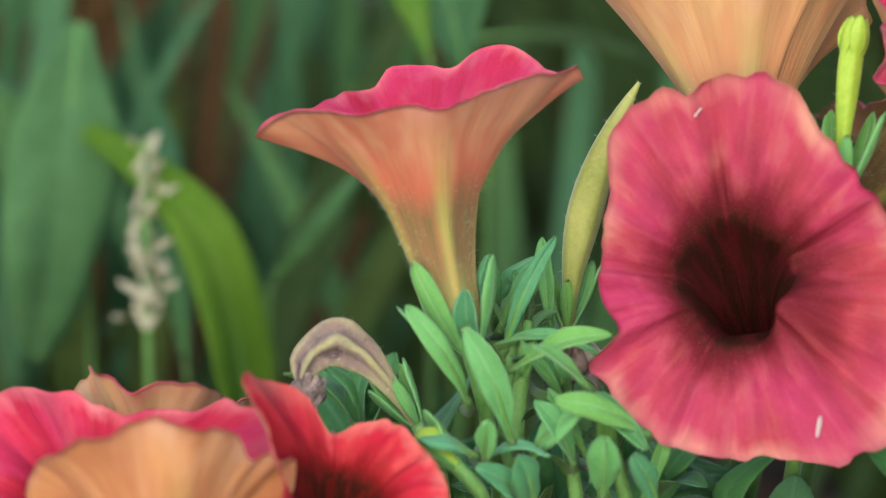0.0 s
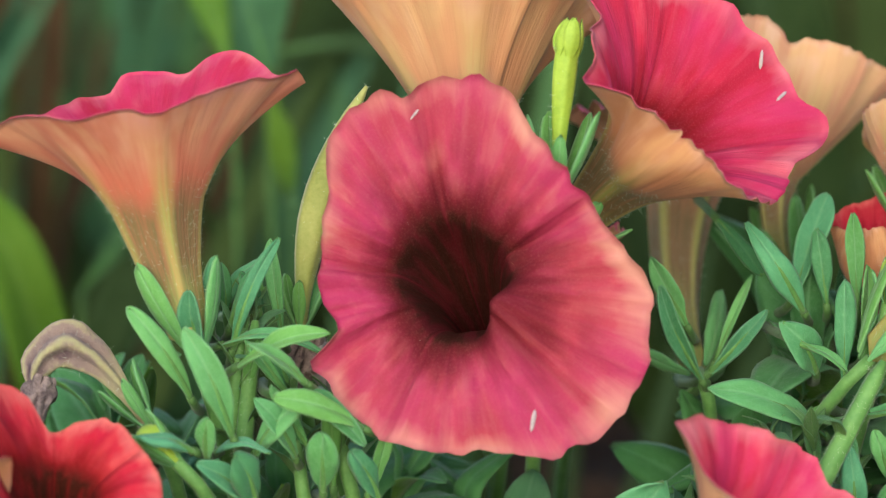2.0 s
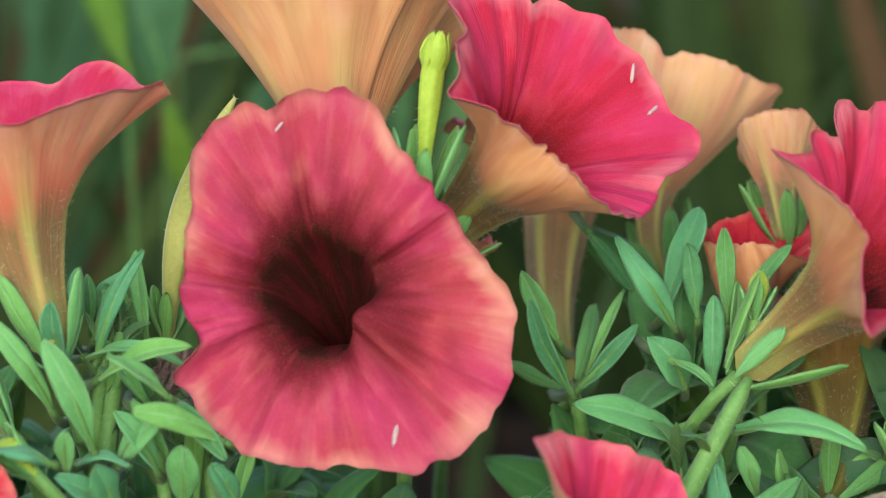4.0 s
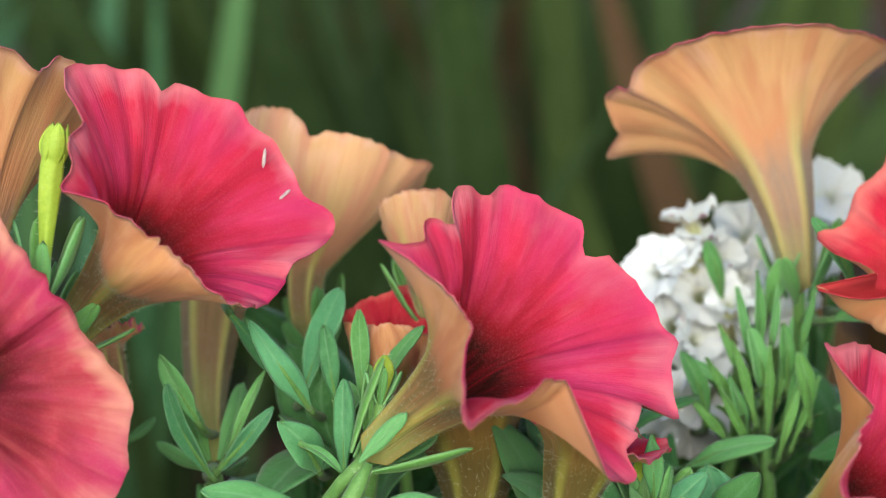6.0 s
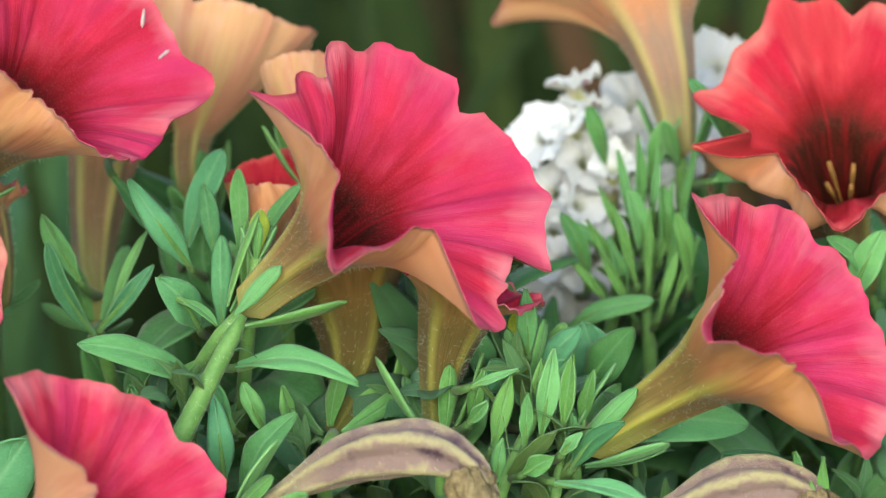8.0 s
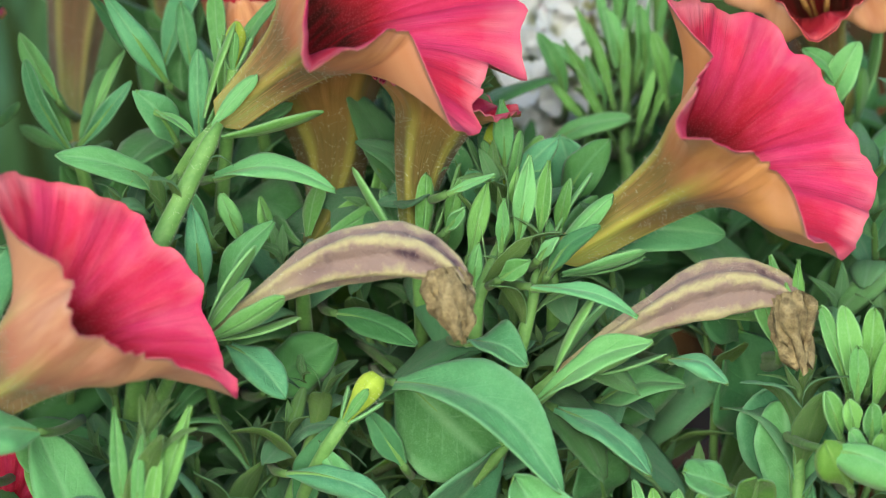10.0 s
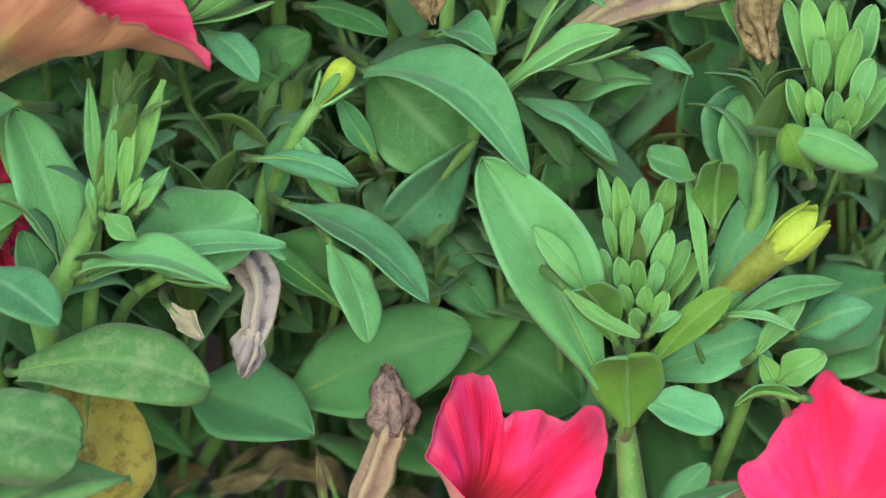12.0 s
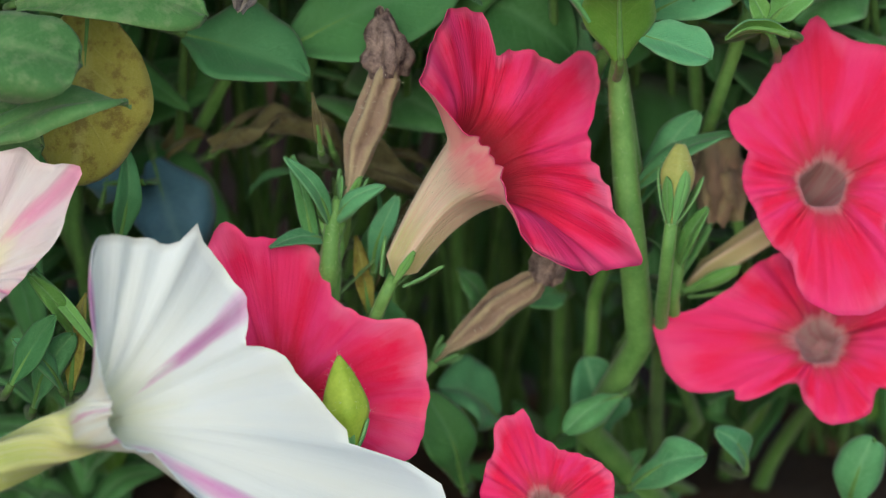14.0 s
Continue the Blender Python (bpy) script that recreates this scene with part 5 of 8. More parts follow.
petunia((0.2127, 0.087, 0.2686), (0.2117, 0.0795, 0.2799), (0.294, -0.305, 0.906), 0.0059, SNOW_IN, WHITE_OUT, seed=45, throat=0.0013, mid=30, tips=[10, 40, -10, 20, 0], roll=689, ruffle=0.0022, hairs=0, sepal=0.006, foot_r=0.0009, cols=50, group="small white flowers", name="small_white_flower", label="small ruffled white flower in a dense cluster")
petunia((0.2235, 0.0876, 0.263), (0.2228, 0.0802, 0.2745), (0.467, -0.736, 0.491), 0.0064, SNOW_IN, WHITE_OUT, seed=46, throat=0.0013, mid=30, tips=[-10, 5, 40, 0, 30], roll=726, ruffle=0.0022, hairs=0, sepal=0.006, foot_r=0.0009, cols=50, group="small white flowers", name="small_white_flower", label="small ruffled white flower in a dense cluster")
petunia((0.2293, 0.0877, 0.259), (0.2278, 0.0803, 0.2705), (0.186, -0.571, 0.8), 0.0061, SNOW_IN, WHITE_OUT, seed=47, throat=0.0013, mid=30, tips=[10, 40, -10, 20, 0], roll=763, ruffle=0.0022, hairs=0, sepal=0.006, foot_r=0.0009, cols=50, group="small white flowers", name="small_white_flower", label="small ruffled white flower in a dense cluster")
petunia((0.2184, 0.0801, 0.2574), (0.2159, 0.0726, 0.2689), (-0.326, -0.399, 0.857), 0.0067, SNOW_IN, WHITE_OUT, seed=48, throat=0.0013, mid=30, tips=[-10, 5, 40, 0, 30], roll=800, ruffle=0.0022, hairs=0, sepal=0.006, foot_r=0.0009, cols=50, group="small white flowers", name="small_white_flower", label="small ruffled white flower in a dense cluster")
petunia((0.2059, 0.077, 0.2535), (0.2052, 0.0696, 0.265), (0.393, -0.607, 0.691), 0.0063, SNOW_IN, WHITE_OUT, seed=49, throat=0.0013, mid=30, tips=[10, 40, -10, 20, 0], roll=837, ruffle=0.0022, hairs=0, sepal=0.006, foot_r=0.0009, cols=50, group="small white flowers", name="small_white_flower", label="small ruffled white flower in a dense cluster")
petunia((0.2129, 0.0765, 0.247), (0.2106, 0.0691, 0.2587), (-0.24, -0.66, 0.712), 0.0067, SNOW_IN, WHITE_OUT, seed=50, throat=0.0013, mid=30, tips=[-10, 5, 40, 0, 30], roll=874, ruffle=0.0022, hairs=0, sepal=0.006, foot_r=0.0009, cols=50, group="small white flowers", name="small_white_flower", label="small ruffled white flower in a dense cluster")
petunia((0.2093, 0.086, 0.2727), (0.2079, 0.0785, 0.284), (0.11, -0.075, 0.991), 0.0055, SNOW_IN, WHITE_OUT, seed=51, throat=0.0013, mid=30, tips=[10, 40, -10, 20, 0], roll=911, ruffle=0.0022, hairs=0, sepal=0.006, foot_r=0.0009, cols=50, group="small white flowers", name="small_white_flower", label="small ruffled white flower in a dense cluster")
petunia((0.2254, 0.0927, 0.2668), (0.2222, 0.0853, 0.2783), (-0.526, -0.406, 0.747), 0.0055, SNOW_IN, WHITE_OUT, seed=52, throat=0.0014, mid=30, tips=[-10, 5, 40, 0, 30], roll=948, ruffle=0.0022, hairs=0, sepal=0.006, foot_r=0.0009, cols=50, group="small white flowers", name="small_white_flower", label="small ruffled white flower in a dense cluster")
petunia((0.2047, 0.0741, 0.2415), (0.2019, 0.0667, 0.2533), (-0.557, -0.576, 0.598), 0.0060, SNOW_IN, WHITE_OUT, seed=53, throat=0.0013, mid=30, tips=[10, 40, -10, 20, 0], roll=985, ruffle=0.0022, hairs=0, sepal=0.006, foot_r=0.0009, cols=50, group="small white flowers", name="small_white_flower", label="small ruffled white flower in a dense cluster")
petunia((0.2157, 0.0772, 0.2377), (0.2144, 0.0699, 0.2495), (0.159, -0.778, 0.608), 0.0067, SNOW_IN, WHITE_OUT, seed=54, throat=0.0013, mid=30, tips=[-10, 5, 40, 0, 30], roll=1022, ruffle=0.0022, hairs=0, sepal=0.006, foot_r=0.0009, cols=50, group="small white flowers", name="small_white_flower", label="small ruffled white flower in a dense cluster")
petunia((0.2345, 0.0995, 0.2649), (0.2337, 0.092, 0.2764), (0.488, -0.467, 0.737), 0.0062, SNOW_IN, WHITE_OUT, seed=55, throat=0.0014, mid=30, tips=[10, 40, -10, 20, 0], roll=1059, ruffle=0.0022, hairs=0, sepal=0.006, foot_r=0.0009, cols=50, group="small white flowers", name="small_white_flower", label="small ruffled white flower in a dense cluster")
petunia((0.219, 0.0805, 0.2509), (0.2184, 0.0731, 0.2625), (0.495, -0.639, 0.588), 0.0055, SNOW_IN, WHITE_OUT, seed=56, throat=0.0013, mid=30, tips=[-10, 5, 40, 0, 30], roll=1096, ruffle=0.0022, hairs=0, sepal=0.006, foot_r=0.0009, cols=50, group="small white flowers", name="small_white_flower", label="small ruffled white flower in a dense cluster")
petunia((0.2149, 0.0768, 0.2609), (0.2131, 0.0694, 0.2724), (-0.014, -0.38, 0.925), 0.0053, SNOW_IN, WHITE_OUT, seed=57, throat=0.0013, mid=30, tips=[10, 40, -10, 20, 0], roll=1133, ruffle=0.0022, hairs=0, sepal=0.006, foot_r=0.0009, cols=50, group="small white flowers", name="small_white_flower", label="small ruffled white flower in a dense cluster")

# ---- buds and spent flowers ----
bud((0.0259, 0.0219, 0.2639), (0.039, 0.0283, 0.3101), 0.0068, BUD_PALE, seed=58, label="long pale green furled petunia bud with fine hairs", sepal=0.012, blunt=0.1, peak=0.45, knee=(0.027, 0.026, 0.2905))
bud((0.0743, 0.0035, 0.2934), (0.0771, 0.0112, 0.3243), 0.0044, BUD, seed=59, label="slim yellow-green flower bud on its stalk", peak=0.82, sepal=0.016, blunt=0.4, petals=BUD, knee=(0.075, 0.0073, 0.3087))
bud((0.2245, -0.0339, 0.164), (0.2518, -0.0359, 0.1892), 0.0069, OLIVE, seed=60, label="hairy olive bud with yellow petal tips about to open", peak=0.8, sepal=0.02, blunt=0.8, petals=BUD, knee=(0.2391, -0.0347, 0.1772))
bud((0.2266, -0.0469, 0.1193), (0.2286, -0.0432, 0.1344), 0.0066, BUD_PALE, seed=61, label="small pale yellow bud", peak=0.6, sepal=0.012, blunt=0.3)
bud((0.1622, -0.0767, 0.0835), (0.1603, -0.0722, 0.1013), 0.0088, BUD, seed=62, label="lime green bud in front of the white petunia", peak=0.45, sepal=0.006, blunt=0.08)
bud((0.1569, -0.0264, 0.2108), (0.1634, -0.0243, 0.2189), 0.0053, BUD, seed=63, label="small lime green opening bud", peak=0.75, sepal=0.007, blunt=0.55)
bud((0.1373, 0.0054, 0.2721), (0.1383, 0.0076, 0.281), 0.0039, BUD, seed=64, label="tiny lime green bud among the leaves", sepal=0.007)
bud((0.0042, -0.0226, 0.2506), (-0.0025, -0.0212, 0.2564), 0.0062, BUD, seed=65, label="small lime green bud", sepal=0.01)
bud((0.1894, 0.007, 0.2453), (0.188, 0.0105, 0.2594), 0.0055, BUD, seed=66, label="small green bud between leaves", sepal=0.012)
bud((0.1977, -0.0058, 0.2356), (0.1972, -0.0044, 0.2408), 0.0043, BUD, seed=67, label="small lime green bud in leaves", sepal=0.008)
spent((0.1319, -0.0227, 0.2273), (0.1669, -0.0293, 0.2562), (0.1806, -0.0363, 0.2373), 0.0098, SPENT, CRUMPLE, seed=68, drop=(0.23, -0.37, -0.9), tip_size=0.0095, slim=0.5, label="spent petunia, beige and purple ribbed tube with a drooping crumpled end", hang=(0.1757, -0.0363, 0.2401))
spent((0.1979, -0.0210, 0.2171), (0.2339, -0.0239, 0.2444), (0.2435, -0.0285, 0.2295), 0.0098, SPENT, CRUMPLE, seed=69, drop=(0.18, -0.37, -0.91), tip_size=0.01, slim=0.45, label="spent petunia, beige and mauve tube with shrivelled hanging petals", hang=(0.2406, -0.0289, 0.2313))
spent((0.1275, -0.0303, 0.1784), (0.1539, -0.0373, 0.1918), (0.1432, -0.0439, 0.1651), 0.0069, SPENT_GREY, SPENT_GREY, seed=70, drop=(-0.26, -0.26, -0.93), tip_size=0.0064, slim=0.75, label="grey dried petunia curled over between leaves", sepal=0.01, hang=(0.144, -0.0429, 0.1693))
spent((0.1624, -0.0403, 0.1223), (0.1670, -0.0367, 0.1369), (0.1722, -0.0333, 0.1504), 0.0066, SPENT_BROWN, CRUMPLE_DARK, seed=71, drop=(-0.09, 0.19, 0.98), tip_size=0.0091, slim=0.8, label="brown withered petunia standing upright with a crumpled knob", sepal=0.006, hang=(0.1714, -0.0337, 0.1488))
spent((-0.0029, 0.0003, 0.2513), (-0.0207, 0.0068, 0.2772), (-0.0243, -0.0004, 0.2571), 0.0082, SPENT, CRUMPLE_DARK, seed=72, drop=(-0.15, -0.41, -0.86), tip_size=0.0066, slim=0.5, label="spent petunia curled over, pale ribs and dark grooves", sepal=0.012, hang=(-0.0226, -0.0000, 0.2586))
spent((0.1807, -0.0344, 0.0871), (0.1909, -0.0353, 0.0969), (0.2026, -0.0383, 0.1066), 0.0058, SPENT_BROWN, CRUMPLE_DARK, seed=73, drop=(0.3, 0.1, 0.9), tip_size=0.0075, slim=0.95, sepal=0.006, label="withered petunia, long beige tube with a purple shrivelled end")
spent((0.2446, -0.0163, 0.1107), (0.2423, -0.014, 0.1199), (0.24, -0.0128, 0.1245), 0.0105, SPENT_BROWN, SPENT_BROWN, seed=74, drop=(-0.01, -0.28, -0.96), tip_size=0.0128, label="dark brown dried flower behind a stem", sepal=0)
spent((0.0313, 0.0185, 0.2502), (0.0303, 0.0206, 0.2587), (0.027, 0.0212, 0.2608), 0.0066, SPENT_GREY, CRUMPLE_DARK, seed=75, drop=(-0.29, -0.22, -0.93), tip_size=0.0088, label="grey withered flower tucked behind a petunia", sepal=0)

# ---- leaves at the top ----
leaf((0.0062, -0.0102, 0.2593), (-0.0041, -0.0138, 0.2775), 0.0055, (-0.01, -0.64, 0.77), LEAF_PALE, seed=76, peak=0.58, point=0.75, bulge=0.08)
leaf((0.0142, -0.0167, 0.2536), (0.0065, -0.0197, 0.2748), 0.0060, (-0.01, -0.64, 0.77), LEAF_PALE, seed=77, peak=0.58, point=0.75, bulge=0.08)
leaf((0.0135, 0.0035, 0.2646), (0.0213, 0.0007, 0.2863), 0.0040, (-0.01, -0.64, 0.77), LEAF, seed=78, peak=0.58, point=0.75, bulge=0.08)
leaf((0.0129, 0.0075, 0.268), (0.0189, 0.0026, 0.2813), 0.0048, (-0.01, -0.64, 0.77), LEAF, seed=79, peak=0.58, point=0.75, bulge=0.08)
leaf((0.0151, -0.0088, 0.2648), (0.0309, -0.0148, 0.2736), 0.0043, (-0.01, -0.64, 0.77), LEAF_PALE, seed=80, peak=0.58, point=0.75, bulge=0.08)
leaf((0.038, -0.0164, 0.2549), (0.0227, -0.0226, 0.2633), 0.0058, (-0.01, -0.64, 0.77), LEAF_PALE, seed=81, peak=0.58, point=0.75, bulge=0.08)
leaf((0.0277, -0.0144, 0.263), (0.0175, -0.0203, 0.2722), 0.0043, (-0.01, -0.64, 0.77), LEAF_PALE, seed=82, peak=0.58, point=0.75, bulge=0.08)
leaf((0.0093, 0.0075, 0.268), (0.0104, 0.0028, 0.2824), 0.0043, (-0.01, -0.64, 0.77), LEAF, seed=83, peak=0.58, point=0.75, bulge=0.08)
leaf((0.0181, -0.0127, 0.2491), (0.0262, -0.0181, 0.2604), 0.0068, (-0.01, -0.64, 0.77), LEAF_PALE, seed=84, peak=0.58, point=0.75, bulge=0.08)
leaf((0.0096, -0.0186, 0.2504), (0.01, -0.0246, 0.2592), 0.0049, (-0.01, -0.64, 0.77), LEAF_PALE, seed=85, peak=0.58, point=0.75, bulge=0.08)
leaf((0.0071, -0.0202, 0.252), (-0.0015, -0.0271, 0.2574), 0.0047, (-0.01, -0.64, 0.77), LEAF, seed=86, peak=0.58, point=0.75, bulge=0.08)
leaf((0.0186, 0.0126, 0.2677), (0.0157, 0.0069, 0.2781), 0.0039, (-0.01, -0.64, 0.77), LEAF_DARK, seed=87, peak=0.58, point=0.75, bulge=0.08)
leaf((0.0307, -0.0172, 0.2433), (0.0308, -0.0224, 0.2557), 0.0070, (-0.01, -0.64, 0.77), LEAF_PALE, seed=88, peak=0.58, point=0.75, bulge=0.08)
leaf((0.0183, -0.0196, 0.242), (0.0156, -0.0253, 0.2524), 0.0084, (-0.01, -0.64, 0.77), LEAF_DARK, seed=89, peak=0.58, point=0.75, bulge=0.08)
leaf((0.0254, -0.0128, 0.2485), (0.0195, -0.018, 0.2609), 0.0047, (-0.01, -0.64, 0.77), LEAF, seed=90, peak=0.58, point=0.75, bulge=0.08)
leaf((0.041, -0.0149, 0.2403), (0.0359, -0.0203, 0.2518), 0.0057, (-0.01, -0.64, 0.77), LEAF, seed=91, peak=0.58, point=0.75, bulge=0.08)
leaf((0.182, 0.0118, 0.244), (0.1783, 0.0068, 0.2572), 0.0070, (-0.03, -0.62, 0.78), LEAF, seed=110, peak=0.58, point=0.75, bulge=0.08)
leaf((0.1936, 0.0171, 0.2444), (0.1965, 0.0116, 0.2554), 0.0061, (-0.03, -0.62, 0.78), LEAF_PALE, seed=111, peak=0.58, point=0.75, bulge=0.08)
leaf((0.2002, 0.0384, 0.2473), (0.2169, 0.0322, 0.2554), 0.0063, (-0.03, -0.62, 0.78), LEAF_PALE, seed=112, peak=0.58, point=0.75, bulge=0.08)
leaf((0.206, 0.0503, 0.2535), (0.2008, 0.046, 0.2694), 0.0042, (-0.03, -0.62, 0.78), LEAF_PALE, seed=113, peak=0.58, point=0.75, bulge=0.08)
leaf((0.218, 0.0513, 0.2579), (0.2149, 0.047, 0.2737), 0.0047, (-0.03, -0.62, 0.78), LEAF_PALE, seed=114, peak=0.58, point=0.75, bulge=0.08)
leaf((0.2228, 0.0519, 0.2601), (0.2214, 0.0471, 0.2741), 0.0042, (-0.03, -0.62, 0.78), LEAF_PALE, seed=115, peak=0.58, point=0.75, bulge=0.08)
leaf((0.2146, 0.0527, 0.2551), (0.2021, 0.0476, 0.2677), 0.0036, (-0.03, -0.62, 0.78), LEAF_PALE, seed=116, peak=0.58, point=0.75, bulge=0.08)
leaf((0.2267, 0.0453, 0.2545), (0.2236, 0.041, 0.2703), 0.0042, (-0.03, -0.62, 0.78), LEAF_PALE, seed=117, peak=0.58, point=0.75, bulge=0.08)
leaf((0.2142, 0.0491, 0.2488), (0.2101, 0.0448, 0.2647), 0.0042, (-0.03, -0.62, 0.78), LEAF_PALE, seed=118, peak=0.58, point=0.75, bulge=0.08)
leaf((0.2207, 0.0653, 0.2727), (0.2259, 0.0607, 0.2872), 0.0054, (-0.03, -0.62, 0.78), LEAF_PALE, seed=119, peak=0.58, point=0.75, bulge=0.08)
leaf((0.2116, 0.0708, 0.274), (0.2074, 0.0659, 0.2875), 0.0048, (-0.03, -0.62, 0.78), LEAF_PALE, seed=120, peak=0.58, point=0.75, bulge=0.08)
leaf((0.2311, 0.0456, 0.2762), (0.2404, 0.0381, 0.279), 0.0063, (-0.03, -0.62, 0.78), LEAF_PALE, seed=121, peak=0.58, point=0.75, bulge=0.08)
leaf((0.2359, 0.0467, 0.2806), (0.2257, 0.0429, 0.2983), 0.0046, (-0.03, -0.62, 0.78), LEAF, seed=122, peak=0.58, point=0.75, bulge=0.08)
leaf((0.2552, 0.02, 0.2564), (0.2608, 0.0158, 0.2726), 0.0061, (-0.03, -0.62, 0.78), LEAF_PALE, seed=123, peak=0.58, point=0.75, bulge=0.08)
leaf((0.2587, 0.0211, 0.2607), (0.2517, 0.0156, 0.2717), 0.0051, (-0.03, -0.62, 0.78), LEAF_PALE, seed=124, peak=0.58, point=0.75, bulge=0.08)
leaf((0.2053, 0.0199, 0.235), (0.2025, 0.0163, 0.2538), 0.0112, (-0.03, -0.62, 0.78), LEAF, seed=125, peak=0.58, point=0.75, bulge=0.08)
leaf((0.1935, 0.0149, 0.2357), (0.1841, 0.0103, 0.2502), 0.0091, (-0.03, -0.62, 0.78), LEAF, seed=126, peak=0.58, point=0.75, bulge=0.08)
leaf((0.177, 0.0038, 0.2327), (0.18, -0.0006, 0.2479), 0.0080, (-0.03, -0.62, 0.78), LEAF_PALE, seed=127, peak=0.58, point=0.75, bulge=0.08)

leaf((0.1044, 0.0259, 0.2515), (0.0952, 0.0228, 0.2697), 0.0039, (-0.5, -0.7, 0.5), LEAF, seed=601, peak=0.6, point=0.8, bulge=0.04, fold=0.3)
leaf((0.1017, 0.0306, 0.2614), (0.0946, 0.0304, 0.2748), 0.0055, (-0.2, -0.8, 0.55), LEAF_PALE, seed=602, peak=0.6, point=0.8, bulge=0.04, fold=0.3)
leaf((0.1061, 0.0261, 0.2529), (0.1168, 0.0227, 0.2662), 0.0036, (0.4, -0.75, 0.5), LEAF, seed=603, peak=0.6, point=0.8, bulge=0.04, fold=0.3)
leaf((0.1076, 0.0305, 0.2541), (0.1149, 0.0344, 0.2706), 0.0025, (-0.05, -0.8, 0.6), LEAF_PALE, seed=604, peak=0.6, point=0.8, bulge=0.04, fold=0.3)
leaf((0.1265, 0.0085, 0.2452), (0.1034, -0.0014, 0.2580), 0.0091, (-0.1, -0.55, 0.83), LEAF, seed=605, bulge=0.10, fold=0.25, wave=0.08)
leaf((0.1232, 0.0311, 0.2678), (0.1302, 0.0396, 0.2863), 0.0066, (-0.2, -0.85, 0.5), LEAF, seed=606, peak=0.6, point=0.8, bulge=0.04, fold=0.3)
leaf((0.1345, 0.0238, 0.2660), (0.1338, 0.0285, 0.2842), 0.0038, (-0.1, -0.85, 0.5), LEAF_PALE, seed=607, peak=0.6, point=0.8, bulge=0.04, fold=0.3)
leaf((0.1376, 0.0246, 0.2698), (0.1454, 0.0213, 0.2829), 0.0041, (-0.3, -0.7, 0.6), LEAF_PALE, seed=608, peak=0.6, point=0.8, bulge=0.04, fold=0.3)
leaf((0.1303, 0.0109, 0.2554), (0.1304, 0.0138, 0.2745), 0.0055, (-0.1, -0.85, 0.5), LEAF, seed=609, peak=0.6, point=0.8, bulge=0.04, fold=0.3)
leaf((0.1240, 0.0242, 0.2656), (0.1137, 0.0190, 0.2829), 0.0065, (-0.35, -0.6, 0.7), LEAF, seed=610, bulge=0.10, fold=0.25, hook=0.3)
leaf((0.1087, 0.0413, 0.2802), (0.1169, 0.0323, 0.2711), 0.0048, (0.1, -0.75, 0.65), LEAF_DARK, seed=611, peak=0.6, point=0.8, bulge=0.04, fold=0.3)
leaf((0.1254, 0.0154, 0.2559), (0.1189, 0.0104, 0.2670), 0.0080, (-0.2, -0.6, 0.75), LEAF, seed=612, bulge=0.12, fold=0.2)
leaf((0.1291, 0.0282, 0.2661), (0.1270, 0.0301, 0.2808), 0.0048, (-0.1, -0.85, 0.5), LEAF, seed=613, peak=0.6, point=0.8, bulge=0.04, fold=0.3)
leaf((0.1349, 0.0160, 0.2601), (0.1356, 0.0181, 0.2763), 0.0045, (0.2, -0.85, 0.5), LEAF_PALE, seed=614, peak=0.6, point=0.8, bulge=0.04, fold=0.3)
leaf((0.1333, -0.0024, 0.2526), (0.1549, -0.0153, 0.2555), 0.0076, (-0.05, -0.5, 0.86), LEAF, seed=615, bulge=0.10, fold=0.3, wave=0.08)
leaf((0.1215, 0.0113, 0.2630), (0.1293, 0.0021, 0.2610), 0.0029, (0.1, -0.6, 0.75), LEAF_PALE, seed=616, peak=0.6, point=0.8, bulge=0.04, fold=0.3)
leaf((0.1118, 0.0115, 0.2376), (0.1267, 0.0081, 0.2517), 0.0045, (0.2, -0.7, 0.65), LEAF_PALE, seed=617, bulge=0.05, fold=0.3)
leaf((0.1320, 0.0005, 0.2396), (0.1275, -0.0025, 0.2511), 0.0050, (-0.3, -0.7, 0.6), LEAF, seed=618, peak=0.6, point=0.8, bulge=0.04, fold=0.3)
leaf((0.1385, 0.0017, 0.2378), (0.1345, -0.0034, 0.2489), 0.0051, (-0.2, -0.75, 0.6), LEAF_PALE, seed=619, peak=0.6, point=0.8, bulge=0.04, fold=0.3)
leaf((0.1440, 0.0032, 0.2366), (0.1420, -0.0001, 0.2476), 0.0044, (0.2, -0.8, 0.6), LEAF_PALE, seed=620, peak=0.6, point=0.8, bulge=0.04, fold=0.3)
leaf((0.1161, 0.0120, 0.2326), (0.1122, 0.0093, 0.2454), 0.0056, (-0.1, -0.8, 0.6), LEAF, seed=621, peak=0.6, point=0.8, bulge=0.04, fold=0.3)
leaf((0.1518, 0.0083, 0.2340), (0.1608, 0.0064, 0.2449), 0.0045, (0.3, -0.7, 0.6), LEAF_PALE, seed=622, peak=0.6, point=0.8, bulge=0.04, fold=0.3)
leaf((0.1609, 0.0153, 0.2313), (0.1682, 0.0189, 0.2548), 0.0041, (0.5, -0.75, 0.4), LEAF_PALE, seed=623, peak=0.6, point=0.8, bulge=0.04, fold=0.3)
leaf((0.1871, 0.0155, 0.2459), (0.1890, 0.0173, 0.2611), 0.0061, (-0.1, -0.85, 0.5), LEAF, seed=624, peak=0.6, point=0.8, bulge=0.04, fold=0.3)
leaf((0.1899, 0.0088, 0.2444), (0.1996, 0.0053, 0.2569), 0.0078, (0.1, -0.7, 0.7), LEAF, seed=625, bulge=0.08, fold=0.2)
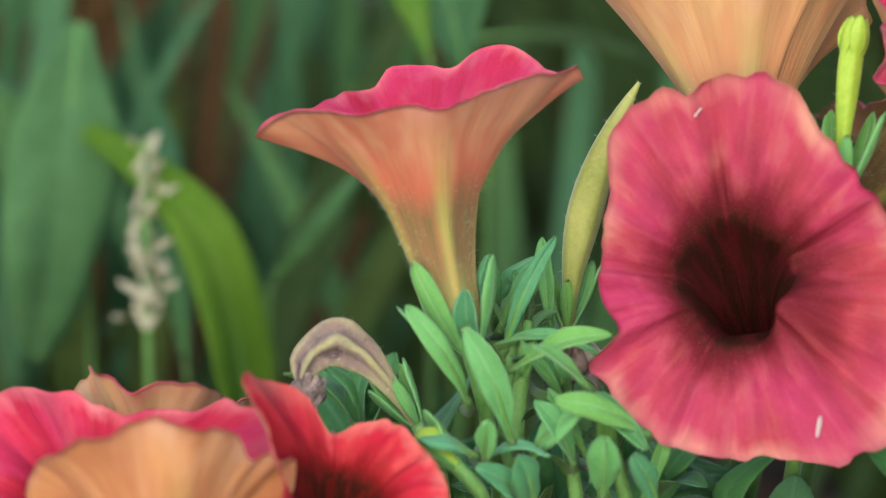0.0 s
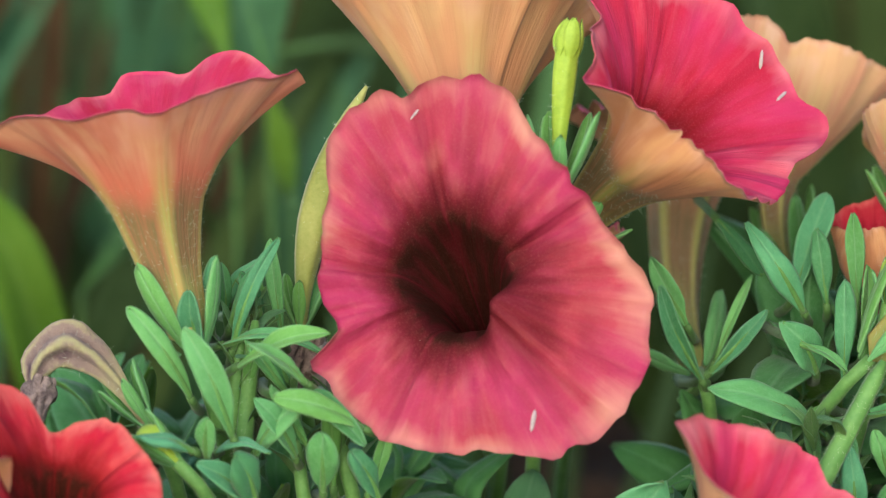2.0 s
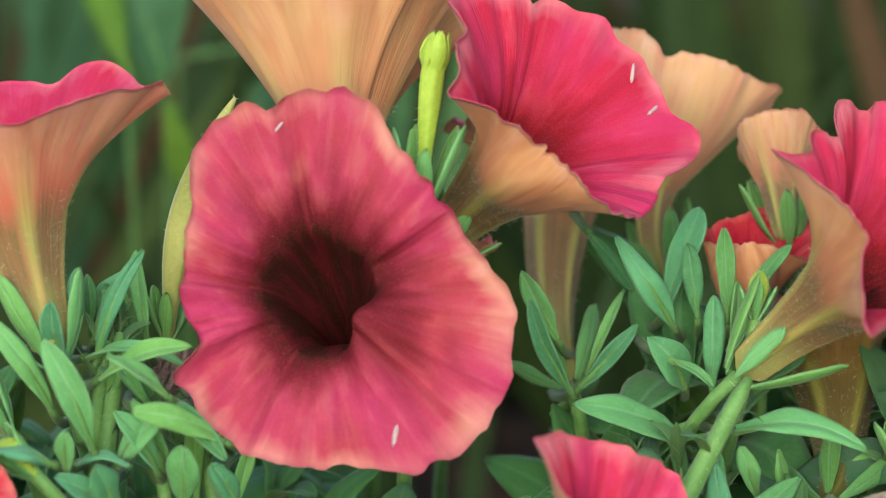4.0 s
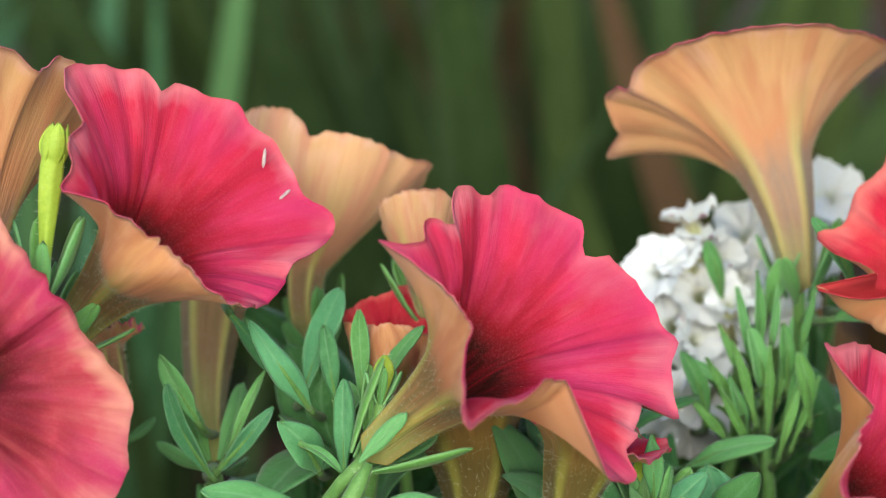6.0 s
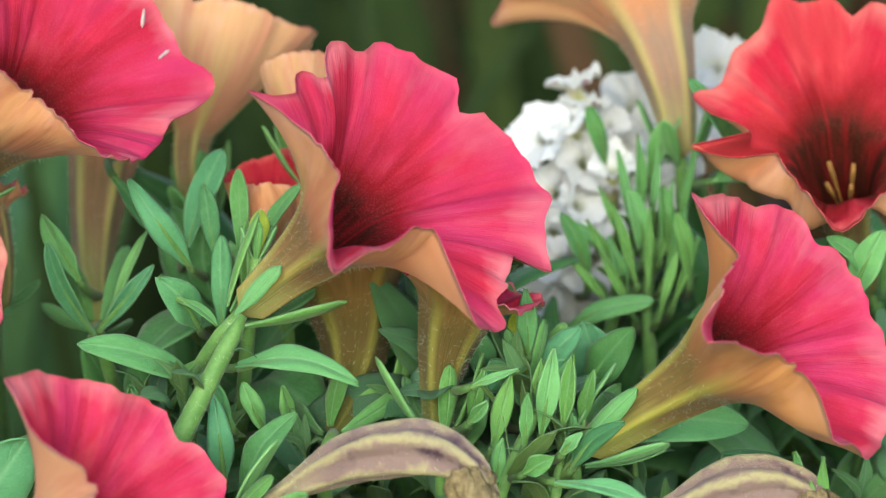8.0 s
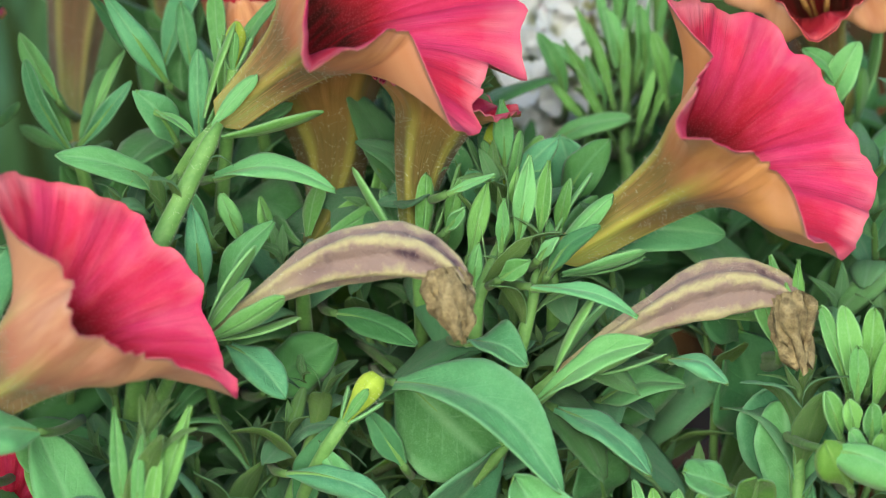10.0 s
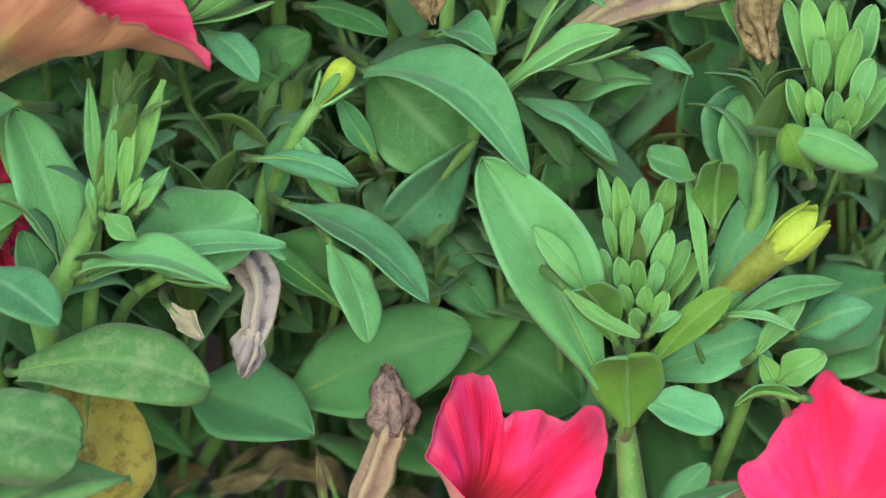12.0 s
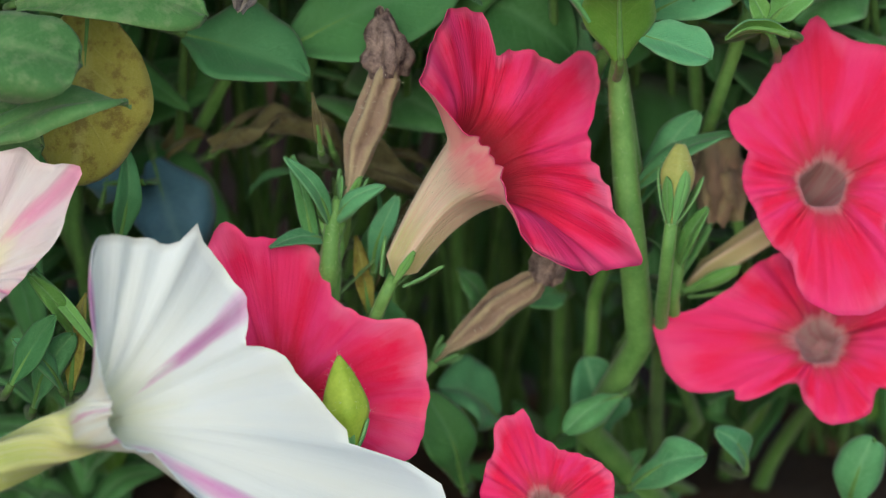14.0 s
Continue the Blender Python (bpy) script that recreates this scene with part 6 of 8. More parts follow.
leaf((0.2014, 0.0116, 0.2420), (0.2100, 0.0085, 0.2556), 0.0090, (-0.1, -0.75, 0.65), LEAF_DARK, seed=626, bulge=0.08, fold=0.2)
leaf((0.0226, 0.0116, 0.2654), (0.0203, 0.0120, 0.2837), 0.0043, (-0.15, -0.85, 0.5), LEAF_PALE, seed=627, peak=0.6, point=0.8, bulge=0.04, fold=0.3)
leaf((0.0122, 0.0170, 0.2697), (0.0191, 0.0112, 0.2805), 0.0046, (-0.3, -0.7, 0.65), LEAF, seed=628, bulge=0.16, fold=0.25)
leaf((0.0178, 0.0122, 0.2675), (0.0177, 0.0106, 0.2779), 0.0037, (0.1, -0.85, 0.5), LEAF_PALE, seed=629, peak=0.6, point=0.8, bulge=0.04, fold=0.3)
leaf((0.0117, 0.0036, 0.2655), (0.0310, -0.0047, 0.2665), 0.0036, (0.0, -0.45, 0.9), LEAF, seed=630, bulge=0.16, fold=0.3)
leaf((0.0240, -0.0027, 0.2573), (0.0169, -0.0060, 0.2686), 0.0032, (-0.2, -0.7, 0.65), LEAF_PALE, seed=631, peak=0.6, point=0.8, bulge=0.04, fold=0.3)
leaf((0.0244, 0.0014, 0.2572), (0.0220, -0.0029, 0.2650), 0.0053, (-0.1, -0.8, 0.6), LEAF, seed=632, peak=0.6, point=0.8, bulge=0.04, fold=0.3)
leaf((0.0221, -0.0085, 0.2589), (0.0383, -0.0201, 0.2547), 0.0059, (0.1, -0.5, 0.86), LEAF, seed=633, bulge=0.12, fold=0.35)
leaf((0.0283, -0.0091, 0.2482), (0.0212, -0.0120, 0.2611), 0.0032, (-0.3, -0.7, 0.6), LEAF_PALE, seed=634, peak=0.6, point=0.8, bulge=0.04, fold=0.3)
leaf((0.0323, -0.0050, 0.2402), (0.0320, -0.0048, 0.2578), 0.0047, (0.0, -0.9, 0.4), LEAF_BACK, seed=635, peak=0.6, point=0.8, bulge=0.04, fold=0.3)
leaf((0.0387, -0.0075, 0.2387), (0.0430, -0.0103, 0.2528), 0.0038, (0.3, -0.8, 0.5), LEAF_PALE, seed=636, peak=0.6, point=0.8, bulge=0.04, fold=0.3)
leaf((0.0105, -0.0107, 0.2488), (0.0203, -0.0202, 0.2528), 0.0052, (0.0, -0.5, 0.86), LEAF, seed=637, bulge=0.12, fold=0.2)
leaf((0.0169, -0.0169, 0.2409), (0.0081, -0.0226, 0.2504), 0.0058, (-0.2, -0.6, 0.8), LEAF, seed=638, bulge=0.1, fold=0.2)
leaf((0.0082, -0.0009, 0.2635), (0.0056, -0.0056, 0.2778), 0.0047, (-0.4, -0.75, 0.5), LEAF, seed=639, peak=0.6, point=0.8, bulge=0.04, fold=0.3)
leaf((0.0118, 0.0145, 0.2681), (0.0115, 0.0130, 0.2785), 0.0039, (0.2, -0.85, 0.5), LEAF, seed=640, peak=0.6, point=0.8, bulge=0.04, fold=0.3)
leaf((0.0153, 0.0032, 0.2556), (0.0188, -0.0001, 0.2675), 0.0036, (0.1, -0.8, 0.6), LEAF_PALE, seed=641, peak=0.6, point=0.8, bulge=0.04, fold=0.3)

# ---- leaves of the middle ----
leaf((0.1668, -0.0209, 0.2162), (0.1969, -0.0438, 0.207), 0.0150, (0.08, -0.43, 0.9), LEAF, seed=128, bulge=0.14, fold=0.5, hook=0.4, wave=0.08, wild=0.4)
leaf((0.1676, -0.009, 0.2142), (0.1862, -0.0155, 0.1965), 0.0225, (-0.34, -0.77, 0.53), LEAF, seed=129, bulge=0.05, fold=0.2)
leaf((0.1972, -0.0223, 0.2106), (0.2139, -0.0366, 0.2028), 0.0099, (0.08, -0.37, 0.93), LEAF, seed=130, bulge=0.1)
leaf((0.1934, -0.0257, 0.2133), (0.2137, -0.0306, 0.2268), 0.0093, (-0.32, -0.36, 0.88), LEAF_PALE, seed=131, bulge=0.08, fold=0.4)
leaf((0.2194, -0.0202, 0.2191), (0.2291, -0.029, 0.2169), 0.0073, (0.19, -0.29, 0.94), LEAF, seed=132, bulge=0.15)
leaf((0.206, -0.0046, 0.1987), (0.2261, 0.0087, 0.2109), 0.0161, (-0.03, -0.61, 0.79), LEAF, seed=133)
leaf((0.2073, -0.0105, 0.2083), (0.2215, -0.0172, 0.2144), 0.0119, (-0.03, -0.61, 0.79), LEAF, seed=134)
leaf((0.2416, -0.0221, 0.1908), (0.2412, -0.0168, 0.2118), 0.0216, (-0.14, -0.83, 0.54), LEAF, seed=135, peak=0.6, point=0.6, bulge=0.05)
leaf((0.1674, -0.0175, 0.1802), (0.1881, -0.0127, 0.1996), 0.0185, (0.36, -0.89, -0.29), LEAF, seed=137, bulge=0.03, fold=0.3, wild=0.3)
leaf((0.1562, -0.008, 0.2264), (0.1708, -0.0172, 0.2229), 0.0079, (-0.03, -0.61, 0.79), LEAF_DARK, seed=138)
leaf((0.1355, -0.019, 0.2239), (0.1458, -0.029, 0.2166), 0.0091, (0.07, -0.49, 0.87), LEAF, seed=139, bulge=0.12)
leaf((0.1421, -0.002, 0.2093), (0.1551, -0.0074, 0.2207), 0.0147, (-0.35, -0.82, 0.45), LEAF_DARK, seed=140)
leaf((0.1336, -0.0077, 0.2277), (0.1428, -0.0114, 0.246), 0.0074, (-0.56, -0.72, 0.42), LEAF, seed=141)
leaf((0.1304, -0.005, 0.2305), (0.129, -0.0089, 0.2478), 0.0058, (-0.03, -0.61, 0.79), LEAF, seed=142)
leaf((0.1803, -0.0191, 0.2233), (0.1912, -0.0277, 0.2221), 0.0091, (0.09, -0.29, 0.95), LEAF, seed=143)
leaf((0.1926, -0.0224, 0.2349), (0.2116, -0.0312, 0.2329), 0.0051, (0.09, -0.29, 0.95), LEAF, seed=144, bulge=0.06)
leaf((0.1962, -0.018, 0.236), (0.2044, -0.0236, 0.2468), 0.0052, (-0.03, -0.61, 0.79), LEAF_DARK, seed=145, bulge=0.12)
leaf((0.1458, -0.0249, 0.2), (0.1644, -0.0339, 0.1969), 0.0078, (0.57, -0.6, 0.57), LEAF, seed=146)
leaf((0.1482, -0.0155, 0.1881), (0.1541, -0.019, 0.2071), 0.0079, (-0.03, -0.61, 0.79), LEAF_DARK, seed=147)
leaf((0.0819, -0.0091, 0.2222), (0.0935, -0.0123, 0.2425), 0.0138, (0.16, -0.69, 0.7), LEAF, seed=148)
leaf((0.0748, -0.0236, 0.226), (0.0905, -0.0307, 0.2307), 0.0077, (-0.03, -0.61, 0.79), LEAF_PALE, seed=149, bulge=0.12)
leaf((0.2363, 0.0001, 0.2176), (0.2274, -0.0042, 0.2335), 0.0201, (0.25, -0.9, 0.35), LEAF_DARK, seed=150)
leaf((0.2392, -0.0002, 0.1957), (0.2347, -0.0028, 0.2184), 0.0230, (0.05, -0.93, 0.36), LEAF_DARK, seed=151)
leaf((0.2004, 0.0093, 0.2341), (0.2327, 0.002, 0.2376), 0.0122, (-0.04, -0.69, 0.72), LEAF, seed=152)
leaf((0.2081, -0.0076, 0.1869), (0.205, -0.0131, 0.1978), 0.0147, (-0.05, -0.89, 0.45), LEAF, seed=153, peak=0.6, point=0.6)
leaf((0.1868, 0.0012, 0.181), (0.1751, -0.0039, 0.1932), 0.0163, (-0.03, -0.61, 0.79), LEAF_DARK, seed=154)
leaf((0.1004, -0.0417, 0.2154), (0.0868, -0.0496, 0.2168), 0.0113, (-0.03, -0.49, 0.87), LEAF, seed=155)

leaf((0.2418, -0.0293, 0.1884), (0.2406, -0.0245, 0.2120), 0.0138, (-0.15, -0.8, 0.6), LEAF, seed=661, peak=0.62, point=0.6, bulge=0.06, wild=0.3)
leaf((0.2442, -0.0464, 0.2093), (0.2601, -0.0567, 0.2056), 0.0091, (0.0, -0.65, 0.75), LEAF_PALE, seed=667, bulge=0.14, fold=-0.2, peak=0.5)
leaf((0.2493, -0.0468, 0.2016), (0.2441, -0.0500, 0.2112), 0.0086, (-0.2, -0.9, 0.3), LEAF_BACK, seed=668, bulge=0.12, peak=0.55)
leaf((0.2493, -0.0417, 0.1688), (0.2613, -0.0466, 0.1758), 0.0099, (0.0, -0.7, 0.7), LEAF, seed=670, bulge=0.08)
leaf((0.1606, -0.0349, 0.1737), (0.1368, -0.0348, 0.1909), 0.0066, (0.1, -0.75, 0.6), LEAF_DARK, seed=673, bulge=0.05)
leaf((0.1610, -0.0259, 0.1906), (0.1522, -0.0273, 0.2057), 0.0066, (-0.2, -0.8, 0.5), LEAF, seed=674, bulge=0.08, hook=0.3)
leaf((0.1679, -0.0196, 0.1993), (0.1612, -0.0201, 0.2108), 0.0056, (-0.2, -0.8, 0.5), LEAF_DARK, seed=675, bulge=0.06)
leaf((0.2005, -0.0133, 0.2052), (0.2163, -0.0203, 0.1979), 0.0061, (0.15, -0.6, 0.78), LEAF, seed=700, bulge=0.08, fold=0.3)

# ---- leaves below ----
leaf((0.1514, -0.0271, 0.1912), (0.1777, -0.0432, 0.1762), 0.0130, (0.18, -0.32, 0.93), LEAF, seed=157, bulge=0.1, wild=0.3)
leaf((0.1592, -0.0405, 0.187), (0.1664, -0.0526, 0.1716), 0.0111, (0.47, -0.56, 0.68), LEAF, seed=158, bulge=0.08, wild=0.3)
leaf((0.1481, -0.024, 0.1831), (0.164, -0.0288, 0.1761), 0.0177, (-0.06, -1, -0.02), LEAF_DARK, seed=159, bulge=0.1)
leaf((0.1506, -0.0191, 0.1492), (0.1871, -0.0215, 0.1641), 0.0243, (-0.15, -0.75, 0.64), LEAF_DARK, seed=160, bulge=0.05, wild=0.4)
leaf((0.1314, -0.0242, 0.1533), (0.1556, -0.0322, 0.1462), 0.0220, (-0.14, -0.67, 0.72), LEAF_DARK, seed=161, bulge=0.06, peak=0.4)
leaf((0.1002, -0.0491, 0.1652), (0.1358, -0.0591, 0.1664), 0.0178, (0.01, -0.6, 0.8), LEAF_SPOT, seed=162, bulge=0.14, peak=0.55, point=0.7, label="mildew-spotted green petunia leaf")
leaf((0.1129, -0.0347, 0.1607), (0.1095, -0.0506, 0.1301), 0.0290, (0.2, -0.91, 0.37), LEAF_YELLOW, seed=163, bulge=0.07, peak=0.45, point=0.7, label="yellowing petunia leaf with brown blotches")
leaf((0.0828, -0.0657, 0.1606), (0.1128, -0.072, 0.1601), 0.0244, (-0.04, -0.6, 0.8), LEAF_SPOT, seed=164, bulge=0.08, peak=0.6, point=0.55)
leaf((0.0901, -0.0624, 0.1407), (0.1199, -0.0677, 0.1524), 0.0150, (-0.08, -0.54, 0.84), LEAF_SPOT, seed=165, bulge=0.06, peak=0.6, point=0.6)
leaf((0.0824, -0.0578, 0.1427), (0.1048, -0.0603, 0.1408), 0.0183, (-0.09, -0.68, 0.73), LEAF_SPOT, seed=166, bulge=0.06, peak=0.6, point=0.6)
leaf((0.11, -0.0413, 0.1839), (0.0993, -0.0274, 0.2108), 0.0146, (0.35, -0.83, 0.44), LEAF, seed=168, bulge=0.06, wild=0.3)
leaf((0.1125, -0.0494, 0.1847), (0.1402, -0.0597, 0.1845), 0.0112, (-0.03, -0.42, 0.91), LEAF, seed=169, bulge=0.2, fold=0.3, wild=0.4)
leaf((0.0936, -0.0512, 0.1854), (0.1089, -0.0613, 0.1783), 0.0130, (0.17, -0.57, 0.8), LEAF, seed=171, bulge=0.08, wild=0.3)
leaf((0.1343, -0.0406, 0.1867), (0.1499, -0.0483, 0.1889), 0.0045, (-0.02, -0.35, 0.94), LEAF, seed=172)
leaf((0.2712, -0.0159, 0.1703), (0.2479, -0.0223, 0.1611), 0.0235, (0.06, -0.69, 0.72), LEAF, seed=179)
leaf((0.2696, -0.0142, 0.1603), (0.2541, -0.0238, 0.1549), 0.0167, (0.06, -0.69, 0.72), LEAF, seed=180)
leaf((0.2209, -0.0339, 0.1229), (0.2419, -0.0292, 0.1332), 0.0082, (-0.33, -0.37, 0.87), LEAF, seed=183, bulge=0.12)
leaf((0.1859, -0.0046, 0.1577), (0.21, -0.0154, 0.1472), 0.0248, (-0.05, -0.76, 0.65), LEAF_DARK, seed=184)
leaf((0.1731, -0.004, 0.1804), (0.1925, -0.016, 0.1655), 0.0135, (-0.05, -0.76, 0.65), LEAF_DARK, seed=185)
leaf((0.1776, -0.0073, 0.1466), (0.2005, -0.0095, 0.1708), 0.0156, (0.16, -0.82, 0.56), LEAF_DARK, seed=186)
leaf((0.1238, -0.008, 0.1232), (0.1305, -0.0179, 0.1044), 0.0214, (-0.25, -0.85, 0.46), LEAF_BLUE, seed=187, label="blue-green leaf in the shade near the soil")
leaf((0.1134, -0.015, 0.116), (0.1161, -0.0203, 0.1275), 0.0156, (0.05, -0.88, 0.47), LEAF_BLUE, seed=188, label="blue-green leaf in the shade near the soil")
leaf((0.1174, -0.0361, 0.1137), (0.1201, -0.0394, 0.1337), 0.0074, (0.35, -0.83, 0.44), LEAF_DARK, seed=189)
leaf((0.1599, -0.0405, 0.1168), (0.1519, -0.0447, 0.1331), 0.0044, (0.28, -0.71, 0.64), LEAF, seed=190)
leaf((0.16, -0.0402, 0.1179), (0.1686, -0.046, 0.128), 0.0054, (-0.34, -0.62, 0.71), LEAF, seed=191)
leaf((0.16, -0.0382, 0.1136), (0.1486, -0.0457, 0.1166), 0.0046, (-0.04, -0.6, 0.8), LEAF, seed=192)
leaf((0.1247, 0.0063, 0.1185), (0.1332, 0.0001, 0.1266), 0.0117, (-0.04, -0.6, 0.8), LEAF_BROWN, seed=195, label="pale dry leaf near the soil")
leaf((0.1578, -0.0415, 0.1337), (0.1563, -0.0468, 0.1453), 0.0019, (-0.05, -0.87, 0.48), LEAF_BROWN, seed=196, label="thin dry curled leaf")
leaf((0.1094, -0.0598, 0.1015), (0.1027, -0.0645, 0.1155), 0.0048, (-0.04, -0.6, 0.8), LEAF_PALE, seed=198, peak=0.55, point=0.8)
leaf((0.1071, -0.0622, 0.0919), (0.0993, -0.0674, 0.1041), 0.0053, (-0.04, -0.6, 0.8), LEAF, seed=199, peak=0.55, point=0.8)
leaf((0.1013, -0.0582, 0.0872), (0.1096, -0.0624, 0.1034), 0.0081, (-0.04, -0.6, 0.8), LEAF, seed=200, peak=0.55, point=0.8)
leaf((0.1567, -0.0376, 0.1077), (0.1525, -0.0399, 0.1317), 0.0041, (-0.04, -0.6, 0.8), LEAF, seed=201, peak=0.55, point=0.8)
leaf((0.1613, -0.0357, 0.107), (0.1579, -0.0402, 0.1224), 0.0047, (-0.04, -0.6, 0.8), LEAF_PALE, seed=202, peak=0.55, point=0.8)
leaf((0.1682, -0.0339, 0.1063), (0.1726, -0.038, 0.1228), 0.0055, (-0.04, -0.6, 0.8), LEAF, seed=203, peak=0.55, point=0.8)
leaf((0.2227, -0.0249, 0.1173), (0.2334, -0.0283, 0.137), 0.0084, (-0.04, -0.6, 0.8), LEAF, seed=204, peak=0.55, point=0.8)
leaf((0.2297, -0.036, 0.1061), (0.2344, -0.0407, 0.1204), 0.0050, (-0.04, -0.6, 0.8), LEAF_PALE, seed=205, peak=0.55, point=0.8)
leaf((0.2162, -0.0178, 0.0634), (0.2132, -0.0213, 0.0822), 0.0159, (-0.04, -0.6, 0.8), LEAF, seed=206, peak=0.55, point=0.8)
leaf((0.1952, -0.0118, 0.0667), (0.184, -0.0176, 0.0765), 0.0218, (-0.04, -0.6, 0.8), LEAF, seed=207, peak=0.55, point=0.8)
leaf((0.2094, -0.0102, 0.0936), (0.2004, -0.0184, 0.0938), 0.0087, (-0.04, -0.6, 0.8), LEAF, seed=208, peak=0.55, point=0.8)
leaf((0.2199, -0.0484, 0.0647), (0.2326, -0.0543, 0.074), 0.0110, (-0.04, -0.6, 0.8), LEAF, seed=209, peak=0.55, point=0.8)
leaf((0.1869, -0.0294, 0.0582), (0.1797, -0.0324, 0.0792), 0.0128, (-0.04, -0.6, 0.8), LEAF_DARK, seed=210, peak=0.55, point=0.8)
leaf((0.2444, -0.0382, 0.0641), (0.2386, -0.0438, 0.0748), 0.0084, (-0.04, -0.6, 0.8), LEAF, seed=211, peak=0.55, point=0.8)
leaf((0.2653, -0.0403, 0.0558), (0.2686, -0.0445, 0.0721), 0.0126, (-0.04, -0.6, 0.8), LEAF, seed=212, peak=0.55, point=0.8)
leaf((0.1731, -0.0231, 0.0835), (0.1684, -0.0273, 0.0995), 0.0099, (-0.04, -0.6, 0.8), LEAF_DARK, seed=213, peak=0.55, point=0.8)
leaf((0.1927, -0.0113, 0.0892), (0.1875, -0.0167, 0.1008), 0.0087, (-0.04, -0.6, 0.8), LEAF, seed=214, peak=0.55, point=0.8)
leaf((0.2189, -0.0344, 0.0792), (0.2065, -0.0436, 0.0754), 0.0084, (-0.04, -0.6, 0.8), LEAF, seed=215, peak=0.55, point=0.8)

# ---- leafy shoots that stand out ----
shoot((0.1045, -0.0436, 0.1748), (0.1181, -0.045, 0.2022), 7, 0.0219, "mid", seed=216, crown=0, stem_r=0.0023, label="hairy pale green petunia shoot with a tuft of young leaves")
shoot((0.1154, -0.046, 0.1983), (0.1203, -0.0439, 0.2147), 5, 0.0175, "spike", seed=217, crown=9, spread=24, first=0.0, label="tuft of young upright petunia leaves")
shoot((0.2194, -0.0423, 0.1139), (0.2162, -0.039, 0.1517), 1, 0.0067, "mid", seed=218, root=(0.223, -0.002, 0), crown=0, stem_r=0.0026, label="thick hairy green petunia stem")
shoot((0.2154, -0.0422, 0.1555), (0.2191, -0.0335, 0.1823), 7, 0.0208, "spike", seed=219, crown=14, spread=26, first=0.3, root=(0.225, 0.008, 0), label="rosette of young petunia leaves at a shoot tip")
shoot((0.2426, -0.0246, 0.1518), (0.2474, -0.0208, 0.1671), 5, 0.0135, "mid", seed=220, crown=6, spread=40, label="young side shoot of petunia")
shoot((0.242, -0.0331, 0.192), (0.2432, -0.0285, 0.2105), 6, 0.0200, "mid", seed=221, crown=9, spread=45, label="petunia shoot tip with upright young leaves")
shoot((0.146, -0.015, 0.1902), (0.1528, -0.0103, 0.2091), 6, 0.0163, "mid", seed=222, crown=3, label="petunia side shoot with small leaves")
shoot((0.1828, -0.0134, 0.2296), (0.1906, -0.0096, 0.2451), 8, 0.0160, "spike", seed=223, crown=9, spread=38, label="bushy petunia shoot with narrow leaves")
shoot((0.1912, -0.0172, 0.2227), (0.1945, -0.0139, 0.2361), 6, 0.0160, "pale", seed=224, crown=6, spread=40, label="bushy petunia shoot with narrow leaves")
shoot((0.1202, -0.0154, 0.2383), (0.1347, -0.0088, 0.2647), 3, 0.0096, "mid", seed=225, crown=0, stem_r=0.002, label="thick pale green stem under a crimson petunia")
shoot((0.2188, 0.0468, 0.2395), (0.2204, 0.0525, 0.2625), 9, 0.0153, "spike", seed=227, crown=8, spread=45, label="spiky pale green shoot below the white flowers")
shoot((0.2106, 0.0479, 0.2443), (0.212, 0.0514, 0.258), 7, 0.0141, "spike", seed=228, crown=6, spread=50, label="spiky pale green shoot below the white flowers")
shoot((0.1592, -0.0434, 0.1096), (0.1611, -0.0398, 0.1237), 3, 0.0089, "pale", seed=229, crown=3, spread=30, stem_r=0.0018)
shoot((0.16, -0.0379, 0.0982), (0.1614, -0.033, 0.118), 6, 0.0147, "spike", seed=230, crown=5, spread=35)
shoot((0.2285, -0.0371, 0.1017), (0.2297, -0.0338, 0.1149), 5, 0.0113, "pale", seed=231, crown=5, spread=35)
shoot((0.0144, -0.0039, 0.2347), (0.0178, 0.0048, 0.2698), 6, 0.0117, "mid", seed=232, crown=6, stem_r=0.0018)
shoot((0.0272, -0.0058, 0.2352), (0.0252, -0.0007, 0.2558), 5, 0.0117, "mid", seed=233, crown=4)
shoot((0.0134, 0.0026, 0.2527), (0.0161, 0.0073, 0.2713), 7, 0.0112, "spike", seed=236, crown=8, spread=40, label="tuft of narrow upright young petunia leaves")
shoot((0.0357, -0.0029, 0.2387), (0.0337, 0.0012, 0.2552), 7, 0.0117, "spike", seed=237, crown=8, spread=42, label="tuft of narrow upright young petunia leaves")

shoot((0.1680, -0.0127, 0.1786), (0.1885, -0.0140, 0.2005), 0, 0.012, "mid", seed=340, crown=0, stem_r=0.0016, label="slanting pale green petunia stem")

# ---- young leaf tufts ----
leaf((0.2522, -0.0278, 0.2142), (0.2467, -0.0269, 0.2309), 0.0036, (-0.05, -0.75, 0.65), LEAF_PALE, seed=881, peak=0.62, point=0.75, bulge=0.06, fold=0.35, wild=0.3, label="spoon-shaped young petunia leaf in a rosette")
leaf((0.2531, -0.0298, 0.2146), (0.2509, -0.0291, 0.2313), 0.0048, (-0.05, -0.75, 0.65), LEAF_PALE, seed=882, peak=0.62, point=0.75, bulge=0.06, fold=0.35, wild=0.3, label="spoon-shaped young petunia leaf in a rosette")
leaf((0.2555, -0.0296, 0.2157), (0.2565, -0.0296, 0.2308), 0.0053, (-0.05, -0.75, 0.65), LEAF_PALE, seed=883, peak=0.62, point=0.75, bulge=0.06, fold=0.35, wild=0.3, label="spoon-shaped young petunia leaf in a rosette")
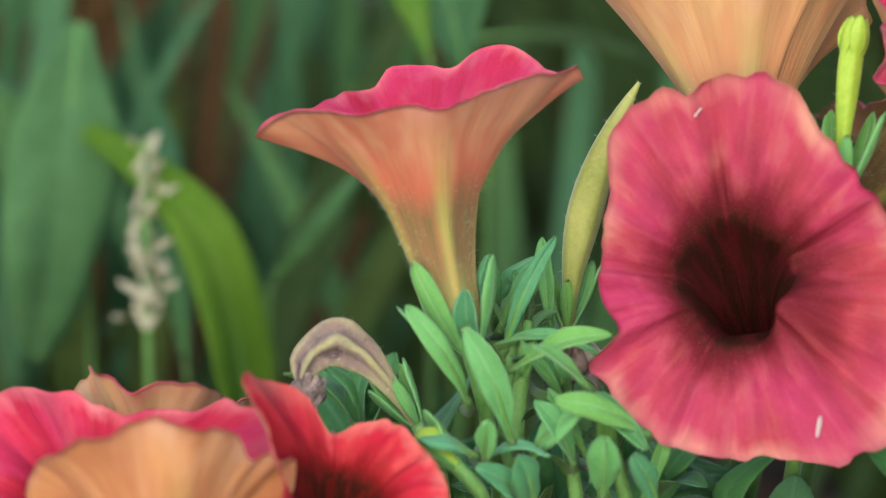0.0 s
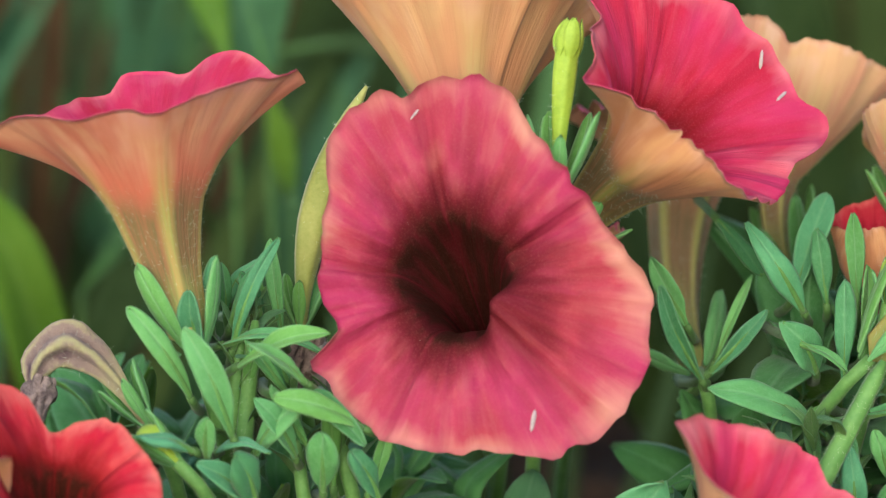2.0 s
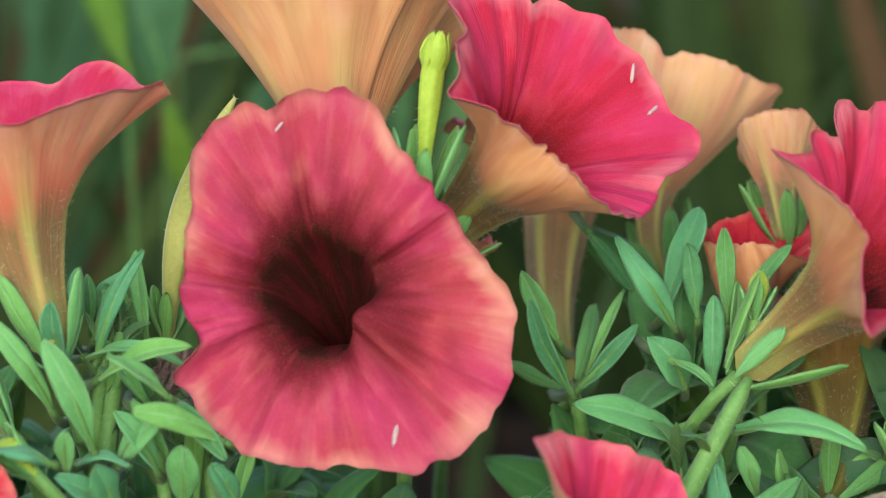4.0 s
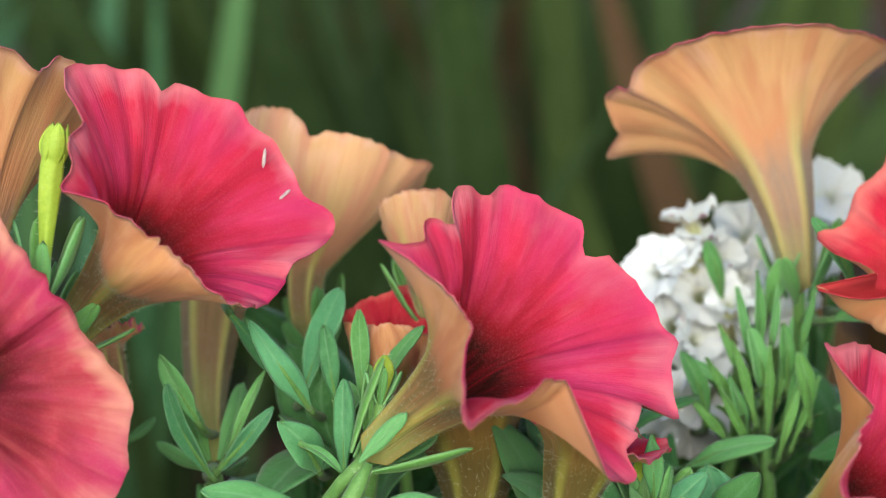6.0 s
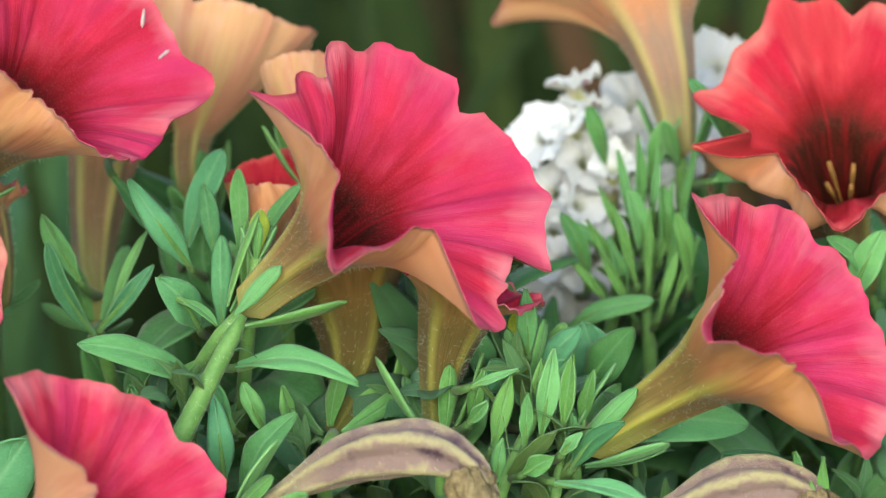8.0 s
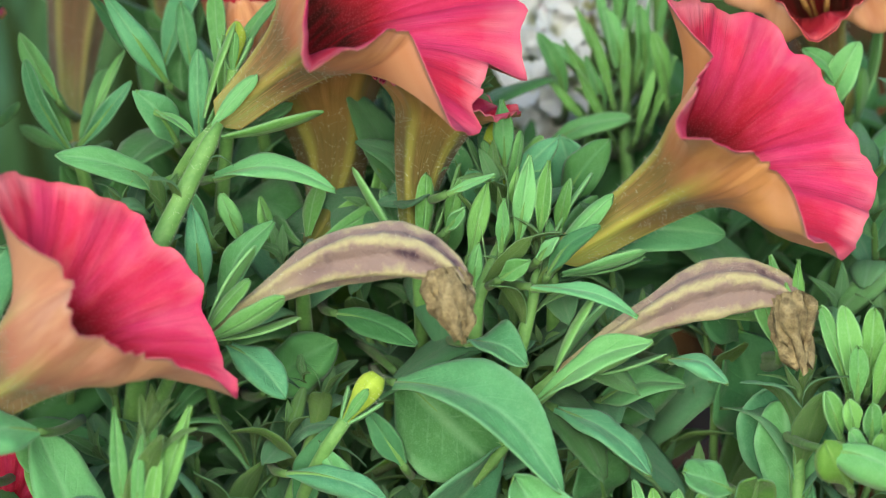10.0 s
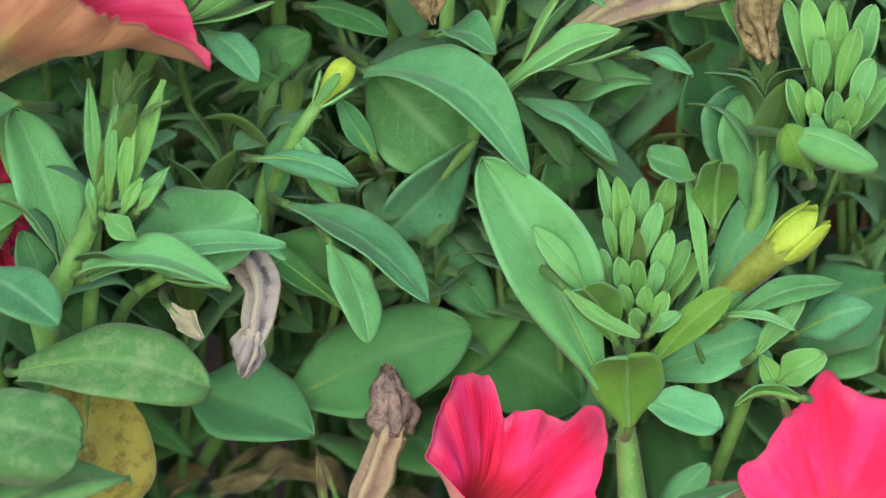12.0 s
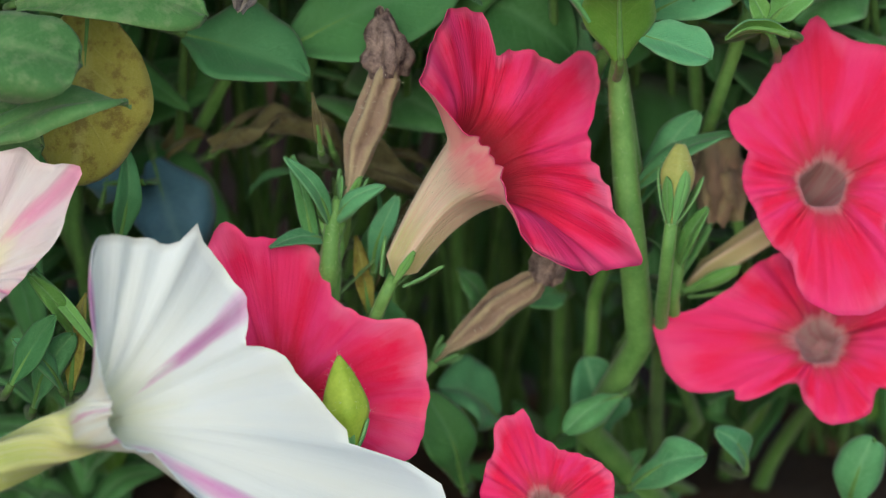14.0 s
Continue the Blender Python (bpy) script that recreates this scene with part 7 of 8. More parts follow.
leaf((0.2603, -0.0270, 0.2151), (0.2638, -0.0272, 0.2297), 0.0053, (-0.05, -0.75, 0.65), LEAF_PALE, seed=884, peak=0.62, point=0.75, bulge=0.06, fold=0.35, wild=0.3, label="spoon-shaped young petunia leaf in a rosette")
leaf((0.2529, -0.0331, 0.2142), (0.2527, -0.0342, 0.2249), 0.0043, (-0.05, -0.75, 0.65), LEAF_PALE, seed=885, peak=0.62, point=0.75, bulge=0.06, fold=0.35, wild=0.3, label="spoon-shaped young petunia leaf in a rosette")
leaf((0.2561, -0.0335, 0.2131), (0.2595, -0.0341, 0.2265), 0.0048, (-0.05, -0.75, 0.65), LEAF_PALE, seed=886, peak=0.62, point=0.75, bulge=0.06, fold=0.35, wild=0.3, label="spoon-shaped young petunia leaf in a rosette")
leaf((0.2581, -0.0368, 0.2096), (0.2619, -0.0378, 0.2213), 0.0050, (-0.05, -0.75, 0.65), LEAF_PALE, seed=887, peak=0.62, point=0.75, bulge=0.06, fold=0.35, wild=0.3, label="spoon-shaped young petunia leaf in a rosette")
leaf((0.2593, -0.0356, 0.2066), (0.2660, -0.0369, 0.2179), 0.0048, (-0.05, -0.75, 0.65), LEAF_PALE, seed=888, peak=0.62, point=0.75, bulge=0.06, fold=0.35, wild=0.3, label="spoon-shaped young petunia leaf in a rosette")
leaf((0.2491, -0.0376, 0.2084), (0.2460, -0.0389, 0.2178), 0.0045, (-0.05, -0.75, 0.65), LEAF_PALE, seed=889, peak=0.62, point=0.75, bulge=0.06, fold=0.35, wild=0.3, label="spoon-shaped young petunia leaf in a rosette")
leaf((0.2515, -0.0387, 0.2086), (0.2500, -0.0406, 0.2165), 0.0043, (-0.05, -0.75, 0.65), LEAF_PALE, seed=890, peak=0.62, point=0.75, bulge=0.06, fold=0.35, wild=0.3, label="spoon-shaped young petunia leaf in a rosette")
leaf((0.2546, -0.0391, 0.2079), (0.2542, -0.0410, 0.2159), 0.0040, (-0.05, -0.75, 0.65), LEAF_PALE, seed=891, peak=0.62, point=0.75, bulge=0.06, fold=0.35, wild=0.3, label="spoon-shaped young petunia leaf in a rosette")
leaf((0.2570, -0.0403, 0.2079), (0.2587, -0.0423, 0.2157), 0.0042, (-0.05, -0.75, 0.65), LEAF_PALE, seed=892, peak=0.62, point=0.75, bulge=0.06, fold=0.35, wild=0.3, label="spoon-shaped young petunia leaf in a rosette")
leaf((0.2524, -0.0427, 0.2060), (0.2496, -0.0449, 0.2121), 0.0040, (-0.05, -0.75, 0.65), LEAF_PALE, seed=893, peak=0.62, point=0.75, bulge=0.06, fold=0.35, wild=0.3, label="spoon-shaped young petunia leaf in a rosette")
leaf((0.2550, -0.0440, 0.2056), (0.2555, -0.0464, 0.2119), 0.0040, (-0.05, -0.75, 0.65), LEAF_PALE, seed=894, peak=0.62, point=0.75, bulge=0.06, fold=0.35, wild=0.3, label="spoon-shaped young petunia leaf in a rosette")
leaf((0.0877, -0.0332, 0.1868), (0.1038, -0.0353, 0.1973), 0.0101, (-0.05, -0.75, 0.65), LEAF_DARK, seed=870, wild=0.2, bulge=0.1)
leaf((0.0851, -0.0420, 0.1845), (0.0785, -0.0408, 0.2027), 0.0135, (-0.05, -0.75, 0.65), LEAF_DARK, seed=871, wild=0.4)
leaf((0.0978, -0.0501, 0.1803), (0.0779, -0.0541, 0.1845), 0.0078, (0, -0.6, 0.8), LEAF_PALE, seed=872, wild=0.2, bulge=0.18)
leaf((0.1046, -0.0310, 0.1754), (0.1004, -0.0305, 0.1876), 0.0079, (-0.05, -0.75, 0.65), LEAF_DARK, seed=873, wild=0.3)
leaf((0.0892, -0.0309, 0.2027), (0.0831, -0.0332, 0.2046), 0.0031, (0, -0.6, 0.8), LEAF_PALE, seed=874, wild=0.3)
leaf((0.0881, -0.0315, 0.1853), (0.0848, -0.0308, 0.1984), 0.0046, (-0.05, -0.75, 0.65), LEAF, seed=875, wild=0.5)
leaf((0.1002, -0.0238, 0.2004), (0.0953, -0.0242, 0.2094), 0.0064, (-0.05, -0.75, 0.65), LEAF, seed=876, wild=0.4)
leaf((0.1032, -0.0243, 0.1916), (0.0966, -0.0237, 0.2038), 0.0064, (-0.05, -0.75, 0.65), LEAF_PALE, seed=877, wild=0.4)
shoot((0.0894, -0.0320, 0.1766), (0.0987, -0.0307, 0.1904), 0, 0.012, "mid", seed=341, crown=0, stem_r=0.0017, label="pale hairy petunia stem in front of a crimson flower")
leaf((0.1364, -0.0055, 0.1237), (0.1604, -0.0091, 0.1306), 0.0112, (0, -0.6, 0.8), LEAF_BROWN, seed=861, wave=0.7, fold=0.6, hook=0.5, label="shrivelled brown leaf with curling edges over the mulch")
leaf((0.1603, -0.0105, 0.1224), (0.1822, -0.0172, 0.1181), 0.0082, (0, -0.6, 0.8), LEAF_BROWN, seed=862, wave=0.7, fold=0.6, label="shrivelled brown leaf with curling edges over the mulch")
leaf((0.2105, -0.0499, 0.1610), (0.1879, -0.0385, 0.2030), 0.0190, (-0.05, -0.75, 0.65), LEAF, seed=801, peak=0.5, wild=0.2, bulge=0.08, fold=0.4, wave=0.08, point=0.85)
leaf((0.2071, -0.0506, 0.1796), (0.1969, -0.0494, 0.1925), 0.0056, (-0.05, -0.75, 0.65), LEAF_PALE, seed=802, peak=0.48, wild=0.25, bulge=0.06)
leaf((0.2123, -0.0513, 0.1710), (0.2056, -0.0578, 0.1835), 0.0103, (0, 0.75, 0.65), LEAF, seed=803, peak=0.6, wild=0.2, bulge=0.1, point=0.6, label="small cupped petunia leaf turned to its olive underside")
leaf((0.2022, -0.0578, 0.1828), (0.2158, -0.0628, 0.1753), 0.0032, (0, -0.6, 0.8), LEAF_PALE, seed=804, peak=0.4, wild=0.3, bulge=-0.12, point=0.8)
leaf((0.2155, -0.0503, 0.1535), (0.2142, -0.0580, 0.1701), 0.0146, (0, 0.75, 0.65), LEAF, seed=805, peak=0.42, wild=0.1, bulge=0.1, point=0.5, label="round petunia leaf turned to its olive underside, toned down for shade")
leaf((0.2186, -0.0492, 0.1581), (0.2321, -0.0562, 0.1545), 0.0098, (0, -0.6, 0.8), LEAF, seed=806, peak=0.5, wild=0.2, bulge=0.04, point=0.6)
leaf((0.2218, -0.0386, 0.1593), (0.2433, -0.0404, 0.1683), 0.0135, (-0.05, -0.75, 0.65), LEAF, seed=807, peak=0.48, wild=0.25, bulge=0.06)
leaf((0.2203, -0.0492, 0.1658), (0.2344, -0.0502, 0.1796), 0.0071, (-0.05, -0.75, 0.65), LEAF_BACK, seed=808, peak=0.6, wild=0.2, point=0.7, label="olive-green leaf at the foot of an opening bud")
leaf((0.2330, -0.0312, 0.1729), (0.2457, -0.0285, 0.1957), 0.0093, (-0.05, -0.75, 0.65), LEAF, seed=809, peak=0.48, wild=0.25, bulge=0.06)
leaf((0.2310, -0.0431, 0.1746), (0.2273, -0.0379, 0.1988), 0.0033, (-0.05, -0.75, 0.65), LEAF_PALE, seed=810, peak=0.6, wild=0.6)
leaf((0.2339, -0.0461, 0.1720), (0.2556, -0.0479, 0.1810), 0.0067, (0, -0.6, 0.8), LEAF, seed=811, peak=0.6, wild=0.5)
leaf((0.2341, -0.0494, 0.1749), (0.2462, -0.0536, 0.1737), 0.0024, (0, -0.6, 0.8), LEAF_PALE, seed=812, wild=0.5)
leaf((0.2401, -0.0479, 0.1668), (0.2486, -0.0484, 0.1778), 0.0048, (-0.05, -0.75, 0.65), LEAF_PALE, seed=813, peak=0.48, wild=0.25, bulge=0.06)
leaf((0.2453, -0.0442, 0.1591), (0.2531, -0.0469, 0.1660), 0.0068, (-0.05, -0.75, 0.65), LEAF_PALE, seed=814, wild=0.3, point=0.7)
leaf((0.2462, -0.0433, 0.1554), (0.2416, -0.0434, 0.1647), 0.0046, (-0.05, -0.75, 0.65), LEAF_PALE, seed=815, peak=0.48, wild=0.25, bulge=0.06)
leaf((0.2488, -0.0470, 0.1573), (0.2356, -0.0503, 0.1577), 0.0048, (0, 0.75, 0.65), LEAF, seed=816, wild=0.3, bulge=0.15)
leaf((0.2447, -0.0384, 0.1576), (0.2399, -0.0382, 0.1680), 0.0044, (-0.05, -0.75, 0.65), LEAF, seed=817, peak=0.48, wild=0.25, bulge=0.06)
leaf((0.2322, -0.0408, 0.1898), (0.2321, -0.0471, 0.2043), 0.0089, (0, 0.75, 0.65), LEAF, seed=818, peak=0.42, wild=0.1, point=0.5, label="round petunia leaf turned to its olive underside, toned down for shade")
leaf((0.2283, -0.0399, 0.1995), (0.2189, -0.0431, 0.2044), 0.0089, (0, -0.6, 0.8), LEAF, seed=819, peak=0.55, wild=0.1, point=0.5, bulge=0.04)
leaf((0.2151, -0.0317, 0.1819), (0.2110, -0.0308, 0.1986), 0.0029, (-0.05, -0.75, 0.65), LEAF_PALE, seed=820, peak=0.62, point=0.75, bulge=0.06, fold=0.35, wild=0.3, label="spoon-shaped young petunia leaf in a rosette")
leaf((0.2160, -0.0337, 0.1824), (0.2144, -0.0333, 0.1978), 0.0040, (-0.05, -0.75, 0.65), LEAF_PALE, seed=821, peak=0.62, point=0.75, bulge=0.06, fold=0.35, wild=0.3, label="spoon-shaped young petunia leaf in a rosette")
leaf((0.2182, -0.0335, 0.1835), (0.2190, -0.0337, 0.1974), 0.0044, (-0.05, -0.75, 0.65), LEAF_PALE, seed=822, peak=0.62, point=0.75, bulge=0.06, fold=0.35, wild=0.3, label="spoon-shaped young petunia leaf in a rosette")
leaf((0.2225, -0.0308, 0.1827), (0.2250, -0.0312, 0.1965), 0.0044, (-0.05, -0.75, 0.65), LEAF_PALE, seed=823, peak=0.62, point=0.75, bulge=0.06, fold=0.35, wild=0.3, label="spoon-shaped young petunia leaf in a rosette")
leaf((0.2159, -0.0369, 0.1821), (0.2161, -0.0379, 0.1929), 0.0035, (-0.05, -0.75, 0.65), LEAF_PALE, seed=824, peak=0.62, point=0.75, bulge=0.06, fold=0.35, wild=0.3, label="spoon-shaped young petunia leaf in a rosette")
leaf((0.2189, -0.0373, 0.1811), (0.2219, -0.0380, 0.1940), 0.0042, (-0.05, -0.75, 0.65), LEAF_PALE, seed=825, peak=0.62, point=0.75, bulge=0.06, fold=0.35, wild=0.3, label="spoon-shaped young petunia leaf in a rosette")
leaf((0.2207, -0.0405, 0.1777), (0.2238, -0.0415, 0.1892), 0.0044, (-0.05, -0.75, 0.65), LEAF_PALE, seed=826, peak=0.62, point=0.75, bulge=0.06, fold=0.35, wild=0.3, label="spoon-shaped young petunia leaf in a rosette")
leaf((0.2219, -0.0393, 0.1748), (0.2275, -0.0404, 0.1867), 0.0042, (-0.05, -0.75, 0.65), LEAF_PALE, seed=827, peak=0.62, point=0.75, bulge=0.06, fold=0.35, wild=0.3, label="spoon-shaped young petunia leaf in a rosette")
leaf((0.2125, -0.0414, 0.1766), (0.2102, -0.0427, 0.1859), 0.0039, (-0.05, -0.75, 0.65), LEAF_PALE, seed=828, peak=0.62, point=0.75, bulge=0.06, fold=0.35, wild=0.3, label="spoon-shaped young petunia leaf in a rosette")
leaf((0.2148, -0.0425, 0.1769), (0.2139, -0.0443, 0.1847), 0.0037, (-0.05, -0.75, 0.65), LEAF_PALE, seed=829, peak=0.62, point=0.75, bulge=0.06, fold=0.35, wild=0.3, label="spoon-shaped young petunia leaf in a rosette")
leaf((0.2176, -0.0429, 0.1762), (0.2172, -0.0447, 0.1841), 0.0035, (-0.05, -0.75, 0.65), LEAF_PALE, seed=830, peak=0.62, point=0.75, bulge=0.06, fold=0.35, wild=0.3, label="spoon-shaped young petunia leaf in a rosette")
leaf((0.2199, -0.0440, 0.1762), (0.2212, -0.0460, 0.1842), 0.0037, (-0.05, -0.75, 0.65), LEAF_PALE, seed=831, peak=0.62, point=0.75, bulge=0.06, fold=0.35, wild=0.3, label="spoon-shaped young petunia leaf in a rosette")
leaf((0.2157, -0.0464, 0.1745), (0.2138, -0.0487, 0.1805), 0.0035, (-0.05, -0.75, 0.65), LEAF_PALE, seed=832, peak=0.62, point=0.75, bulge=0.06, fold=0.35, wild=0.3, label="spoon-shaped young petunia leaf in a rosette")
leaf((0.2182, -0.0476, 0.1741), (0.2184, -0.0500, 0.1804), 0.0035, (-0.05, -0.75, 0.65), LEAF_PALE, seed=833, peak=0.62, point=0.75, bulge=0.06, fold=0.35, wild=0.3, label="spoon-shaped young petunia leaf in a rosette")
leaf((0.2201, -0.0481, 0.1731), (0.2222, -0.0504, 0.1798), 0.0037, (-0.05, -0.75, 0.65), LEAF_PALE, seed=834, peak=0.62, point=0.75, bulge=0.06, fold=0.35, wild=0.3, label="spoon-shaped young petunia leaf in a rosette")
leaf((0.2168, -0.0502, 0.1722), (0.2157, -0.0529, 0.1772), 0.0032, (-0.05, -0.75, 0.65), LEAF_PALE, seed=835, peak=0.62, point=0.75, bulge=0.06, fold=0.35, wild=0.3, label="spoon-shaped young petunia leaf in a rosette")
leaf((0.2195, -0.0495, 0.1715), (0.2244, -0.0526, 0.1762), 0.0035, (-0.05, -0.75, 0.65), LEAF_PALE, seed=836, peak=0.62, point=0.75, bulge=0.06, fold=0.35, wild=0.3, label="spoon-shaped young petunia leaf in a rosette")
leaf((0.2140, -0.0347, 0.1821), (0.2122, -0.0363, 0.1905), 0.0031, (-0.05, -0.75, 0.65), LEAF_PALE, seed=837, peak=0.62, point=0.75, bulge=0.06, fold=0.35, wild=0.3, label="spoon-shaped young petunia leaf in a rosette")
leaf((0.2244, -0.0368, 0.1735), (0.2300, -0.0382, 0.1840), 0.0040, (-0.05, -0.75, 0.65), LEAF_PALE, seed=838, peak=0.62, point=0.75, bulge=0.06, fold=0.35, wild=0.3, label="spoon-shaped young petunia leaf in a rosette")
leaf((0.1223, -0.0446, 0.1863), (0.1456, -0.0400, 0.1928), 0.0219, (0.1, -0.62, 0.78), LEAF, seed=839, peak=0.45, wild=0.1, bulge=0.03, point=0.9, fold=0.1)
leaf((0.1138, -0.0472, 0.1830), (0.1504, -0.0495, 0.1897), 0.0066, (0, -0.6, 0.8), LEAF, seed=840, peak=0.4, wild=0.4)
leaf((0.1285, -0.0390, 0.1746), (0.1346, -0.0448, 0.1703), 0.0056, (-0.05, -0.75, 0.65), PLUME, seed=841, fold=0.7, wave=0.3, peak=0.6, label="cream dry scrap of a withered petal caught in the leaves")
leaf((0.1591, -0.0293, 0.1003), (0.1517, -0.0231, 0.1266), 0.0034, (-0.05, -0.75, 0.65), LEAF, seed=842, peak=0.4, wild=0.6, point=1.3)
leaf((0.1596, -0.0363, 0.1048), (0.1572, -0.0347, 0.1168), 0.0027, (-0.05, -0.75, 0.65), LEAF_PALE, seed=843, point=1.3)
leaf((0.1607, -0.0212, 0.1278), (0.1569, -0.0200, 0.1381), 0.0018, (-0.05, -0.75, 0.65), LEAF_BROWN, seed=844, hook=0.5, point=1.2, label="thin dry leaf blade over the mulch")
leaf((0.1730, -0.0266, 0.0944), (0.1696, -0.0208, 0.1204), 0.0025, (-0.05, -0.75, 0.65), LEAF_DARK, seed=845, peak=0.4, point=1.4)
leaf((0.1672, -0.0285, 0.0975), (0.1754, -0.0258, 0.1187), 0.0039, (-0.05, -0.75, 0.65), LEAF_BROWN, seed=846, peak=0.6, label="pinkish brown dry leaf between the stems")
leaf((0.1662, -0.0236, 0.1032), (0.1709, -0.0231, 0.1163), 0.0039, (-0.05, -0.75, 0.65), LEAF, seed=847, point=1.2)
leaf((0.1676, -0.0330, 0.0965), (0.1649, -0.0311, 0.1127), 0.0046, (-0.05, -0.75, 0.65), LEAF_YELLOW, seed=848, point=1.1, label="small yellowing leaf between the stems")
leaf((0.1482, -0.0004, 0.1249), (0.1577, -0.0015, 0.1300), 0.0021, (0, -0.6, 0.8), LEAF_BROWN, seed=849, hook=0.5, wave=0.3, label="shrivelled brown leaf lying on dark mulch")
leaf((0.1363, 0.0038, 0.1227), (0.1471, 0.0040, 0.1324), 0.0024, (0, -0.6, 0.8), LEAF_BROWN, seed=850, hook=0.6, wave=0.4, label="shrivelled brown leaf lying on dark mulch")
leaf((0.1695, 0.0016, 0.1217), (0.1825, -0.0018, 0.1199), 0.0031, (0, -0.6, 0.8), LEAF_BROWN, seed=851, hook=0.4, wave=0.4, label="shrivelled brown leaf lying on dark mulch")
leaf((0.1553, 0.0052, 0.1172), (0.1421, 0.0030, 0.1142), 0.0026, (0, -0.6, 0.8), LEAF_DARK, seed=852, hook=0.4, point=1.3)
leaf((0.0980, -0.0689, 0.0955), (0.1065, -0.0686, 0.1088), 0.0065, (-0.05, -0.75, 0.65), LEAF_DARK, seed=853, peak=0.48, wild=0.25, bulge=0.06)
leaf((0.1086, -0.0603, 0.0913), (0.1118, -0.0581, 0.1100), 0.0050, (-0.05, -0.75, 0.65), LEAF_YELLOW, seed=854, point=1.2, label="yellowing leaf behind the blush flower")
leaf((0.1022, -0.0573, 0.1144), (0.1162, -0.0659, 0.0988), 0.0028, (-0.05, -0.75, 0.65), LEAF_PALE, seed=855, point=1.3)
leaf((0.1159, -0.0462, 0.1974), (0.1144, -0.0446, 0.2202), 0.0038, (-0.05, -0.86, 0.5), LEAF_PALE, seed=253, peak=0.5, point=1.4, bulge=0.05, fold=0.3, label="narrow young petunia leaf in a tuft")
leaf((0.1185, -0.0439, 0.1983), (0.1216, -0.0425, 0.2205), 0.0038, (-0.05, -0.86, 0.5), LEAF_PALE, seed=254, peak=0.5, point=1.4, bulge=0.05, fold=0.3, label="narrow young petunia leaf in a tuft")
leaf((0.1212, -0.0439, 0.1982), (0.1282, -0.0427, 0.2197), 0.0050, (-0.05, -0.86, 0.5), LEAF_PALE, seed=255, peak=0.5, point=1.4, bulge=0.05, fold=0.3, label="narrow young petunia leaf in a tuft")
leaf((0.1178, -0.0481, 0.198), (0.1193, -0.0477, 0.2161), 0.0032, (-0.05, -0.86, 0.5), LEAF_PALE, seed=256, peak=0.5, point=1.4, bulge=0.05, fold=0.3, label="narrow young petunia leaf in a tuft")
leaf((0.1201, -0.0472, 0.1977), (0.1227, -0.0473, 0.2136), 0.0034, (-0.05, -0.86, 0.5), LEAF_PALE, seed=257, peak=0.5, point=1.4, bulge=0.05, fold=0.3, label="narrow young petunia leaf in a tuft")
leaf((0.1224, -0.0486, 0.1961), (0.1286, -0.0505, 0.2049), 0.0045, (-0.05, -0.86, 0.5), LEAF_PALE, seed=258, peak=0.5, point=1.4, bulge=0.05, fold=0.3, label="narrow young petunia leaf in a tuft")
leaf((0.1205, -0.0515, 0.1967), (0.1241, -0.0539, 0.2037), 0.0039, (-0.05, -0.86, 0.5), LEAF_PALE, seed=259, peak=0.5, point=1.4, bulge=0.05, fold=0.3, label="narrow young petunia leaf in a tuft")
leaf((0.1152, -0.0507, 0.1957), (0.1146, -0.0529, 0.2035), 0.0028, (-0.05, -0.86, 0.5), LEAF_PALE, seed=260, peak=0.5, point=1.4, bulge=0.05, fold=0.3, label="narrow young petunia leaf in a tuft")
leaf((0.1171, -0.0517, 0.196), (0.1228, -0.0565, 0.1934), 0.0051, (-0.05, -0.86, 0.5), LEAF_PALE, seed=261, peak=0.5, point=1.4, bulge=0.05, fold=0.3, label="narrow young petunia leaf in a tuft")
leaf((0.1236, -0.0523, 0.1976), (0.1271, -0.0551, 0.2028), 0.0032, (-0.05, -0.86, 0.5), LEAF_PALE, seed=262, peak=0.5, point=1.4, bulge=0.05, fold=0.3, label="narrow young petunia leaf in a tuft")
leaf((0.1874, -0.015, 0.2398), (0.1879, -0.0164, 0.2507), 0.0030, (-0.05, -0.86, 0.5), LEAF_PALE, seed=263, peak=0.5, point=1.4, bulge=0.05, fold=0.3, label="narrow young petunia leaf in a tuft")
leaf((0.1909, -0.0117, 0.2406), (0.1931, -0.0116, 0.2574), 0.0046, (-0.05, -0.86, 0.5), LEAF_PALE, seed=264, peak=0.5, point=1.4, bulge=0.05, fold=0.3, label="narrow young petunia leaf in a tuft")
leaf((0.195, -0.0113, 0.2421), (0.1968, -0.0118, 0.2566), 0.0033, (-0.05, -0.86, 0.5), LEAF_PALE, seed=265, peak=0.5, point=1.4, bulge=0.05, fold=0.3, label="narrow young petunia leaf in a tuft")
leaf((0.1818, -0.0093, 0.2377), (0.1853, -0.0098, 0.2522), 0.0049, (-0.05, -0.86, 0.5), LEAF_PALE, seed=266, peak=0.5, point=1.4, bulge=0.05, fold=0.3, label="narrow young petunia leaf in a tuft")
leaf((0.1774, -0.0123, 0.2508), (0.186, -0.0153, 0.255), 0.0021, (-0.05, -0.86, 0.5), LEAF_PALE, seed=267, peak=0.5, point=1.4, bulge=0.05, fold=0.3, label="narrow young petunia leaf in a tuft")
leaf((0.1815, -0.0195, 0.2343), (0.1827, -0.0215, 0.2429), 0.0038, (-0.05, -0.86, 0.5), LEAF_PALE, seed=268, peak=0.5, point=1.4, bulge=0.05, fold=0.3, label="narrow young petunia leaf in a tuft")
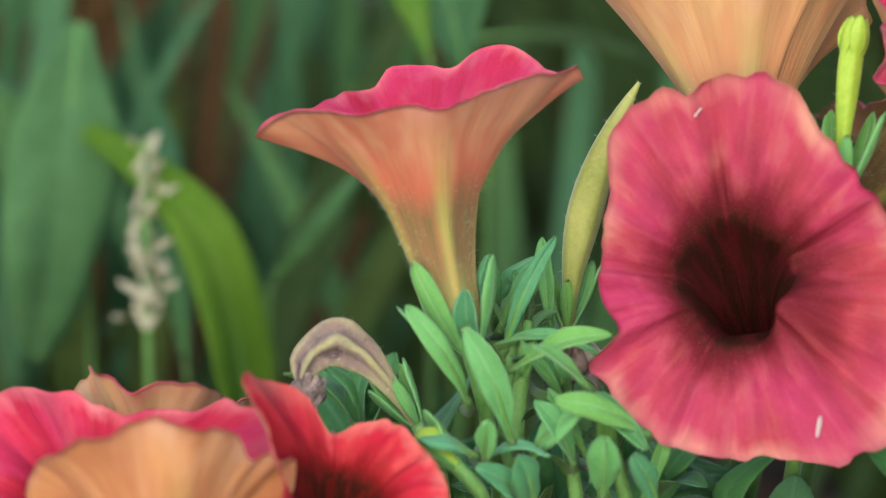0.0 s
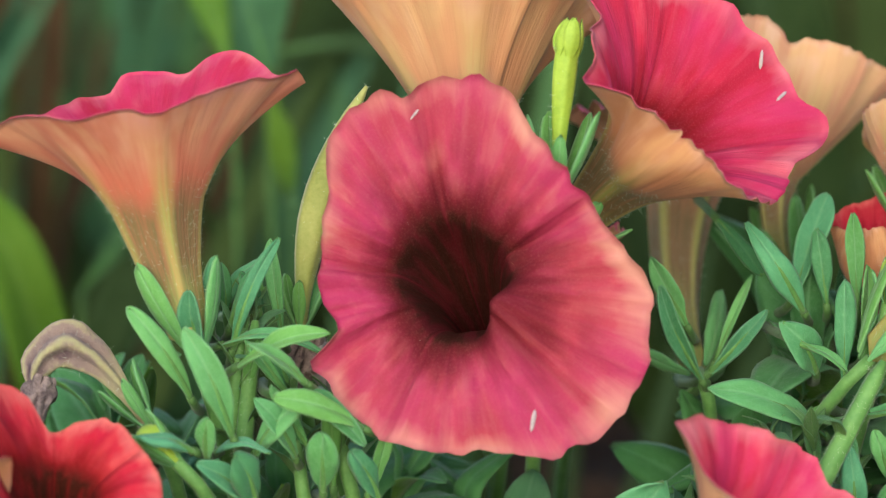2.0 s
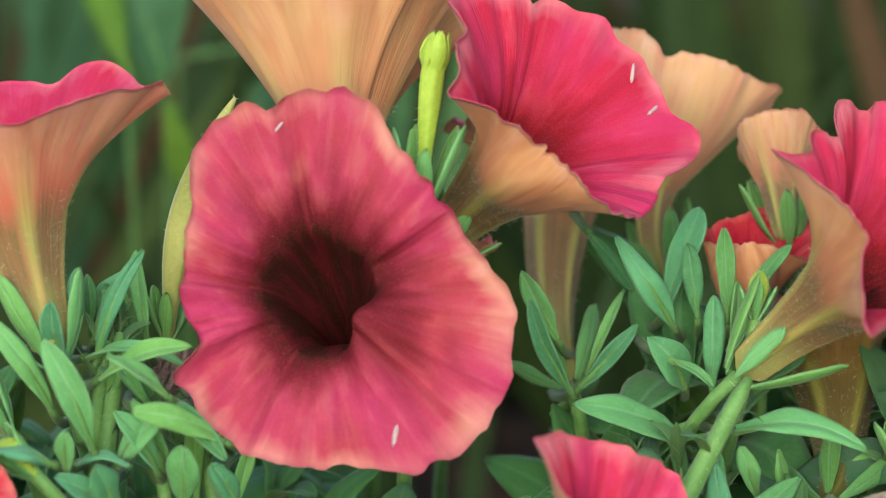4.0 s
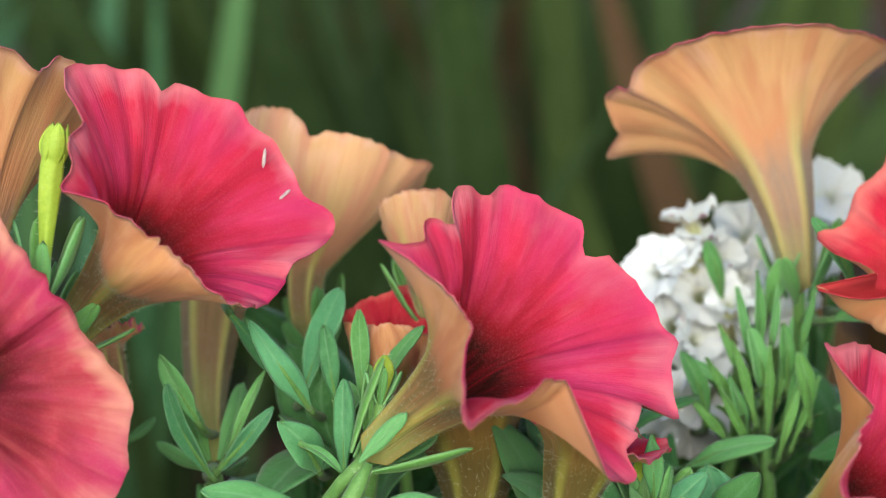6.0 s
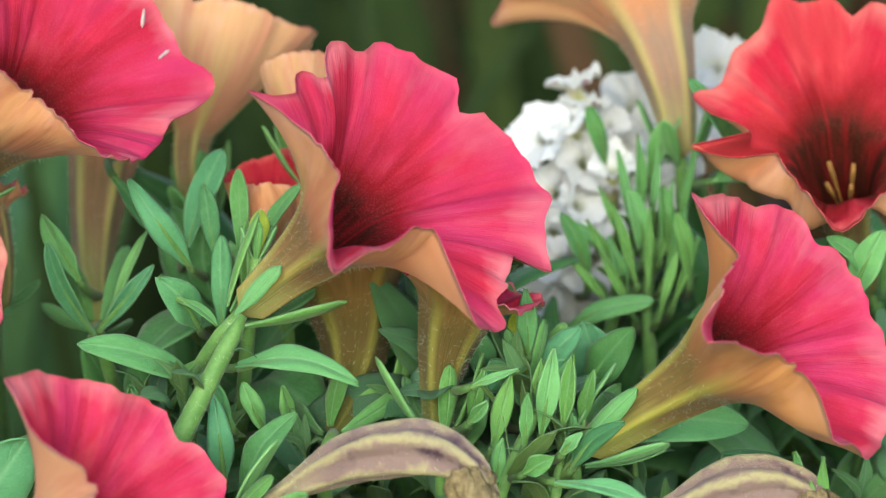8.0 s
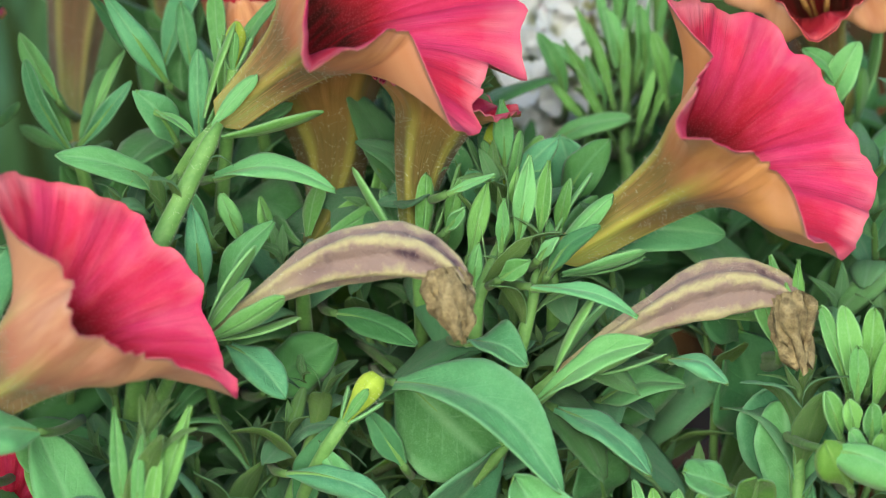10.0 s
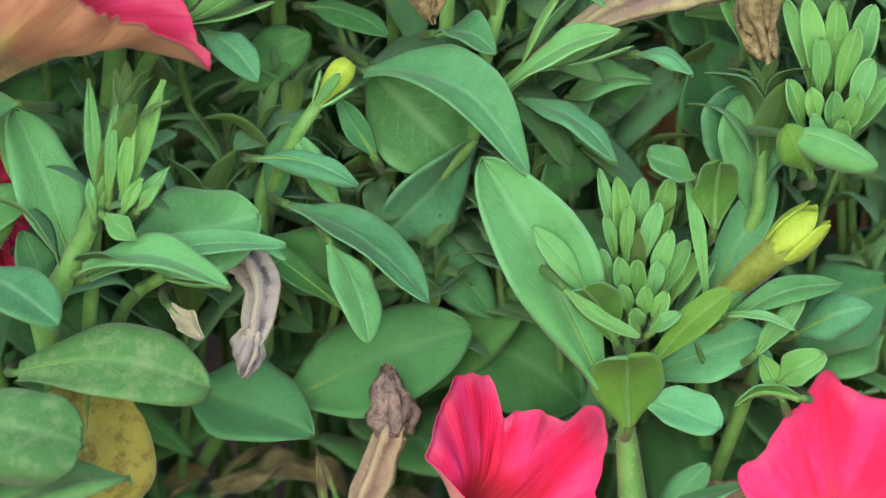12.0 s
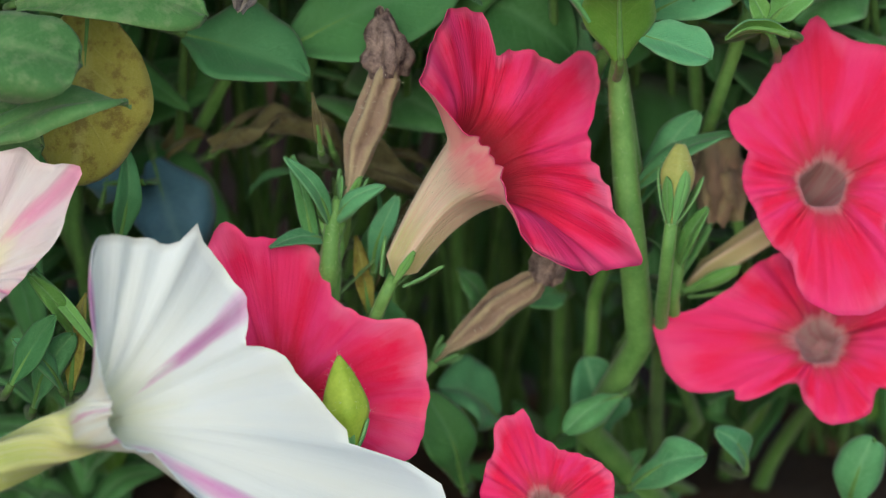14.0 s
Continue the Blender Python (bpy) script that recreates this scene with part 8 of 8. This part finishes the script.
leaf((0.1868, -0.0211, 0.2362), (0.1921, -0.0241, 0.2405), 0.0045, (-0.05, -0.86, 0.5), LEAF_PALE, seed=269, peak=0.5, point=1.4, bulge=0.05, fold=0.3, label="narrow young petunia leaf in a tuft")
leaf((0.1772, -0.0101, 0.2429), (0.1806, -0.013, 0.248), 0.0025, (-0.05, -0.86, 0.5), LEAF_PALE, seed=270, peak=0.5, point=1.4, bulge=0.05, fold=0.3, label="narrow young petunia leaf in a tuft")
leaf((0.1898, -0.0059, 0.2431), (0.1912, -0.0073, 0.2541), 0.0032, (-0.05, -0.86, 0.5), LEAF_PALE, seed=271, peak=0.5, point=1.4, bulge=0.05, fold=0.3, label="narrow young petunia leaf in a tuft")
leaf((0.1943, -0.0183, 0.2392), (0.1971, -0.0212, 0.2439), 0.0031, (-0.05, -0.86, 0.5), LEAF_PALE, seed=272, peak=0.5, point=1.4, bulge=0.05, fold=0.3, label="narrow young petunia leaf in a tuft")
leaf((0.1777, -0.0043, 0.2412), (0.18, -0.0059, 0.2515), 0.0039, (-0.05, -0.86, 0.5), LEAF_PALE, seed=273, peak=0.5, point=1.4, bulge=0.05, fold=0.3, label="narrow young petunia leaf in a tuft")
leaf((0.199, -0.0046, 0.2402), (0.2012, -0.006, 0.2513), 0.0039, (-0.05, -0.86, 0.5), LEAF_PALE, seed=274, peak=0.5, point=1.4, bulge=0.05, fold=0.3, label="narrow young petunia leaf in a tuft")
leaf((0.2407, -0.0251, 0.224), (0.2375, -0.0252, 0.2403), 0.0042, (-0.05, -0.86, 0.5), LEAF_PALE, seed=275, peak=0.5, point=1.4, bulge=0.05, fold=0.3, label="narrow young petunia leaf in a tuft")
leaf((0.2394, -0.0237, 0.2214), (0.2336, -0.0235, 0.2389), 0.0050, (-0.05, -0.86, 0.5), LEAF_PALE, seed=276, peak=0.5, point=1.4, bulge=0.05, fold=0.3, label="narrow young petunia leaf in a tuft")
leaf((0.2419, -0.0271, 0.2244), (0.2424, -0.0274, 0.2397), 0.0033, (-0.05, -0.86, 0.5), LEAF_PALE, seed=277, peak=0.5, point=1.4, bulge=0.05, fold=0.3, label="narrow young petunia leaf in a tuft")
leaf((0.241, -0.0293, 0.2239), (0.2398, -0.0304, 0.2361), 0.0030, (-0.05, -0.86, 0.5), LEAF_PALE, seed=278, peak=0.5, point=1.4, bulge=0.05, fold=0.3, label="narrow young petunia leaf in a tuft")
leaf((0.2159, 0.0547, 0.2632), (0.2128, 0.0549, 0.2803), 0.0022, (-0.05, -0.87, 0.49), LEAF_PALE, seed=279, peak=0.5, point=1.4, bulge=0.05, fold=0.3, label="narrow young petunia leaf in a tuft")
leaf((0.2179, 0.0563, 0.2652), (0.2171, 0.0567, 0.2834), 0.0024, (-0.05, -0.87, 0.49), LEAF_PALE, seed=280, peak=0.5, point=1.4, bulge=0.05, fold=0.3, label="narrow young petunia leaf in a tuft")
leaf((0.2195, 0.0547, 0.2631), (0.2211, 0.0551, 0.2813), 0.0022, (-0.05, -0.87, 0.49), LEAF_PALE, seed=281, peak=0.5, point=1.4, bulge=0.05, fold=0.3, label="narrow young petunia leaf in a tuft")
leaf((0.2144, 0.0519, 0.2603), (0.2083, 0.0512, 0.274), 0.0024, (-0.05, -0.87, 0.49), LEAF_PALE, seed=282, peak=0.5, point=1.4, bulge=0.05, fold=0.3, label="narrow young petunia leaf in a tuft")
leaf((0.2129, 0.0483, 0.254), (0.2056, 0.0476, 0.2677), 0.0026, (-0.05, -0.87, 0.49), LEAF_PALE, seed=283, peak=0.5, point=1.4, bulge=0.05, fold=0.3, label="narrow young petunia leaf in a tuft")
leaf((0.2209, 0.0513, 0.2579), (0.2237, 0.0514, 0.2748), 0.0024, (-0.05, -0.87, 0.49), LEAF_PALE, seed=284, peak=0.5, point=1.4, bulge=0.05, fold=0.3, label="narrow young petunia leaf in a tuft")
leaf((0.2218, 0.0483, 0.2538), (0.2263, 0.0484, 0.2707), 0.0026, (-0.05, -0.87, 0.49), LEAF_PALE, seed=285, peak=0.5, point=1.4, bulge=0.05, fold=0.3, label="narrow young petunia leaf in a tuft")
leaf((0.2156, 0.0464, 0.2545), (0.2108, 0.0465, 0.2715), 0.0024, (-0.05, -0.87, 0.49), LEAF_PALE, seed=286, peak=0.5, point=1.4, bulge=0.05, fold=0.3, label="narrow young petunia leaf in a tuft")
leaf((0.218, 0.0458, 0.2521), (0.2184, 0.0462, 0.2702), 0.0024, (-0.05, -0.87, 0.49), LEAF_PALE, seed=287, peak=0.5, point=1.4, bulge=0.05, fold=0.3, label="narrow young petunia leaf in a tuft")
leaf((0.2101, 0.0443, 0.2503), (0.2017, 0.0427, 0.2606), 0.0026, (-0.05, -0.87, 0.49), LEAF_PALE, seed=288, peak=0.5, point=1.4, bulge=0.05, fold=0.3, label="narrow young petunia leaf in a tuft")
leaf((0.2255, 0.0552, 0.2653), (0.2288, 0.0548, 0.28), 0.0022, (-0.05, -0.87, 0.49), LEAF_PALE, seed=289, peak=0.5, point=1.4, bulge=0.05, fold=0.3, label="narrow young petunia leaf in a tuft")
leaf((0.2147, 0.0427, 0.2482), (0.2075, 0.0423, 0.263), 0.0026, (-0.05, -0.87, 0.49), LEAF_PALE, seed=290, peak=0.5, point=1.4, bulge=0.05, fold=0.3, label="narrow young petunia leaf in a tuft")
leaf((0.22, 0.0427, 0.2481), (0.2238, 0.0422, 0.2627), 0.0027, (-0.05, -0.87, 0.49), LEAF_PALE, seed=291, peak=0.5, point=1.4, bulge=0.05, fold=0.3, label="narrow young petunia leaf in a tuft")
leaf((0.2232, 0.0452, 0.2497), (0.2283, 0.0447, 0.2644), 0.0024, (-0.05, -0.87, 0.49), LEAF_PALE, seed=292, peak=0.5, point=1.4, bulge=0.05, fold=0.3, label="narrow young petunia leaf in a tuft")
leaf((0.1864, 0.0046, 0.2439), (0.1824, 0.0023, 0.2516), 0.0080, (-0.05, -0.87, 0.49), LEAF, seed=300, peak=0.5, point=1.4, bulge=0.05, fold=0.3, label="narrow young petunia leaf in a tuft")
leaf((0.1897, 0.0045, 0.2519), (0.1891, 0.0036, 0.2648), 0.0057, (-0.05, -0.87, 0.49), LEAF, seed=301, peak=0.5, point=1.4, bulge=0.05, fold=0.3, label="narrow young petunia leaf in a tuft")
leaf((0.1927, 0.0064, 0.2431), (0.1969, 0.0042, 0.2507), 0.0069, (-0.05, -0.87, 0.49), LEAF, seed=302, peak=0.5, point=1.4, bulge=0.05, fold=0.3, label="narrow young petunia leaf in a tuft")

# ---- garden leaves close behind ----
leaf((-0.0957, 0.2927, 0.2753), (-0.1049, 0.2607, 0.1882), 0.0355, (0.2, -0.92, 0.33), BLADE, seed=303, label="large soft green leaf of a garden plant, out of focus", bulge=0.05, root=(-0.096, 0.323, 0))
leaf((-0.1322, 0.3291, 0.2558), (-0.1179, 0.3111, 0.2252), 0.0323, (-0.21, -0.92, 0.33), BLADE, seed=304, label="large soft green leaf of a garden plant, out of focus", root=(-0.132, 0.359, 0))
leaf((-0.0485, 0.2541, 0.1618), (-0.0817, 0.2635, 0.2614), 0.0229, (0.5, -0.71, 0.49), BLADE_LIME, seed=305, label="arching yellow-green strap leaf, out of focus", bulge=0.16, peak=0.25, hook=0.5, root=(-0.048, 0.284, 0))
leaf((-0.0683, 0.2992, 0.1773), (-0.0774, 0.3268, 0.2466), 0.0128, (0.1, -0.94, 0.34), BLADE, seed=306, label="large soft green leaf of a garden plant, out of focus", root=(-0.068, 0.329, 0))
leaf((0.0093, 0.3001, 0.2634), (-0.0049, 0.3114, 0.3088), 0.0265, (0.1, -0.94, 0.34), BLADE, seed=307, label="large soft green leaf of a garden plant, out of focus", root=(0.009, 0.330, 0))
leaf((-0.0001, 0.2906, 0.2667), (-0.0111, 0.3117, 0.3102), 0.0139, (-0.31, -0.9, 0.32), BLADE_LIME, seed=308, label="large soft green leaf of a garden plant, out of focus", root=(-0.000, 0.321, 0))
leaf((-0.0445, 0.3046, 0.1991), (-0.0189, 0.3046, 0.2319), 0.0080, (0.1, -0.94, 0.34), BLADE, seed=309, label="large soft green leaf of a garden plant, out of focus", root=(-0.044, 0.335, 0))
leaf((0.0159, 0.3015, 0.2278), (0.011, 0.3005, 0.2569), 0.0095, (0.1, -0.94, 0.34), BLADE_LIME, seed=310, label="large soft green leaf of a garden plant, out of focus", root=(0.016, 0.332, 0))
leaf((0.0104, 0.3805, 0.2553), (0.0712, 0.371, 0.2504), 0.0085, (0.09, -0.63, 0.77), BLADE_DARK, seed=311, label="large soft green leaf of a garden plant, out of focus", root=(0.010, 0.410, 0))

# ---- the mass of the foliage ----
def skyline(x):
    """Height of the top of the foliage along the bed."""
    if x < -0.015:
        return 0.235
    if x < 0.035:
        return 0.255
    if x < 0.085:
        return 0.245
    if x < 0.108:
        return 0.225
    if 0.186 < x < 0.232:
        return 0.245
    return 0.268


leaf_bank = {}
for kind, shapes in SHAPES.items():
    for n, me in enumerate(shapes):
        co = np.empty(len(me.vertices) * 3, dtype=np.float32)
        me.vertices.foreach_get("co", co)
        leaf_bank[kind, n] = (co.reshape(-1, 3), [tuple(q.vertices) for q in me.polygons], [tuple(d.uv) for d in me.uv_layers[0].data], [q.material_index for q in me.polygons])


def leaf_mass(spots, kind, label, seed):
    """Foliage too deep to pick apart: real leaves on many tips, joined."""
    rng = random.Random(seed)
    verts, faces, uvs, slots = [], [], [], []
    for tip, way, size in spots:
        x = way.orthogonal().normalized()
        y = way.cross(x)
        for k in range(9):
            a = k * 2.4 + rng.uniform(-0.4, 0.4)
            out = x * math.cos(a) + y * math.sin(a)
            tilt = radians(18 + 6 * k + rng.uniform(-10, 10))
            m = leaf_pose(tip - way * 0.004 * k, way * math.cos(tilt) + out * math.sin(tilt), way * math.sin(tilt) - out * math.cos(tilt), size * (0.45 + 0.07 * k) * rng.uniform(0.85, 1.15))
            co, fs, uv, sl = leaf_bank[kind, rng.randrange(len(SHAPES[kind]))]
            base = sum(len(v) for v in verts)
            r = np.array(m.to_3x3())
            verts.append(co @ r.T + np.array(m.translation))
            faces += [tuple(base + i for i in f) for f in fs]
            uvs += uv
            slots += sl
    me = bpy.data.meshes.new("foliage")
    me.from_pydata(np.concatenate(verts).tolist(), [], faces)
    me.materials.append(SHAPES[kind][0].materials[0])
    me.materials.append(LEAF_BACK)
    me.polygons.foreach_set("material_index", slots)
    me.polygons.foreach_set("use_smooth", [True] * len(me.polygons))
    me.uv_layers.new(name="UVMap").data.foreach_set("uv", np.asarray(uvs, dtype=np.float32).ravel())
    tagged(new("foliage", me), label, "foliage", kind="stuff")


rng = random.Random(21)
deep, shaded = [], []
for k in range(470):
    x, z, d = rng.uniform(-0.11, 0.34), rng.uniform(0.045, 0.285), rng.uniform(0.018, 0.085)
    if z > skyline(x) - 0.012 or (z < 0.125 and rng.random() < 0.78):
        continue
    if 0.212 < x < 0.262 and z > 0.225 and d < 0.05:
        continue
    if 0.118 < x < 0.192 and z < 0.138 and d < 0.075:
        continue
    if z < 0.17:
        d = max(d, 0.034) + 0.012
    ln = rng.uniform(0.022, 0.042)
    way = V((rng.gauss(0, 0.4), rng.uniform(-0.9, 0.1), 1.0)).normalized()
    tip = V((x, 0.249 * (z - 0.30) + d, z))
    size = rng.uniform(0.028, 0.048) * (1.0 if z > 0.13 else 0.75)
    # deeper tips mostly take the darker copy, so depth shade lies in the colour
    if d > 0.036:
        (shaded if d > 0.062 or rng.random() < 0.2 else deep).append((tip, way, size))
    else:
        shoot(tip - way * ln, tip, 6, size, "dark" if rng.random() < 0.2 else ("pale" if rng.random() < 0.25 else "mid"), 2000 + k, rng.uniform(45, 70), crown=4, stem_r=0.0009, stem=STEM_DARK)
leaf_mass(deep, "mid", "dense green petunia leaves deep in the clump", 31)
leaf_mass(shaded, "dark", "green petunia leaves deep in the clump, darkened for shade", 32)
for k in range(110):
    x, z, d = rng.uniform(0.10, 0.33), rng.uniform(0.17, 0.265), rng.uniform(0.012, 0.030)
    if 0.212 < x < 0.262 and z > 0.225:
        continue
    way = V((rng.gauss(0, 0.4), rng.uniform(-0.7, 0.1), 1.0)).normalized()
    tip = V((x, 0.249 * (z - 0.30) + d, z))
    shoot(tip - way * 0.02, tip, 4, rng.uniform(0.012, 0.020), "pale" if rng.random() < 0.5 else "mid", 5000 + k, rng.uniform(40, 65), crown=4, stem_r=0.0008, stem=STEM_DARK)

# pale seed heads behind
def seed_head(base, tip, width, seed):
    t = thing("seed_head", base, "pale fluffy seed head on a thin stalk, out of focus", "seed head")
    rng = random.Random(seed)
    base, tip = V(base), V(tip)
    pts = [base.lerp(tip, s / 8) for s in range(9)]
    part("stalk", tube_mesh("stalk", [V((base.x, base.y, 0)), V((base.x, base.y, base.z * 0.6))] + pts, [0.001] * 11, STEM, 6), t)
    for k in range(60):
        p = base.lerp(tip, rng.uniform(0.1, 1.0)) + V((rng.gauss(0, 0.3), rng.gauss(0, 0.3), 0)) * width
        grid, uv = leaf_grid(p, p + V((rng.gauss(0, 0.5), rng.gauss(0, 0.5), rng.uniform(0.3, 1))) * width * 0.6, width * 0.22, (0, -1, 0.2), 0.1, 0.2, 0.5, 0.1, seed + k, 1.0, 5, 3)
        part("floret", shell("floret", grid, uv, [PLUME], 0.0004, False), t)


seed_head((-0.0748, 0.2521, 0.1952), (-0.0752, 0.2555, 0.2501), 0.0085, 5)
